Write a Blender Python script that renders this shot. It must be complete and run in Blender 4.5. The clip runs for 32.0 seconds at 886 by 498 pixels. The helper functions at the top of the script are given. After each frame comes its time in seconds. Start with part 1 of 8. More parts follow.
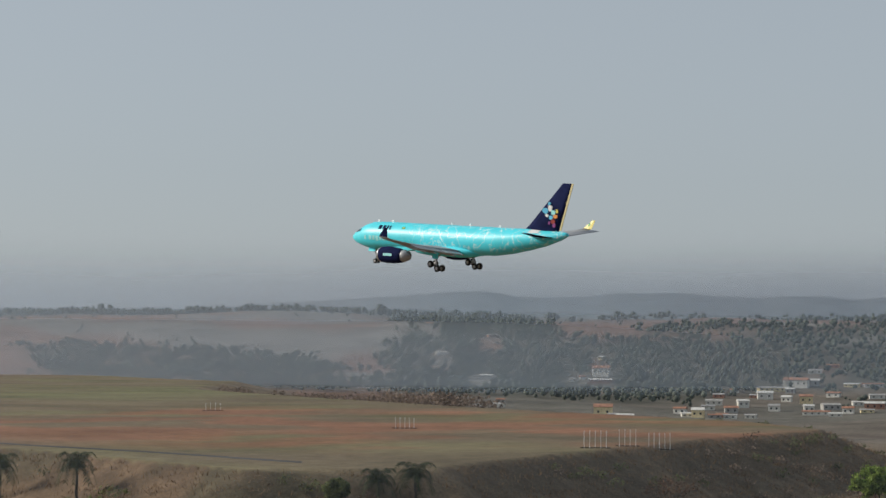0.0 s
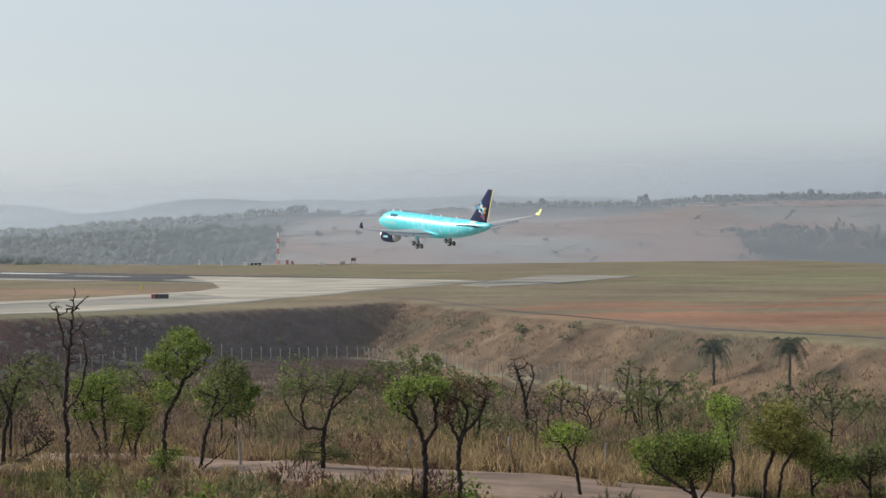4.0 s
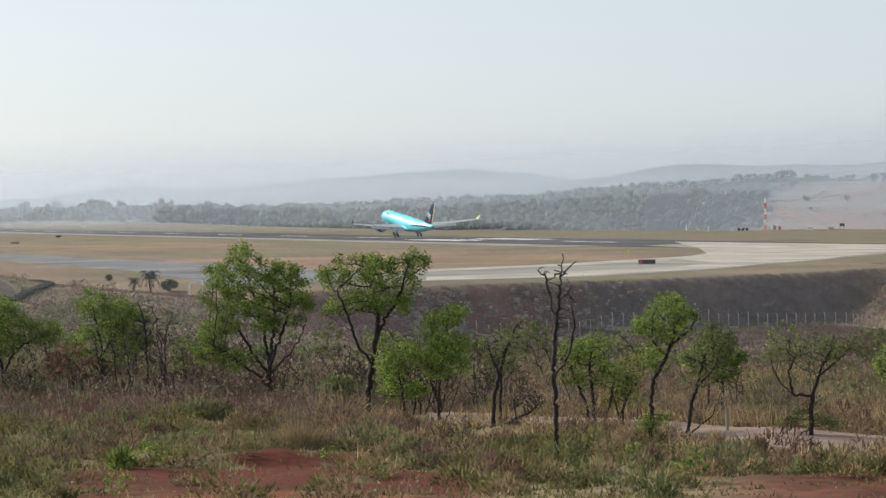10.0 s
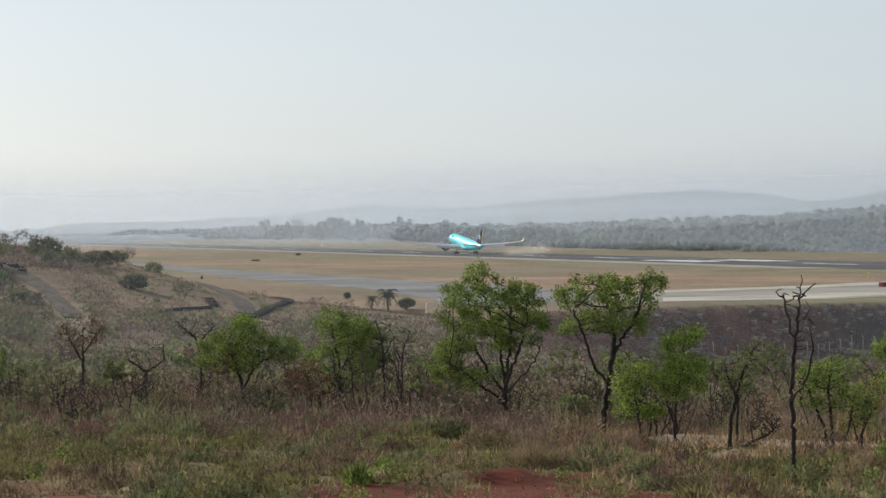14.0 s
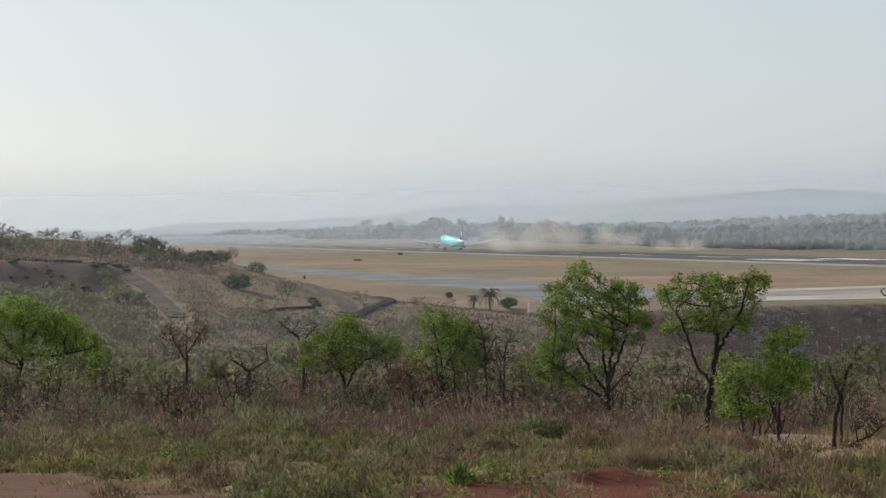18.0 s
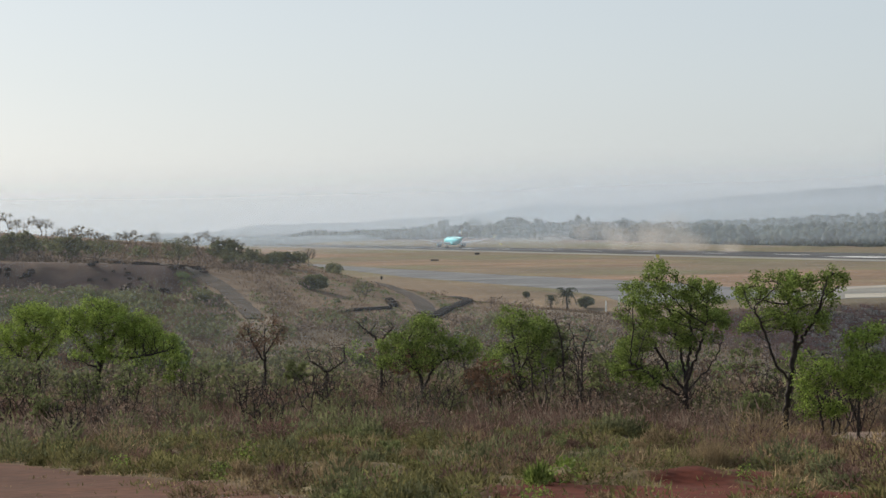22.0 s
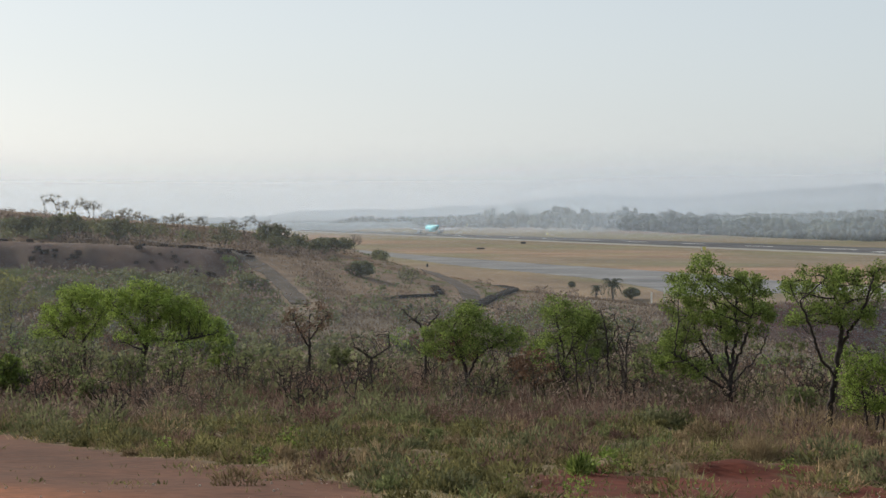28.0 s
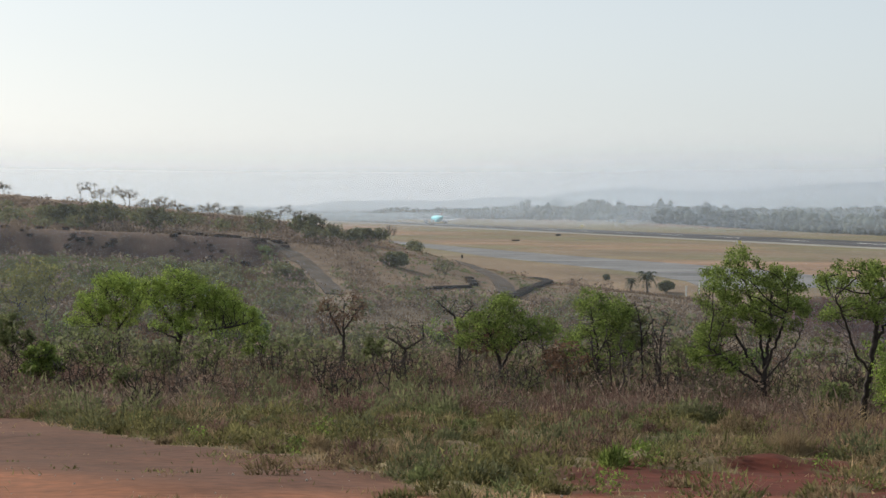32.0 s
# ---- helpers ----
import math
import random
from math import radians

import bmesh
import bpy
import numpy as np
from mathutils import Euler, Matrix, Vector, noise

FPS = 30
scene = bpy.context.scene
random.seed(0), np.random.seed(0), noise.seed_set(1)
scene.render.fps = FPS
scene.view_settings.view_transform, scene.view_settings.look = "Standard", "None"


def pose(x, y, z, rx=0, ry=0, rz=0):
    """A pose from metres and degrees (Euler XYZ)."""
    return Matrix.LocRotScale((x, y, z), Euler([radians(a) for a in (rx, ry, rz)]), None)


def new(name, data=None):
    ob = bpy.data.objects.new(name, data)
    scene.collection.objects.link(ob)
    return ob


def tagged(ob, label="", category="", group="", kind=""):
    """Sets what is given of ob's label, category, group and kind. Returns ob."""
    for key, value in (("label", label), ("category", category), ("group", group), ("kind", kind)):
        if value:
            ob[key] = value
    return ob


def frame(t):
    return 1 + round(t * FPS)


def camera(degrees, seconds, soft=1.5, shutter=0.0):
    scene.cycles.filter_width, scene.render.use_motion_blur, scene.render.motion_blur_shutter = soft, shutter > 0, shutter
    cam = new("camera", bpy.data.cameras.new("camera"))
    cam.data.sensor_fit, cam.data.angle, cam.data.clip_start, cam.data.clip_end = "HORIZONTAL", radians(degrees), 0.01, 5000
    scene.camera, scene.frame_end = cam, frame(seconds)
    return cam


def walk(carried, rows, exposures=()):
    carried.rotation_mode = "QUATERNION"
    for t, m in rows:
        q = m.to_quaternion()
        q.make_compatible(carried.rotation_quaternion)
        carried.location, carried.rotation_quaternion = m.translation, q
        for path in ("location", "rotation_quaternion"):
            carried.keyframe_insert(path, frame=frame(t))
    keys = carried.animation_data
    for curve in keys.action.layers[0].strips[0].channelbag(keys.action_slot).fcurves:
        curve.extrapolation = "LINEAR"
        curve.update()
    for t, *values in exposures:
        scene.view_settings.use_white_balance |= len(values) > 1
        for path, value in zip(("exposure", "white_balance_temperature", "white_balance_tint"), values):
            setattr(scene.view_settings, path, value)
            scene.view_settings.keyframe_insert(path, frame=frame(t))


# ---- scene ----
# The camera stands on a rise beside an airfield and pans with a landing airliner.
# World: +Y is the runway's heading, +X points away from the camera across the field, z = 0 is the runway.
EYE = 12.2
cam = camera(20.22, 32.0, soft=1.5)
PAN = [
    (0.0, -48.071, 2.399, 0.299),
    (0.5, -45.857, 1.935, 0.185),
    (1.0, -43.815, 1.548, -0.242),
    (1.5, -41.378, 1.289, -0.136),
    (2.0, -39.713, 1.001, -0.104),
    (2.5, -37.816, 0.625, -0.212),
    (3.0, -35.917, 0.317, -0.391),
    (3.5, -33.721, 0.017, -0.280),
    (4.0, -31.800, -0.215, -0.479),
    (4.5, -30.104, -0.278, -0.612),
    (6.5, -26.331, -0.952, -0.902),
    (7.0, -25.302, -0.963, -0.869),
    (7.5, -24.524, -0.790, -0.869),
    (8.0, -23.878, -0.717, -0.938),
    (8.5, -23.097, -0.768, -0.548),
    (9.0, -22.186, -0.885, -0.472),
    (9.5, -21.353, -0.972, -0.594),
    (10.0, -20.610, -0.902, -0.649),
    (10.5, -19.878, -0.839, -0.564),
    (11.0, -19.128, -0.748, -0.365),
    (11.5, -18.481, -0.641, -0.289),
    (12.0, -17.956, -0.617, -0.305),
    (12.5, -17.296, -0.687, -0.572),
    (13.0, -16.241, -0.685, -0.390),
    (13.5, -15.599, -0.552, -0.503),
    (14.0, -15.149, -0.401, -0.251),
    (14.5, -14.823, -0.385, -0.323),
    (16.5, -13.432, -0.219, -0.251),
    (17.0, -13.198, -0.258, -0.194),
    (17.5, -13.031, -0.316, -0.048),
    (18.0, -12.799, -0.399, -0.393),
    (18.5, -12.669, -0.497, -0.680),
    (19.0, -12.358, -0.504, -0.607),
    (19.5, -12.028, -0.433, -0.542),
    (20.0, -11.717, -0.378, -0.627),
    (20.5, -11.359, -0.381, -0.804),
    (21.0, -11.073, -0.539, -0.738),
    (21.5, -11.012, -0.455, -0.864),
    (22.0, -11.032, -0.385, -0.809),
    (22.5, -10.822, -0.332, -0.716),
    (23.0, -10.625, -0.309, -0.738),
    (23.5, -10.391, -0.288, -0.408),
    (24.0, -10.236, -0.192, -0.457),
    (24.5, -10.126, -0.166, -0.460),
    (26.5, -10.038, -0.363, -0.475),
    (27.0, -9.965, -0.470, -0.306),
    (27.5, -9.905, -0.630, -0.282),
    (28.0, -9.958, -0.653, 0.160),
    (28.5, -9.936, -0.611, 0.143),
    (29.0, -9.833, -0.634, 0.152),
    (29.5, -9.696, -0.729, 0.059),
    (30.0, -9.557, -0.859, 0.248),
    (30.5, -9.402, -0.930, 0.701),
    (31.0, -9.216, -1.004, 0.475),
    (31.5, -9.119, -0.965, 0.443),
    (32.0, -9.148, -0.860, 0.672),
]
walk(cam, [(t, pose(0, 0, EYE, 90 + pitch, -roll, yaw)) for t, yaw, pitch, roll in PAN],
     exposures=[(0.0, -0.25), (2.0, -0.05), (4.0, 0.2), (7.0, 0.36), (9.0, 0.38), (11.0, 0.34), (13.0, 0.26), (17.0, 0.14), (20.0, 0.13), (24.0, 0.09), (28.0, 0.15), (32.0, 0.23)])

# ---- light: hazy low sun ahead and to the left, pale dusty sky ----
SUN_AZ, SUN_EL = 33.0, 27.0
world = bpy.data.worlds.new("sky")
scene.world = world
world.use_nodes = True
wn, wl = world.node_tree.nodes, world.node_tree.links
wn.clear()
sky = wn.new("ShaderNodeTexSky")
sky.sky_type = "NISHITA"
sky.sun_disc = False
sky.sun_elevation, sky.sun_rotation = radians(SUN_EL), radians(-SUN_AZ)
sky.altitude, sky.air_density, sky.dust_density, sky.ozone_density = 800, 1.0, 2.5, 1.5
haze = wn.new("ShaderNodeHueSaturation")
haze.inputs["Saturation"].default_value = 0.55
bg = wn.new("ShaderNodeBackground")
bg.inputs["Strength"].default_value = 0.12
wo = wn.new("ShaderNodeOutputWorld")
wl.new(sky.outputs[0], haze.inputs["Color"])
veil = wn.new("ShaderNodeMix")
veil.data_type = "RGBA"
veil.inputs["Factor"].default_value = 0.6
veil.inputs["B"].default_value = (3.9, 4.45, 4.95, 1)
wl.new(haze.outputs[0], veil.inputs["A"])
wl.new(veil.outputs["Result"], bg.inputs["Color"])
wl.new(bg.outputs[0], wo.inputs["Surface"])

sun_data = bpy.data.lights.new("sun", "SUN")
sun_data.energy, sun_data.angle, sun_data.color = 4.2, radians(1.5), (1.0, 0.91, 0.78)
sun = new("sun", sun_data)
sun_dir = Vector((-math.sin(radians(SUN_AZ)) * math.cos(radians(SUN_EL)), math.cos(radians(SUN_AZ)) * math.cos(radians(SUN_EL)), math.sin(radians(SUN_EL))))
sun.matrix_world = Matrix.LocRotScale((0, 0, 300), sun_dir.to_track_quat("Z", "Y"), None)

# ---- materials ----


def mat(name, colour, rough=0.8, metal=0.0, vary=0.25, scale=3.0, bump=0.0, bump_scale=20.0, second=None, coords="Object", spec=0.3):
    """A surface with colour variation at two scales and fine relief. second: a colour that the coarse noise mixes in."""
    m = bpy.data.materials.new(name)
    m.use_nodes = True
    n, l = m.node_tree.nodes, m.node_tree.links
    b = n["Principled BSDF"]
    b.inputs["Roughness"].default_value, b.inputs["Metallic"].default_value = rough, metal
    b.inputs["Specular IOR Level"].default_value = spec
    tc = n.new("ShaderNodeTexCoord")
    coarse, fine = n.new("ShaderNodeTexNoise"), n.new("ShaderNodeTexNoise")
    coarse.inputs["Scale"].default_value, coarse.inputs["Detail"].default_value = scale, 4
    fine.inputs["Scale"].default_value, fine.inputs["Detail"].default_value = scale * 9, 3
    for t in (coarse, fine):
        l.new(tc.outputs[coords], t.inputs["Vector"])
    ramp = n.new("ShaderNodeValToRGB")
    ramp.color_ramp.elements[0].position, ramp.color_ramp.elements[1].position = 0.35, 0.65
    ramp.color_ramp.elements[0].color = (*[c * (1 - vary) for c in colour], 1)
    ramp.color_ramp.elements[1].color = (*(second or [min(1, c * (1 + vary)) for c in colour]), 1)
    mix = n.new("ShaderNodeMix")
    mix.data_type, mix.blend_type = "RGBA", "MULTIPLY"
    mix.inputs["Factor"].default_value = vary
    grey = n.new("ShaderNodeMapRange")
    grey.inputs["From Min"].default_value, grey.inputs["From Max"].default_value = 0.3, 0.7
    grey.inputs["To Min"].default_value, grey.inputs["To Max"].default_value = 0.5, 1.3
    l.new(coarse.outputs["Fac"], ramp.inputs["Fac"])
    l.new(ramp.outputs["Color"], mix.inputs["A"])
    l.new(fine.outputs["Fac"], grey.inputs["Value"])
    l.new(grey.outputs["Result"], mix.inputs["B"])
    l.new(mix.outputs["Result"], b.inputs["Base Color"])
    if bump:
        bn, bt = n.new("ShaderNodeBump"), n.new("ShaderNodeTexNoise")
        bt.inputs["Scale"].default_value, bt.inputs["Detail"].default_value = bump_scale, 5
        l.new(tc.outputs[coords], bt.inputs["Vector"])
        l.new(bt.outputs["Fac"], bn.inputs["Height"])
        bn.inputs["Strength"].default_value = bump
        l.new(bn.outputs["Normal"], b.inputs["Normal"])
    return m


def foliage(name, colour, second, through_light=0.35, rough=0.6, patches=1.3):
    """Leaves or grass: colour differs from piece to piece and from patch to patch, and some light passes through."""
    m = bpy.data.materials.new(name)
    m.use_nodes = True
    n, l = m.node_tree.nodes, m.node_tree.links
    b = n["Principled BSDF"]
    b.inputs["Roughness"].default_value, b.inputs["Specular IOR Level"].default_value = max(rough, 0.7), 0.1
    geo = n.new("ShaderNodeNewGeometry")
    ramp = n.new("ShaderNodeValToRGB")
    ramp.color_ramp.elements[0].color, ramp.color_ramp.elements[1].color = (*colour, 1), (*second, 1)
    l.new(geo.outputs["Random Per Island"], ramp.inputs["Fac"])
    tc, patch, grade, mul = n.new("ShaderNodeTexCoord"), n.new("ShaderNodeTexNoise"), n.new("ShaderNodeMapRange"), n.new("ShaderNodeMix")
    patch.inputs["Scale"].default_value, patch.inputs["Detail"].default_value = patches, 2
    grade.inputs["From Min"].default_value, grade.inputs["From Max"].default_value = 0.32, 0.68
    grade.inputs["To Min"].default_value, grade.inputs["To Max"].default_value = 0.55 if patches > 0.6 else 0.7, 1.35
    mul.data_type, mul.blend_type = "RGBA", "MULTIPLY"
    mul.inputs["Factor"].default_value = 1
    l.new(tc.outputs["Object"], patch.inputs["Vector"])
    l.new(patch.outputs["Fac"], grade.inputs["Value"])
    l.new(ramp.outputs["Color"], mul.inputs["A"])
    l.new(grade.outputs["Result"], mul.inputs["B"])
    l.new(mul.outputs["Result"], b.inputs["Base Color"])
    tr, ms = n.new("ShaderNodeBsdfTranslucent"), n.new("ShaderNodeMixShader")
    l.new(mul.outputs["Result"], tr.inputs["Color"])
    ms.inputs["Fac"].default_value = through_light
    l.new(b.outputs["BSDF"], ms.inputs[1])
    l.new(tr.outputs["BSDF"], ms.inputs[2])
    l.new(ms.outputs["Shader"], n["Material Output"].inputs["Surface"])
    return m


def ground_material():
    """Soil and thin grass: the kind of cover comes from the ground's own cover map, broken up by noise."""
    m = bpy.data.materials.new("open_ground")
    m.use_nodes = True
    n, l = m.node_tree.nodes, m.node_tree.links
    b = n["Principled BSDF"]
    b.inputs["Roughness"].default_value, b.inputs["Specular IOR Level"].default_value = 0.95, 0.1
    cover = n.new("ShaderNodeVertexColor")
    cover.layer_name = "cover"
    tc = n.new("ShaderNodeTexCoord")
    last = cover.outputs["Color"]
    for scale, low, high, stretch in ((0.03, 0.72, 1.25, 1), (0.35, 0.75, 1.22, 1), (3.0, 0.7, 1.25, 1)):
        t = n.new("ShaderNodeTexNoise")
        t.inputs["Scale"].default_value, t.inputs["Detail"].default_value = scale, 6
        l.new(tc.outputs["Object"], t.inputs["Vector"])
        r = n.new("ShaderNodeMapRange")
        r.inputs["From Min"].default_value, r.inputs["From Max"].default_value = 0.3, 0.7
        r.inputs["To Min"].default_value, r.inputs["To Max"].default_value = low, high
        mix = n.new("ShaderNodeMix")
        mix.data_type, mix.blend_type = "RGBA", "MULTIPLY"
        mix.inputs["Factor"].default_value = 1
        l.new(t.outputs["Fac"], r.inputs["Value"])
        l.new(last, mix.inputs["A"])
        l.new(r.outputs["Result"], mix.inputs["B"])
        last = mix.outputs["Result"]
    l.new(last, b.inputs["Base Color"])
    bn, bt = n.new("ShaderNodeBump"), n.new("ShaderNodeTexNoise")
    bt.inputs["Scale"].default_value, bt.inputs["Detail"].default_value = 1.2, 6
    l.new(tc.outputs["Object"], bt.inputs["Vector"])
    l.new(bt.outputs["Fac"], bn.inputs["Height"])
    bn.inputs["Strength"].default_value, bn.inputs["Distance"].default_value = 0.4, 0.15
    l.new(bn.outputs["Normal"], b.inputs["Normal"])
    return m


M_GROUND = ground_material()
M_ASPHALT = mat("worn_asphalt", (0.16, 0.16, 0.165), 0.95, vary=0.25, scale=0.05, second=(0.22, 0.22, 0.22), spec=0.05)
M_RUBBER = mat("rubber_marked_runway", (0.06, 0.06, 0.065), 0.95, vary=0.3, scale=0.02, second=(0.11, 0.11, 0.115), spec=0.05)
M_CONCRETE = mat("sunlit_concrete", (0.38, 0.35, 0.295), 0.95, vary=0.22, scale=0.05, spec=0.05)
M_WORN = mat("worn_pale_paving", (0.25, 0.24, 0.215), 0.95, vary=0.2, scale=0.04, second=(0.31, 0.295, 0.26), spec=0.05)
M_PAINT_WHITE = mat("road_paint", (0.75, 0.75, 0.72), 0.7, vary=0.15, scale=0.2)
M_GRAVEL = mat("pinkish_dirt_road", (0.19, 0.13, 0.097), 0.95, vary=0.3, scale=0.4, bump=0.4)
M_BARK = mat("dark_bark", (0.04, 0.032, 0.028), 0.95, vary=0.4, scale=6, bump=0.6, bump_scale=30)
M_BARK_GREY = mat("grey_bark", (0.075, 0.062, 0.052), 0.95, vary=0.4, scale=6, bump=0.6, bump_scale=30)
M_LEAF = foliage("fresh_leaves", (0.075, 0.11, 0.027), (0.25, 0.32, 0.085), 0.4)
M_LEAF_LIME = foliage("young_leaves", (0.115, 0.17, 0.033), (0.31, 0.4, 0.095), 0.42)
M_LEAF_DULL = foliage("dull_leaves", (0.09, 0.11, 0.048), (0.18, 0.2, 0.088), 0.5)
M_BUSH = foliage("dark_bush_leaves", (0.083, 0.09, 0.049), (0.172, 0.175, 0.09), 0.45, 0.8, 0.5)
M_LEAF_YELLOW = foliage("yellowing_leaves", (0.15, 0.17, 0.05), (0.27, 0.25, 0.08), 0.4)
M_LEAF_RUST = foliage("rusty_leaves", (0.095, 0.06, 0.042), (0.19, 0.115, 0.075), 0.3)
M_LEAF_PALE = foliage("pale_dry_leaves", (0.12, 0.1, 0.07), (0.24, 0.2, 0.14), 0.35)
M_PALM = foliage("palm_fronds", (0.025, 0.036, 0.018), (0.06, 0.072, 0.034), 0.2)
M_DRY = foliage("dry_grass_blades", (0.21, 0.152, 0.085), (0.46, 0.345, 0.2), 0.35, 0.8)
M_BANK = foliage("bank_grass_blades", (0.125, 0.083, 0.051), (0.25, 0.172, 0.104), 0.35, 0.85)
M_BURNT = foliage("scorched_blades", (0.075, 0.052, 0.047), (0.17, 0.12, 0.104), 0.3, 0.9, 0.5)
M_GRASS = foliage("green_grass_blades", (0.09, 0.089, 0.038), (0.213, 0.195, 0.085), 0.4, 0.7, 0.8)
M_HILL = foliage("hillside_grass_blades", (0.095, 0.068, 0.046), (0.165, 0.118, 0.08), 0.3, 0.9, 0.12)
M_VERGE = foliage("soft_green_blades", (0.085, 0.115, 0.04), (0.13, 0.165, 0.062), 0.35, 0.9, 0.12)
M_TWIG = foliage("bare_twigs", (0.095, 0.06, 0.05), (0.235, 0.152, 0.122), 0.3, 0.9, 0.8)
M_SCRUB = foliage("grey_brown_scrub", (0.125, 0.094, 0.073), (0.3, 0.228, 0.178), 0.3, 0.9)
M_STRAW = foliage("straw_blades", (0.15, 0.113, 0.066), (0.3, 0.23, 0.14), 0.35, 0.85, 0.8)
# Foliage colour lightened and greyed to carry part of the distance haze.
M_FAR_WOOD = foliage("haze_paled_woodland", (0.09, 0.105, 0.085), (0.115, 0.13, 0.105), 0.12, 1.0, 0.02)

# ---- geometry helpers ----


def link_mesh(name, verts, faces, material, parent=None, label="", smooth=False):
    me = bpy.data.meshes.new(name)
    me.from_pydata(verts, [], faces)
    me.update()
    if smooth:
        me.polygons.foreach_set("use_smooth", [True] * len(me.polygons))
    me.materials.append(material)
    ob = new(name, me)
    if parent:
        ob.parent = parent
    if label:
        ob["label"] = label
    return ob


def quads_mesh(name, pts, material, per=4, parent=None, label=""):
    """Many loose polygons of `per` corners from an array (n, per, 3)."""
    pts = np.asarray(pts, dtype=np.float32).reshape(-1, 3)
    n = len(pts) // per
    me = bpy.data.meshes.new(name)
    me.vertices.add(n * per)
    me.vertices.foreach_set("co", pts.ravel())
    me.loops.add(n * per)
    me.loops.foreach_set("vertex_index", np.arange(n * per, dtype=np.int32))
    me.polygons.add(n)
    me.polygons.foreach_set("loop_start", np.arange(0, n * per, per, dtype=np.int32))
    me.update(calc_edges=True)
    me.materials.append(material)
    ob = new(name, me)
    if parent:
        ob.parent = parent
    if label:
        ob["label"] = label
    return ob


def part(name, bm, material, parent=None, label="", smooth=False):
    me = bpy.data.meshes.new(name)
    bmesh.ops.recalc_face_normals(bm, faces=bm.faces[:])
    bm.to_mesh(me)
    bm.free()
    if smooth:
        me.polygons.foreach_set("use_smooth", [True] * len(me.polygons))
    me.materials.append(material)
    ob = new(name, me)
    if parent:
        ob.parent = parent
    if label:
        ob["label"] = label
    return ob


def add_box(bm, size, at, turn=(0, 0, 0), bevel=0.0):
    made = bmesh.ops.create_cube(bm, size=1.0)["verts"]
    bmesh.ops.scale(bm, vec=size, verts=made)
    if bevel:
        edges = list({e for v in made for e in v.link_edges})
        made = list({v for f in bmesh.ops.bevel(bm, geom=edges, offset=bevel, segments=1, affect="EDGES")["faces"] for v in f.verts} | {v for v in made if v.is_valid})
    bmesh.ops.transform(bm, matrix=pose(*at, *turn), verts=made)


def add_loft(bm, rings, cap=True):
    """Closed rings of equal count, skinned one to the next."""
    made = [[bm.verts.new(p) for p in ring] for ring in rings]
    for a, b in zip(made, made[1:]):
        for i in range(len(a)):
            j = (i + 1) % len(a)
            bm.faces.new((a[i], a[j], b[j], b[i]))
    if cap:
        bm.faces.new(made[0])
        bm.faces.new(list(reversed(made[-1])))


def add_tube(bm, a, b, ra, rb, sides=8):
    a, b = Vector(a), Vector(b)
    q = (b - a).to_track_quat("Z", "Y")
    rings = [[p + q @ Vector((r * math.cos(2 * math.pi * k / sides), r * math.sin(2 * math.pi * k / sides), 0)) for k in range(sides)] for p, r in ((a, ra), (b, rb))]
    add_loft(bm, rings)


def smoothstep(a, b, v):
    t = np.clip((v - a) / (b - a), 0, 1)
    return t * t * (3 - 2 * t)


class Noise2:
    """Smooth value noise on numpy arrays."""

    def __init__(self, seed):
        self.grid = np.random.RandomState(seed).rand(256, 256)

    def one(self, x, y):
        xi, yi = np.floor(x).astype(int), np.floor(y).astype(int)
        fx, fy = x - xi, y - yi
        fx, fy = fx * fx * (3 - 2 * fx), fy * fy * (3 - 2 * fy)
        g = self.grid
        a, b = g[xi % 256, yi % 256], g[(xi + 1) % 256, yi % 256]
        c, d = g[xi % 256, (yi + 1) % 256], g[(xi + 1) % 256, (yi + 1) % 256]
        return (a * (1 - fx) + b * fx) * (1 - fy) + (c * (1 - fx) + d * fx) * fy

    def __call__(self, x, y, octaves=3):
        total, amp, norm = 0, 1.0, 0.0
        for k in range(octaves):
            total = total + amp * self.one(x * 2 ** k + 17.3 * k, y * 2 ** k + 5.1 * k)
            norm, amp = norm + amp, amp * 0.5
        return total / norm


N1, N2, N3 = Noise2(3), Noise2(7), Noise2(11)

# ---- the land ----
# Rim of the levelled airfield, anticlockwise from its pointed near end.
FIELD = [(345, 226), (290, 211), (275, 206), (229, 190), (196, 178), (184, 182), (178, 187), (184, 207), (194, 240), (203, 275), (214, 318), (232, 370),
         (256, 428), (232, 408), (200, 393), (180, 384), (156, 379), (138, 374), (112, 362), (96, 380), (98, 700), (60, 1200), (0, 2000), (-300, 4900),
         (500, 4900), (500, 1400), (600, 1150), (800, 950), (720, 760), (558, 615), (474, 468), (421, 363), (375, 262)]


def field_distance(x, y):
    """Signed distance to the airfield's rim: positive outside."""
    best = np.full(x.shape, 1e9)
    inside = np.zeros(x.shape, bool)
    for (ax, ay), (bx, by) in zip(FIELD, FIELD[1:] + FIELD[:1]):
        dx, dy = bx - ax, by - ay
        t = np.clip(((x - ax) * dx + (y - ay) * dy) / (dx * dx + dy * dy), 0, 1)
        best = np.minimum(best, np.hypot(x - ax - t * dx, y - ay - t * dy))
        with np.errstate(divide="ignore", invalid="ignore"):
            cross = ((ay > y) != (by > y)) & (x < (bx - ax) * (y - ay) / (by - ay) + ax)
        inside ^= cross
    return np.where(inside, -best, best)


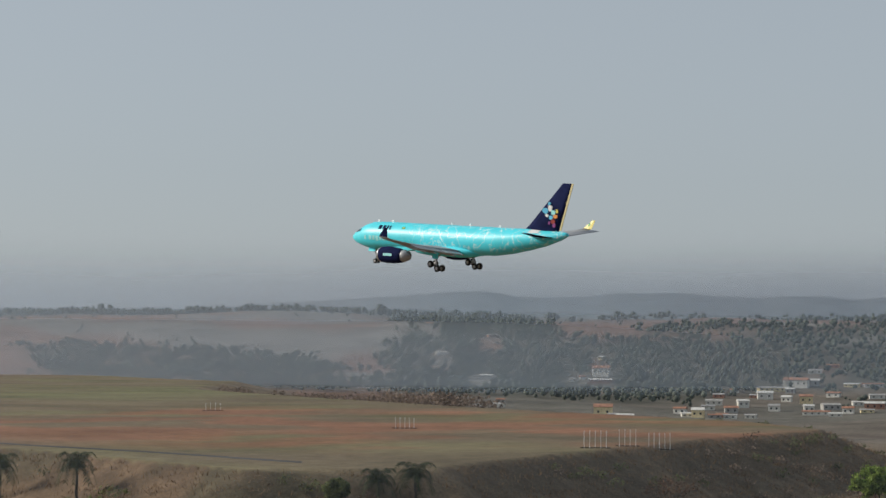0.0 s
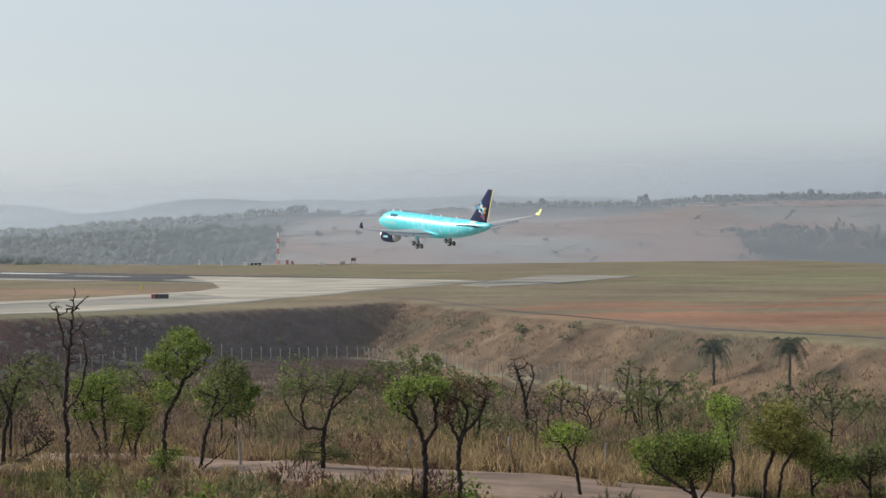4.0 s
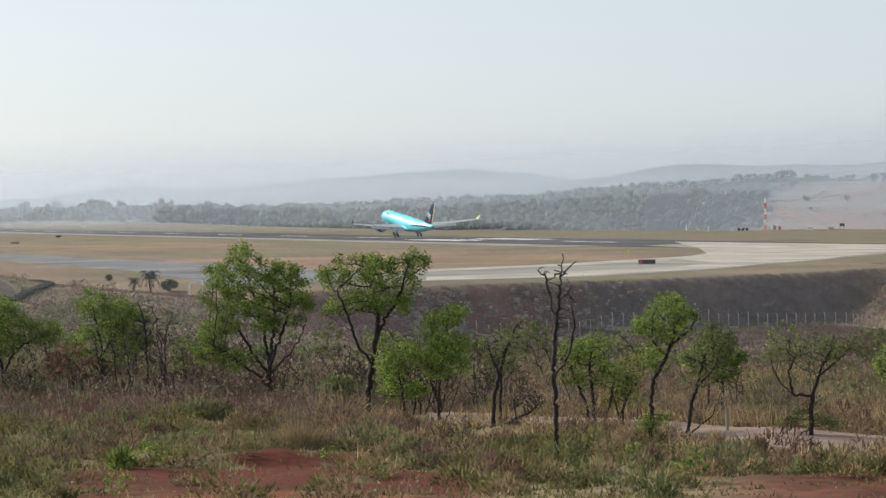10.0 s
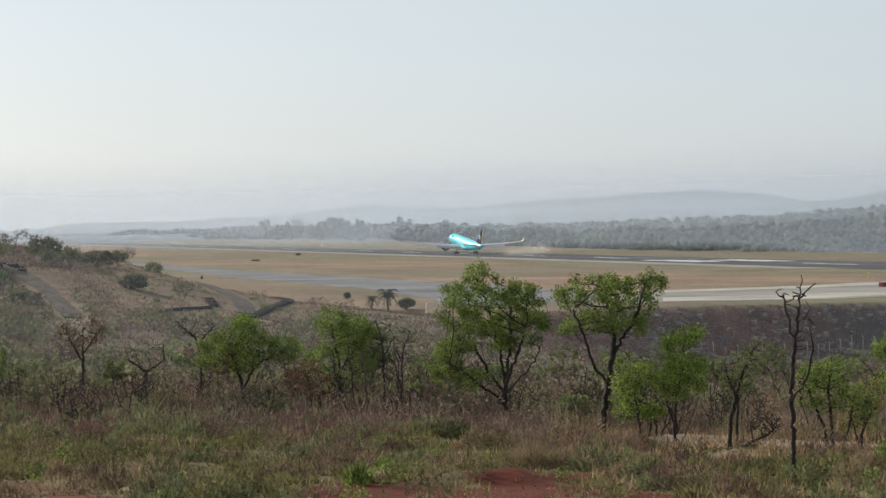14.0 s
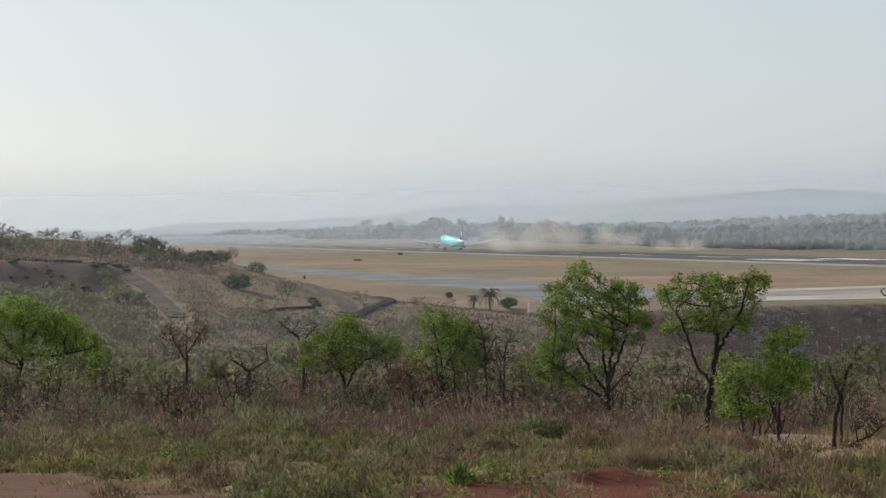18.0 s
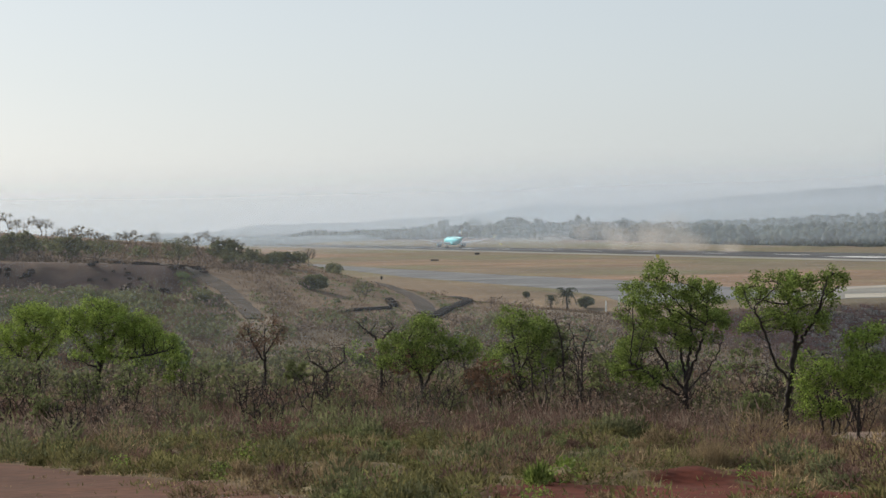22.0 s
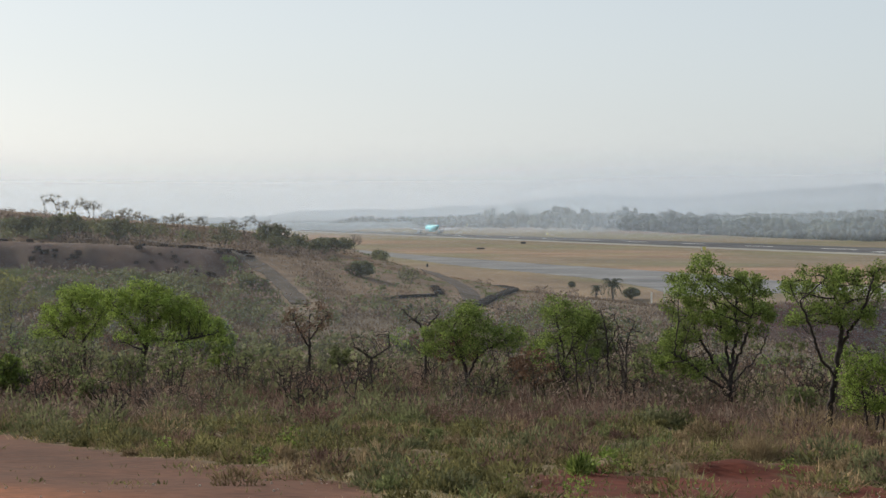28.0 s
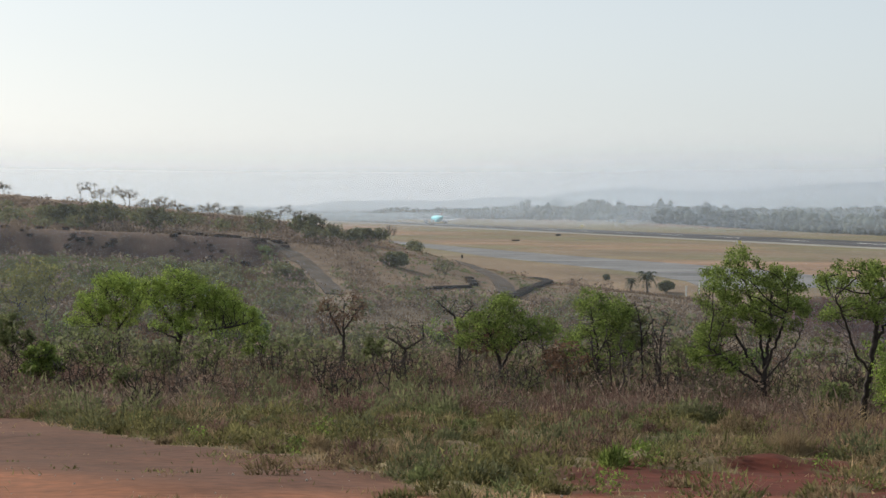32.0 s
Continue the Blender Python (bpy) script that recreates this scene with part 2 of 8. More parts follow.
def red_patch(x, y, r, yaw):
    """Bare red soil among the grass of the near slope."""
    reach = np.interp(yaw, [-24, -21, -18, -14, -12, -10.5], [50, 53, 62, 61, 56, 50])
    return smoothstep(0.2, 0.37, N2(x / 6, y / 6) + 0.9 * (N3(x / 1.3, y / 1.3) - 0.5)) * smoothstep(reach + 2.5, reach - 1, r) * smoothstep(-11, -12.5, yaw) * smoothstep(-22.3, -20.8, yaw)


def crest(yaw):
    """How high over the eye the far ground's skyline stands, in degrees, by direction."""
    return np.interp(yaw, [-180, -90, -58, -46, -38, -34, -29, -24, -18, -5, 20, 180], [0.6, 0.7, 0.74, 0.85, 0.8, 0.66, 0.4, 0.15, -0.06, -0.27, 0.2, 0.6])


def ground_z(x, y):
    x, y = np.asarray(x, float), np.asarray(y, float)
    r = np.hypot(x, y)
    yaw = np.degrees(np.arctan2(-x, y))
    right = smoothstep(-14, -22, yaw)
    # the rise on which the camera stands, its shelf, and the dip behind it
    shelf = np.interp(r, [0, 12, 30, 45, 100], [EYE - 1.75, EYE - 2.0, 8.0, 7.0, 4.0]) - 0.8 * smoothstep(-30, -44, yaw) * smoothstep(20, 60, r)
    floor = -0.8 - 7.6 * right
    low = shelf + (floor - shelf) * smoothstep(96, 290 - 60 * (1 - right), r)
    low = low + (N1(x / 14, y / 14) - 0.5) * 1.2 * smoothstep(90, 160, r) + (N2(x / 5, y / 5) - 0.5) * 0.35
    # hummocks of the near slope, none on the road or the bare track
    road_edge = np.interp(-yaw, [12, 15, 18, 21, 23.7, 26.5, 29.4, 33, 40, 56], [104, 100, 95, 84, 76, 67, 59.5, 55.5, 53, 48])
    track_edge = np.interp(yaw, [-13, -9.5, -8.9, -6.8, -2.9, 1], [28, 40, 46, 57, 70, 95])
    low = low + ((N3(x / 2.6, y / 2.6) - 0.5) * 1.0 + (N1(x / 0.9, y / 0.9, 2) - 0.5) * 0.3 * smoothstep(78, 70, r)) * smoothstep(40, 46, r) * (1 - 0.85 * smoothstep(61, 57, r) * smoothstep(-9, -12, yaw) * smoothstep(-25, -22, yaw)) * smoothstep(-1, -6, r - road_edge) * smoothstep(2, 6, r - track_edge) * (1 - 0.65 * smoothstep(55, 51, r))
    # hill beyond the dip on the left
    rise = smoothstep(205, 375, r)
    ragged = r + 15 * (N1(x / 13, y / 13) - 0.5) + 4 * (N2(x / 4, y / 4) - 0.5)
    cut = 0.5 * smoothstep(205, 308, r) + 0.29 * smoothstep(311, 322, ragged) + 0.21 * smoothstep(326, 380, r)
    rise = rise + (cut - rise) * smoothstep(-6.0, -4.9, yaw)
    hill = np.interp(yaw, [-9, -7, -5.6, -4.3, -3, -1.8, 0.2], [1, 0.97, 0.92, 0.895, 0.875, 0.87, 0.9]) * 17.0 / (1 + np.exp(-np.clip((yaw + 7.6) / 3.0, -30, 30))) * rise * (1 - 0.75 * smoothstep(400, 900, r)) * smoothstep(60, 30, yaw)
    d = field_distance(x, y)
    hill = hill * smoothstep(0, 45, d)
    low = np.maximum(low, -0.8 * (1 - right) - 9.0 * right) + hill * (1 + 0.25 * (N1(x / 40, y / 40) - 0.5))
    # bank below the rim
    rough = (N1(x / 6, y / 6) - 0.5) * 2.2 + (N2(x / 2.2, y / 2.2) - 0.5) * 0.9
    bank = -np.maximum(d, 0) * 0.55 + rough * smoothstep(0, 5, d)
    beyond = smoothstep(330, 450, x)
    fall = -np.minimum(np.maximum(d, 0) * 0.22, 24.0)
    low = low * (1 - beyond) + fall * beyond
    z = np.where(d > 0, np.maximum(low, np.where(x < 460, bank, -99)), 0.0)
    z = np.where((d > 0) & (x >= 330), np.where(x < 460, np.maximum(bank * (1 - beyond) + fall * beyond, low), low), z)
    # far country
    peak = EYE + 2500 * np.tan(np.radians(crest(yaw)))
    base = np.where(d > 0, z, 0.0)
    far = base + (peak - base) * smoothstep(1150, 2500, r) + (N1(x / 260, y / 260) - 0.5) * 26 * smoothstep(1100, 1500, r) * smoothstep(-20, -30, yaw)
    keep = smoothstep(60, -60, d) * smoothstep(4000, 1500, r)
    far = far * (1 - keep)
    far = far - smoothstep(2600, 4800, r) * 40 * smoothstep(-16, -20, yaw)
    z = np.where((r > 1100) & (d > -60), far, z)
    return z


def spot(v, centre, half, soft=0.15):
    """1 within half of the centre, falling off over a part of it."""
    return smoothstep(1 + soft, 1 - soft, np.abs(v - centre) / half)


# houses of the far slope: direction, distance, width, height
TOWN = [(-53.52, 1355, 5.6, 3.9), (-53.93, 1320, 5.6, 5.4), (-54.29, 1470, 8.4, 3.3), (-54.68, 1410, 6.4, 4.3), (-54.95, 1450, 5.5, 4.4), (-54.4, 1555, 5.9, 2.9), (-54.76, 1600, 4.8, 2.2), (-55.45, 1555, 8.2, 5.3),
        (-55.64, 1610, 17.1, 3.0), (-56.16, 1625, 13.5, 6.5), (-56.53, 1630, 7.4, 4.9), (-56.59, 1710, 7.8, 3.2), (-56.98, 1760, 7.3, 2.4), (-55.94, 1530, 5.2, 4.1), (-55.66, 1425, 5.4, 4.3), (-56.38, 1505, 6.8, 5.7), (-56.44, 1425, 4.9, 4.3)]
TOWN_LOWER = [(-56.93, 1440, 8.7, 3.8), (-57.33, 1410, 5.3, 4.3), (-57.92, 1460, 10.0, 4.4), (-57.97, 1545, 8.2, 2.9), (-57.88, 1625, 11.1, 2.5), (-57.42, 1625, 8.6, 2.5), (-54.66, 1320, 6.0, 2.4), (-54.31, 1318, 6.0, 2.2), (-53.67, 1325, 5.0, 2.0), (-55.21, 1565, 4.7, 2.4),
              (-56.61, 1405, 12.8, 2.7), (-57.04, 1390, 6.3, 2.2), (-57.75, 1415, 6.4, 2.4), (-57.0, 1565, 7.1, 3.6), (-56.02, 1600, 4.8, 3.6), (-54.16, 1425, 6.5, 3.2), (-54.48, 1335, 5.1, 2.4), (-57.54, 1490, 5.6, 2.8), (-55.13, 1335, 5.1, 2.4)]
FARMS = [(-51.76, 1310, 8.3, 7.0), (-52.26, 1300, 7.4, 2.6), (-52.0, 1305, 4.7, 2.6), (-51.72, 1700, 10.0, 7.0), (-51.7, 1665, 13.6, 3.0), (-51.05, 1675, 3.0, 2.6), (-51.28, 1685, 3.0, 2.6), (-51.71, 1815, 3.0, 2.6),
         (-49.34, 1380, 6.3, 2.6), (-49.4, 1410, 4.2, 2.6), (-48.03, 1840, 6.7, 2.6), (-49.2, 1970, 6.3, 2.6), (-47.77, 2060, 5.0, 2.6), (-49.07, 1685, 7.7, 2.6)]


def wood_mask(x, y, r, yaw):
    d = field_distance(x, y)
    ragged = (N2(x / 90, y / 90) - 0.5) * 2
    west = smoothstep(-0.3, 0.3, yaw - np.interp(r, [1500, 1900, 2300, 2560], [-27.6, -28.1, -28.6, -30.6]) + 0.9 * ragged) * (yaw < -14) * smoothstep(1480, 1540, r + 90 * ragged) * (r < 2560)
    yaw, r = yaw + 0.9 * ragged * (yaw < -28), r + 70 * ragged
    gully = smoothstep(-38.2, -39.2, yaw) * smoothstep(-46.5, -45, yaw) * smoothstep(1985, 1900, r + np.interp(yaw, [-46, -42, -39], [190, 0, 60])) * (0.35 + 0.65 * smoothstep(0.3, 0.55, N1(x / 60, y / 60)))
    middle = spot(yaw, -48.7, 1.5 + 0.0006 * (2450 - r)) * spot(r, 1950, 560)
    east = smoothstep(-49.4, -50.4, yaw) * smoothstep(2010, 1930, r + 60 * smoothstep(-50, -53, yaw)) + smoothstep(-52.4, -53.6, yaw) * spot(r, 2030, 90) * 0.7
    low = smoothstep(1560, 1430, r) * 0.7 * smoothstep(-37, -40, yaw)
    crown = spot(r, 2400, 130) * spot(yaw, -34.9, 2.1) + spot(r, 2450, 70) * (smoothstep(-36, -37, yaw) * smoothstep(-50, -48, yaw) + smoothstep(-50, -52, yaw) * 0.35 + 0.3 * spot(yaw, -31, 1.5))
    east_hill = (yaw <= -28.6) * np.clip(gully + middle + east + low + crown, 0, 1)
    open_yard = np.ones(x.shape)
    for a, b, w, h in TOWN + TOWN_LOWER + FARMS:
        open_yard *= 1 - 0.85 * ((np.abs(np.degrees(np.arctan2(-x, y)) - a) < 0.2 + 20 * w / b) & (np.hypot(x, y) > b - 130) & (np.hypot(x, y) < b + 12))
    return open_yard * (np.hypot(x, y) > 1445) * (d > 25) * np.clip(west + east_hill, 0, 1) * np.where((yaw < -53.2) & (r > 1300) & (r < 1560), 0.5, 1)


def cover_colour(x, y, z):
    r = np.hypot(x, y)
    yaw = np.degrees(np.arctan2(-x, y))
    d = field_distance(x, y)
    out = np.zeros(x.shape + (3,))

    def lay(colour, amount):
        amount = np.clip(amount, 0, 1)[..., None]
        out[:] = out * (1 - amount) + np.array(colour) * amount

    n_big, n_mid, n_small = N1(x / 60, y / 60), N2(x / 12, y / 12), N3(x / 3, y / 3)
    lay((0.17, 0.13, 0.075), np.ones(x.shape))
    # near shelf: olive and straw, with bare red soil
    lay((0.12, 0.11, 0.055), smoothstep(0.4, 0.65, n_mid) * (r < 110))
    lay((0.21, 0.165, 0.1), 0.8 * smoothstep(-18, -22, yaw) * smoothstep(-62, -56, yaw) * smoothstep(30, 45, r) * (r < 110))
    lay((0.1, 0.068, 0.05), smoothstep(76, 90, r) * (r < 125) * smoothstep(-22, -17, yaw))
    lay((0.088, 0.02, 0.011), red_patch(x, y, r, yaw))
    lay((0.12, 0.045, 0.03), smoothstep(54, 50, r + 6 * (n_small - 0.5)) * smoothstep(-25, -29, yaw))
    lay((0.1, 0.045, 0.028), smoothstep(2, -2, r - np.interp(yaw, [-13, -9.5, -8.9, -6.8, -2.9, 1], [28, 40, 46, 57, 70, 95]) - 8 * (n_mid - 0.5)) * (yaw > -20))
    lay((0.2, 0.078, 0.038), smoothstep(3, -4, r - np.interp(yaw, [-4, 1], [46, 55]) - 3 * (n_mid - 0.5)) * (yaw > -20))
    # dip: brown scrub ground
    lay((0.17, 0.135, 0.095), smoothstep(100, 140, r) * (d > 0))
    lay((0.2, 0.15, 0.095), smoothstep(0.5, 0.7, n_mid) * smoothstep(150, 220, r) * (d > 0))
    # left hill
    lay((0.165, 0.112, 0.074), smoothstep(250, 330, r) * smoothstep(-16, -9, yaw) * (d > 0))
    ragged = r + 15 * (N1(x / 13, y / 13) - 0.5) + 4 * (N2(x / 4, y / 4) - 0.5)
    # Cut bank: dark bare earth, coloured darker still for the shade on its face.
    lay((0.05, 0.03, 0.027), smoothstep(0.3, 0.55, n_small + 0.2) * smoothstep(308, 312, ragged) * smoothstep(327, 322, ragged) * smoothstep(-5.8, -5.0, yaw) * (yaw < 20))
    lay((0.085, 0.055, 0.04), 0.7 * smoothstep(0.5, 0.65, N3(x / 5, y / 5)) * smoothstep(308, 312, ragged) * smoothstep(327, 322, ragged) * smoothstep(-5.8, -5.0, yaw) * (yaw < 20))
    lay((0.1, 0.085, 0.05), smoothstep(215, 240, r) * smoothstep(312, 306, r) * smoothstep(-6.5, -4, yaw) * 0.9)
    lay((0.085, 0.125, 0.042), smoothstep(272, 280, r) * smoothstep(308, 302, r) * smoothstep(-4.6, -3.4, yaw))
    # banks: straw to the right of the inlet, dark burnt earth to its left
    bank = (d > 0) * smoothstep(60, 20, d) * (x < 420) * (yaw < -17)
    lay((0.15, 0.103, 0.066), bank)
    lay((0.1, 0.07, 0.046), bank * smoothstep(0.4, 0.62, n_small))
    lay((0.085, 0.07, 0.045), bank * smoothstep(0.5, 0.7, n_mid))
    burnt = bank * smoothstep(30.6, 29.2, -yaw) * smoothstep(45, 30, d)
    lay((0.082, 0.062, 0.056), burnt)
    lay((0.1, 0.046, 0.037), burnt * smoothstep(24.8, 23.0, -yaw))
    east = bank * smoothstep(44.5, 46.5, -yaw)
    lay((0.135, 0.104, 0.07), east * 0.85)
    # airfield grass with worn red soil
    field = (d <= 0) * 1.0
    lay((0.168, 0.132, 0.084), field)
    lay((0.158, 0.14, 0.074), field * smoothstep(0.45, 0.65, n_big))
    lay((0.165, 0.175, 0.08), field * smoothstep(1.2, 0.2, np.abs(y - x * 0.62 - 250) / 60) * smoothstep(380, 420, x) * 0.5)
    lay((0.27, 0.16, 0.105), field * smoothstep(0.35, 0.65, N2(x / 70, y / 120)) * smoothstep(130, 160, x) * smoothstep(300, 240, x) * smoothstep(430, 480, y) * 0.7)
    lay((0.175, 0.125, 0.078), field * smoothstep(128, 112, x) * smoothstep(900, 600, y))
    lay((0.15, 0.15, 0.06), field * spot(x, 126, 10, 0.6) * spot(y, 470, 55, 0.6) * 0.6)
    red = smoothstep(0.4, 0.62, N2(x / 34 + 3, y / 20) + 0.15 * (N3(x / 9, y / 7) - 0.5)) * smoothstep(195, 235, x) * smoothstep(430, 380, x) * smoothstep(190, 215, y) * smoothstep(430, 380, y)
    lay((0.29, 0.115, 0.065), field * red * 0.6)
    # far country: dry pasture and dark woods
    farw = smoothstep(950, 1200, r) * (d > 0)
    lay((0.205, 0.133, 0.105), farw)
    lay((0.2, 0.19, 0.175), farw * smoothstep(0.5, 0.65, N3(x / 150, y / 150)))
    lay((0.13, 0.122, 0.1), 0.8 * farw * smoothstep(-48.5, -50, yaw) * smoothstep(1800, 1650, r))
    lay((0.1, 0.098, 0.078), 0.9 * wood_mask(x, y, r, yaw) * (r > 1250))
    return out


def build_land():
    yaws = np.concatenate([np.arange(-180, -75, 3.0), np.arange(-75, -62, 0.5), np.arange(-62, 5, 0.15), np.arange(5, 20, 0.5), np.arange(20, 180, 4.0)])
    radii = np.concatenate([[0.0], np.arange(3, 40, 2.5), np.arange(40, 76, 0.55), np.arange(76, 110, 1.3), np.arange(110, 520, 2.9), np.arange(520, 1000, 9), 1000 * 1.028 ** np.arange(0, 58)])
    yy, rr = np.meshgrid(np.radians(yaws), radii, indexing="ij")
    x, y = -np.sin(yy) * rr, np.cos(yy) * rr
    z = ground_z(x, y)
    col = cover_colour(x, y, z)
    na, nr = x.shape
    idx = np.arange(na * nr).reshape(na, nr)
    nxt = np.roll(idx, -1, axis=0)
    faces = np.stack([idx[:, :-1], idx[:, 1:], nxt[:, 1:], nxt[:, :-1]], -1).reshape(-1, 4)
    me = bpy.data.meshes.new("ground")
    me.vertices.add(na * nr)
    me.vertices.foreach_set("co", np.stack([x, y, z], -1).astype(np.float32).ravel())
    me.loops.add(len(faces) * 4)
    me.loops.foreach_set("vertex_index", faces.astype(np.int32).ravel())
    me.polygons.add(len(faces))
    me.polygons.foreach_set("loop_start", np.arange(0, len(faces) * 4, 4, dtype=np.int32))
    me.update(calc_edges=True)
    me.polygons.foreach_set("use_smooth", np.ones(len(faces), bool))
    att = me.color_attributes.new("cover", "FLOAT_COLOR", "POINT")
    att.data.foreach_set("color", np.concatenate([col.reshape(-1, 3), np.ones((na * nr, 1))], 1).astype(np.float32).ravel())
    me.materials.append(M_GROUND)
    return tagged(new("ground", me), "dry savannah ground with red soil around an airfield", "ground", kind="structure")


build_land()


def strip(name, left, right, material, label, category="road", lift=0.06, sink=0.5, follow=False, parent=None):
    """A paved strip between two edge lines of equal count, as a slab with thickness."""
    verts, faces = [], []
    for (ax, ay), (bx, by) in zip(left, right):
        za, zb = (float(ground_z(ax, ay)), float(ground_z(bx, by))) if follow else (0.0, 0.0)
        verts += [(ax, ay, za + lift), (bx, by, zb + lift), (ax, ay, za - sink), (bx, by, zb - sink)]
    for k in range(len(left) - 1):
        a, b = 4 * k, 4 * k + 4
        faces += [(a, a + 1, b + 1, b), (a + 2, b + 2, b + 3, a + 3), (a, b, b + 2, a + 2), (a + 1, a + 3, b + 3, b + 1)]
    faces += [(0, 2, 3, 1), (4 * len(left) - 4, 4 * len(left) - 3, 4 * len(left) - 1, 4 * len(left) - 2)]
    ob = link_mesh(name, verts, faces, material, parent, label)
    if not parent:
        tagged(ob, label, category, kind="structure")
    return ob


RUNWAY_X = 366.0
strip("runway", [(RUNWAY_X - 38, y) for y in range(640, 4041, 100)], [(RUNWAY_X + 38, y) for y in range(640, 4041, 100)], M_RUBBER, "dark rubber-streaked asphalt runway with white edges", "runway")


# ---- paving ----
strip("taxiway", [(107, 392), (116, 440), (123, 512), (122, 585), (121, 675), (128, 830), (130, 1100), (130, 1700)],
      [(150, 420), (156, 470), (158, 530), (157, 580), (149, 690), (144, 840), (140, 1110), (140, 1710)], M_ASPHALT, "grey asphalt taxiway beside the runway", "taxiway", 0.05)
strip("taxiway", [(140, 392), (147, 399), (176, 402), (209, 424), (262, 476), (316, 534), (395, 610)],
      [(152, 440), (176, 478), (216, 502), (275, 557), (325, 634), (340, 720), (380, 760)], M_WORN, "worn grey taxiway that bends onto the runway", "taxiway", 0.07)
strip("concrete_band", [(148, 402), (174, 406), (207, 428), (240, 458)], [(156, 424), (184, 434), (222, 458), (252, 488)], M_CONCRETE, "pale concrete taxiway shoulder", "taxiway", 0.1)
strip("concrete_band", [(168, 458), (204, 480), (246, 510)], [(175, 474), (214, 499), (266, 546)], M_CONCRETE, "pale concrete taxiway shoulder", "taxiway", 0.1)
strip("concrete_apron", [(240, 458), (270, 488), (320, 545), (398, 628)], [(258, 534), (290, 577), (330, 662), (384, 790)], M_CONCRETE, "pale concrete turning area at the runway entry", "taxiway", 0.11)
strip("runway_pad", [(344, 533), (380, 556), (470, 640)], [(352, 560), (396, 610), (470, 690)], M_WORN, "grey paved pad before the runway", "runway", 0.13)
strip("runway_edge_line", [(RUNWAY_X - 54, y) for y in range(730, 3931, 200)], [(RUNWAY_X - 38.2, y) for y in range(730, 3931, 200)], M_WORN, "pale runway shoulder", "runway", 0.09)
for k in range(14):
    y0 = 800 + 120 * k
    strip("runway_mark", [(RUNWAY_X - 0.6, y0), (RUNWAY_X - 0.6, y0 + 45)], [(RUNWAY_X + 0.6, y0), (RUNWAY_X + 0.6, y0 + 45)], M_PAINT_WHITE, "white painted centreline dash", "marking", 0.1, 0.05)
for dx in (-20, -12, 10, 18):
    strip("runway_mark", [(RUNWAY_X + dx, 905), (RUNWAY_X + dx, 965)], [(RUNWAY_X + dx + 4, 905), (RUNWAY_X + dx + 4, 965)], M_PAINT_WHITE, "white painted touchdown bar", "marking", 0.1, 0.05)


def polar(yaw, r):
    return (-math.sin(radians(yaw)) * r, math.cos(radians(yaw)) * r)


# direction, near edge, far edge
ROAD = [(-12, 104, 107), (-15, 100, 105), (-18, 95, 101), (-21, 84, 95.5), (-23.7, 76, 88), (-26.5, 67, 81), (-29.4, 59.5, 73.5), (-31, 57, 72), (-33, 55.5, 70), (-36, 54, 67), (-40, 53, 65), (-46, 51, 63), (-56, 48, 60)]
BENDS = [-12 - 44 * k / 60 for k in range(61)]
strip("access_road", [polar(a, float(np.interp(-a, [-q[0] for q in ROAD], [q[1] for q in ROAD])) + 1.2 * math.sin(a * 5)) for a in BENDS], [polar(a, float(np.interp(-a, [-q[0] for q in ROAD], [q[2] for q in ROAD]))) for a in BENDS],
      M_GRAVEL, "pale worn access road behind the trees", "road", 0.1, 0.5, True)

RIM_DRAIN = [(-30.37, 528), (-31.26, 512), (-32.15, 470), (-33.43, 418), (-34.72, 392), (-36.02, 365), (-37.31, 342), (-38.61, 327), (-39.91, 316), (-41.22, 306), (-42.51, 295), (-43.81, 284), (-44.84, 277)]
strip("rim_drain", [polar(a, r - 1.6) for a, r in RIM_DRAIN], [polar(a, r + 1.6) for a, r in RIM_DRAIN], M_RUBBER, "narrow dark drainage strip along the field's rim", "drain", 0.05, 0.4)

# ---- the airliner ----
# Local axes: +Y nose, +X its right wing, origin on the ground between the main wheels.
M_TURQ = mat("turquoise_paint", (0.08, 0.72, 0.84), 0.58, vary=0.06, scale=0.5, spec=0.35)
M_NAVY = mat("navy_paint", (0.011, 0.016, 0.06), 0.8, vary=0.15, scale=0.6, spec=0.04)
M_METAL = mat("bare_metal", (0.55, 0.55, 0.56), 0.35, metal=0.9, vary=0.1, scale=1.0)
M_WING = mat("grey_wing_paint", (0.37, 0.38, 0.4), 0.6, vary=0.12, scale=0.4, spec=0.3)
M_TYRE = mat("tyre_rubber", (0.02, 0.02, 0.02), 0.85, vary=0.3, scale=4)
M_STRUT = mat("grey_gear_steel", (0.4, 0.41, 0.43), 0.45, metal=0.3, vary=0.15, scale=3)
M_GLASS_DARK = mat("dark_cockpit_glass", (0.01, 0.012, 0.016), 0.08, vary=0.1, scale=2, spec=0.6)
M_WHITE = mat("white_paint", (0.78, 0.8, 0.8), 0.35, vary=0.06, scale=1.0, spec=0.5)
M_PALE = mat("pale_aqua_paint", (0.35, 0.78, 0.8), 0.35, vary=0.08, scale=1.0, spec=0.5)
M_YELLOW = mat("yellow_paint", (0.72, 0.62, 0.16), 0.4, vary=0.08, scale=1.0)
M_CREAM = mat("cream_paint", (0.62, 0.55, 0.3), 0.5, vary=0.08, scale=1.0)
M_GREEN = mat("green_paint", (0.05, 0.35, 0.08), 0.4, vary=0.08, scale=1.0)
M_RED = mat("red_paint", (0.3, 0.045, 0.04), 0.4, vary=0.1, scale=1.0)
M_ORANGE = mat("orange_paint", (0.75, 0.3, 0.08), 0.4, vary=0.1, scale=1.0)
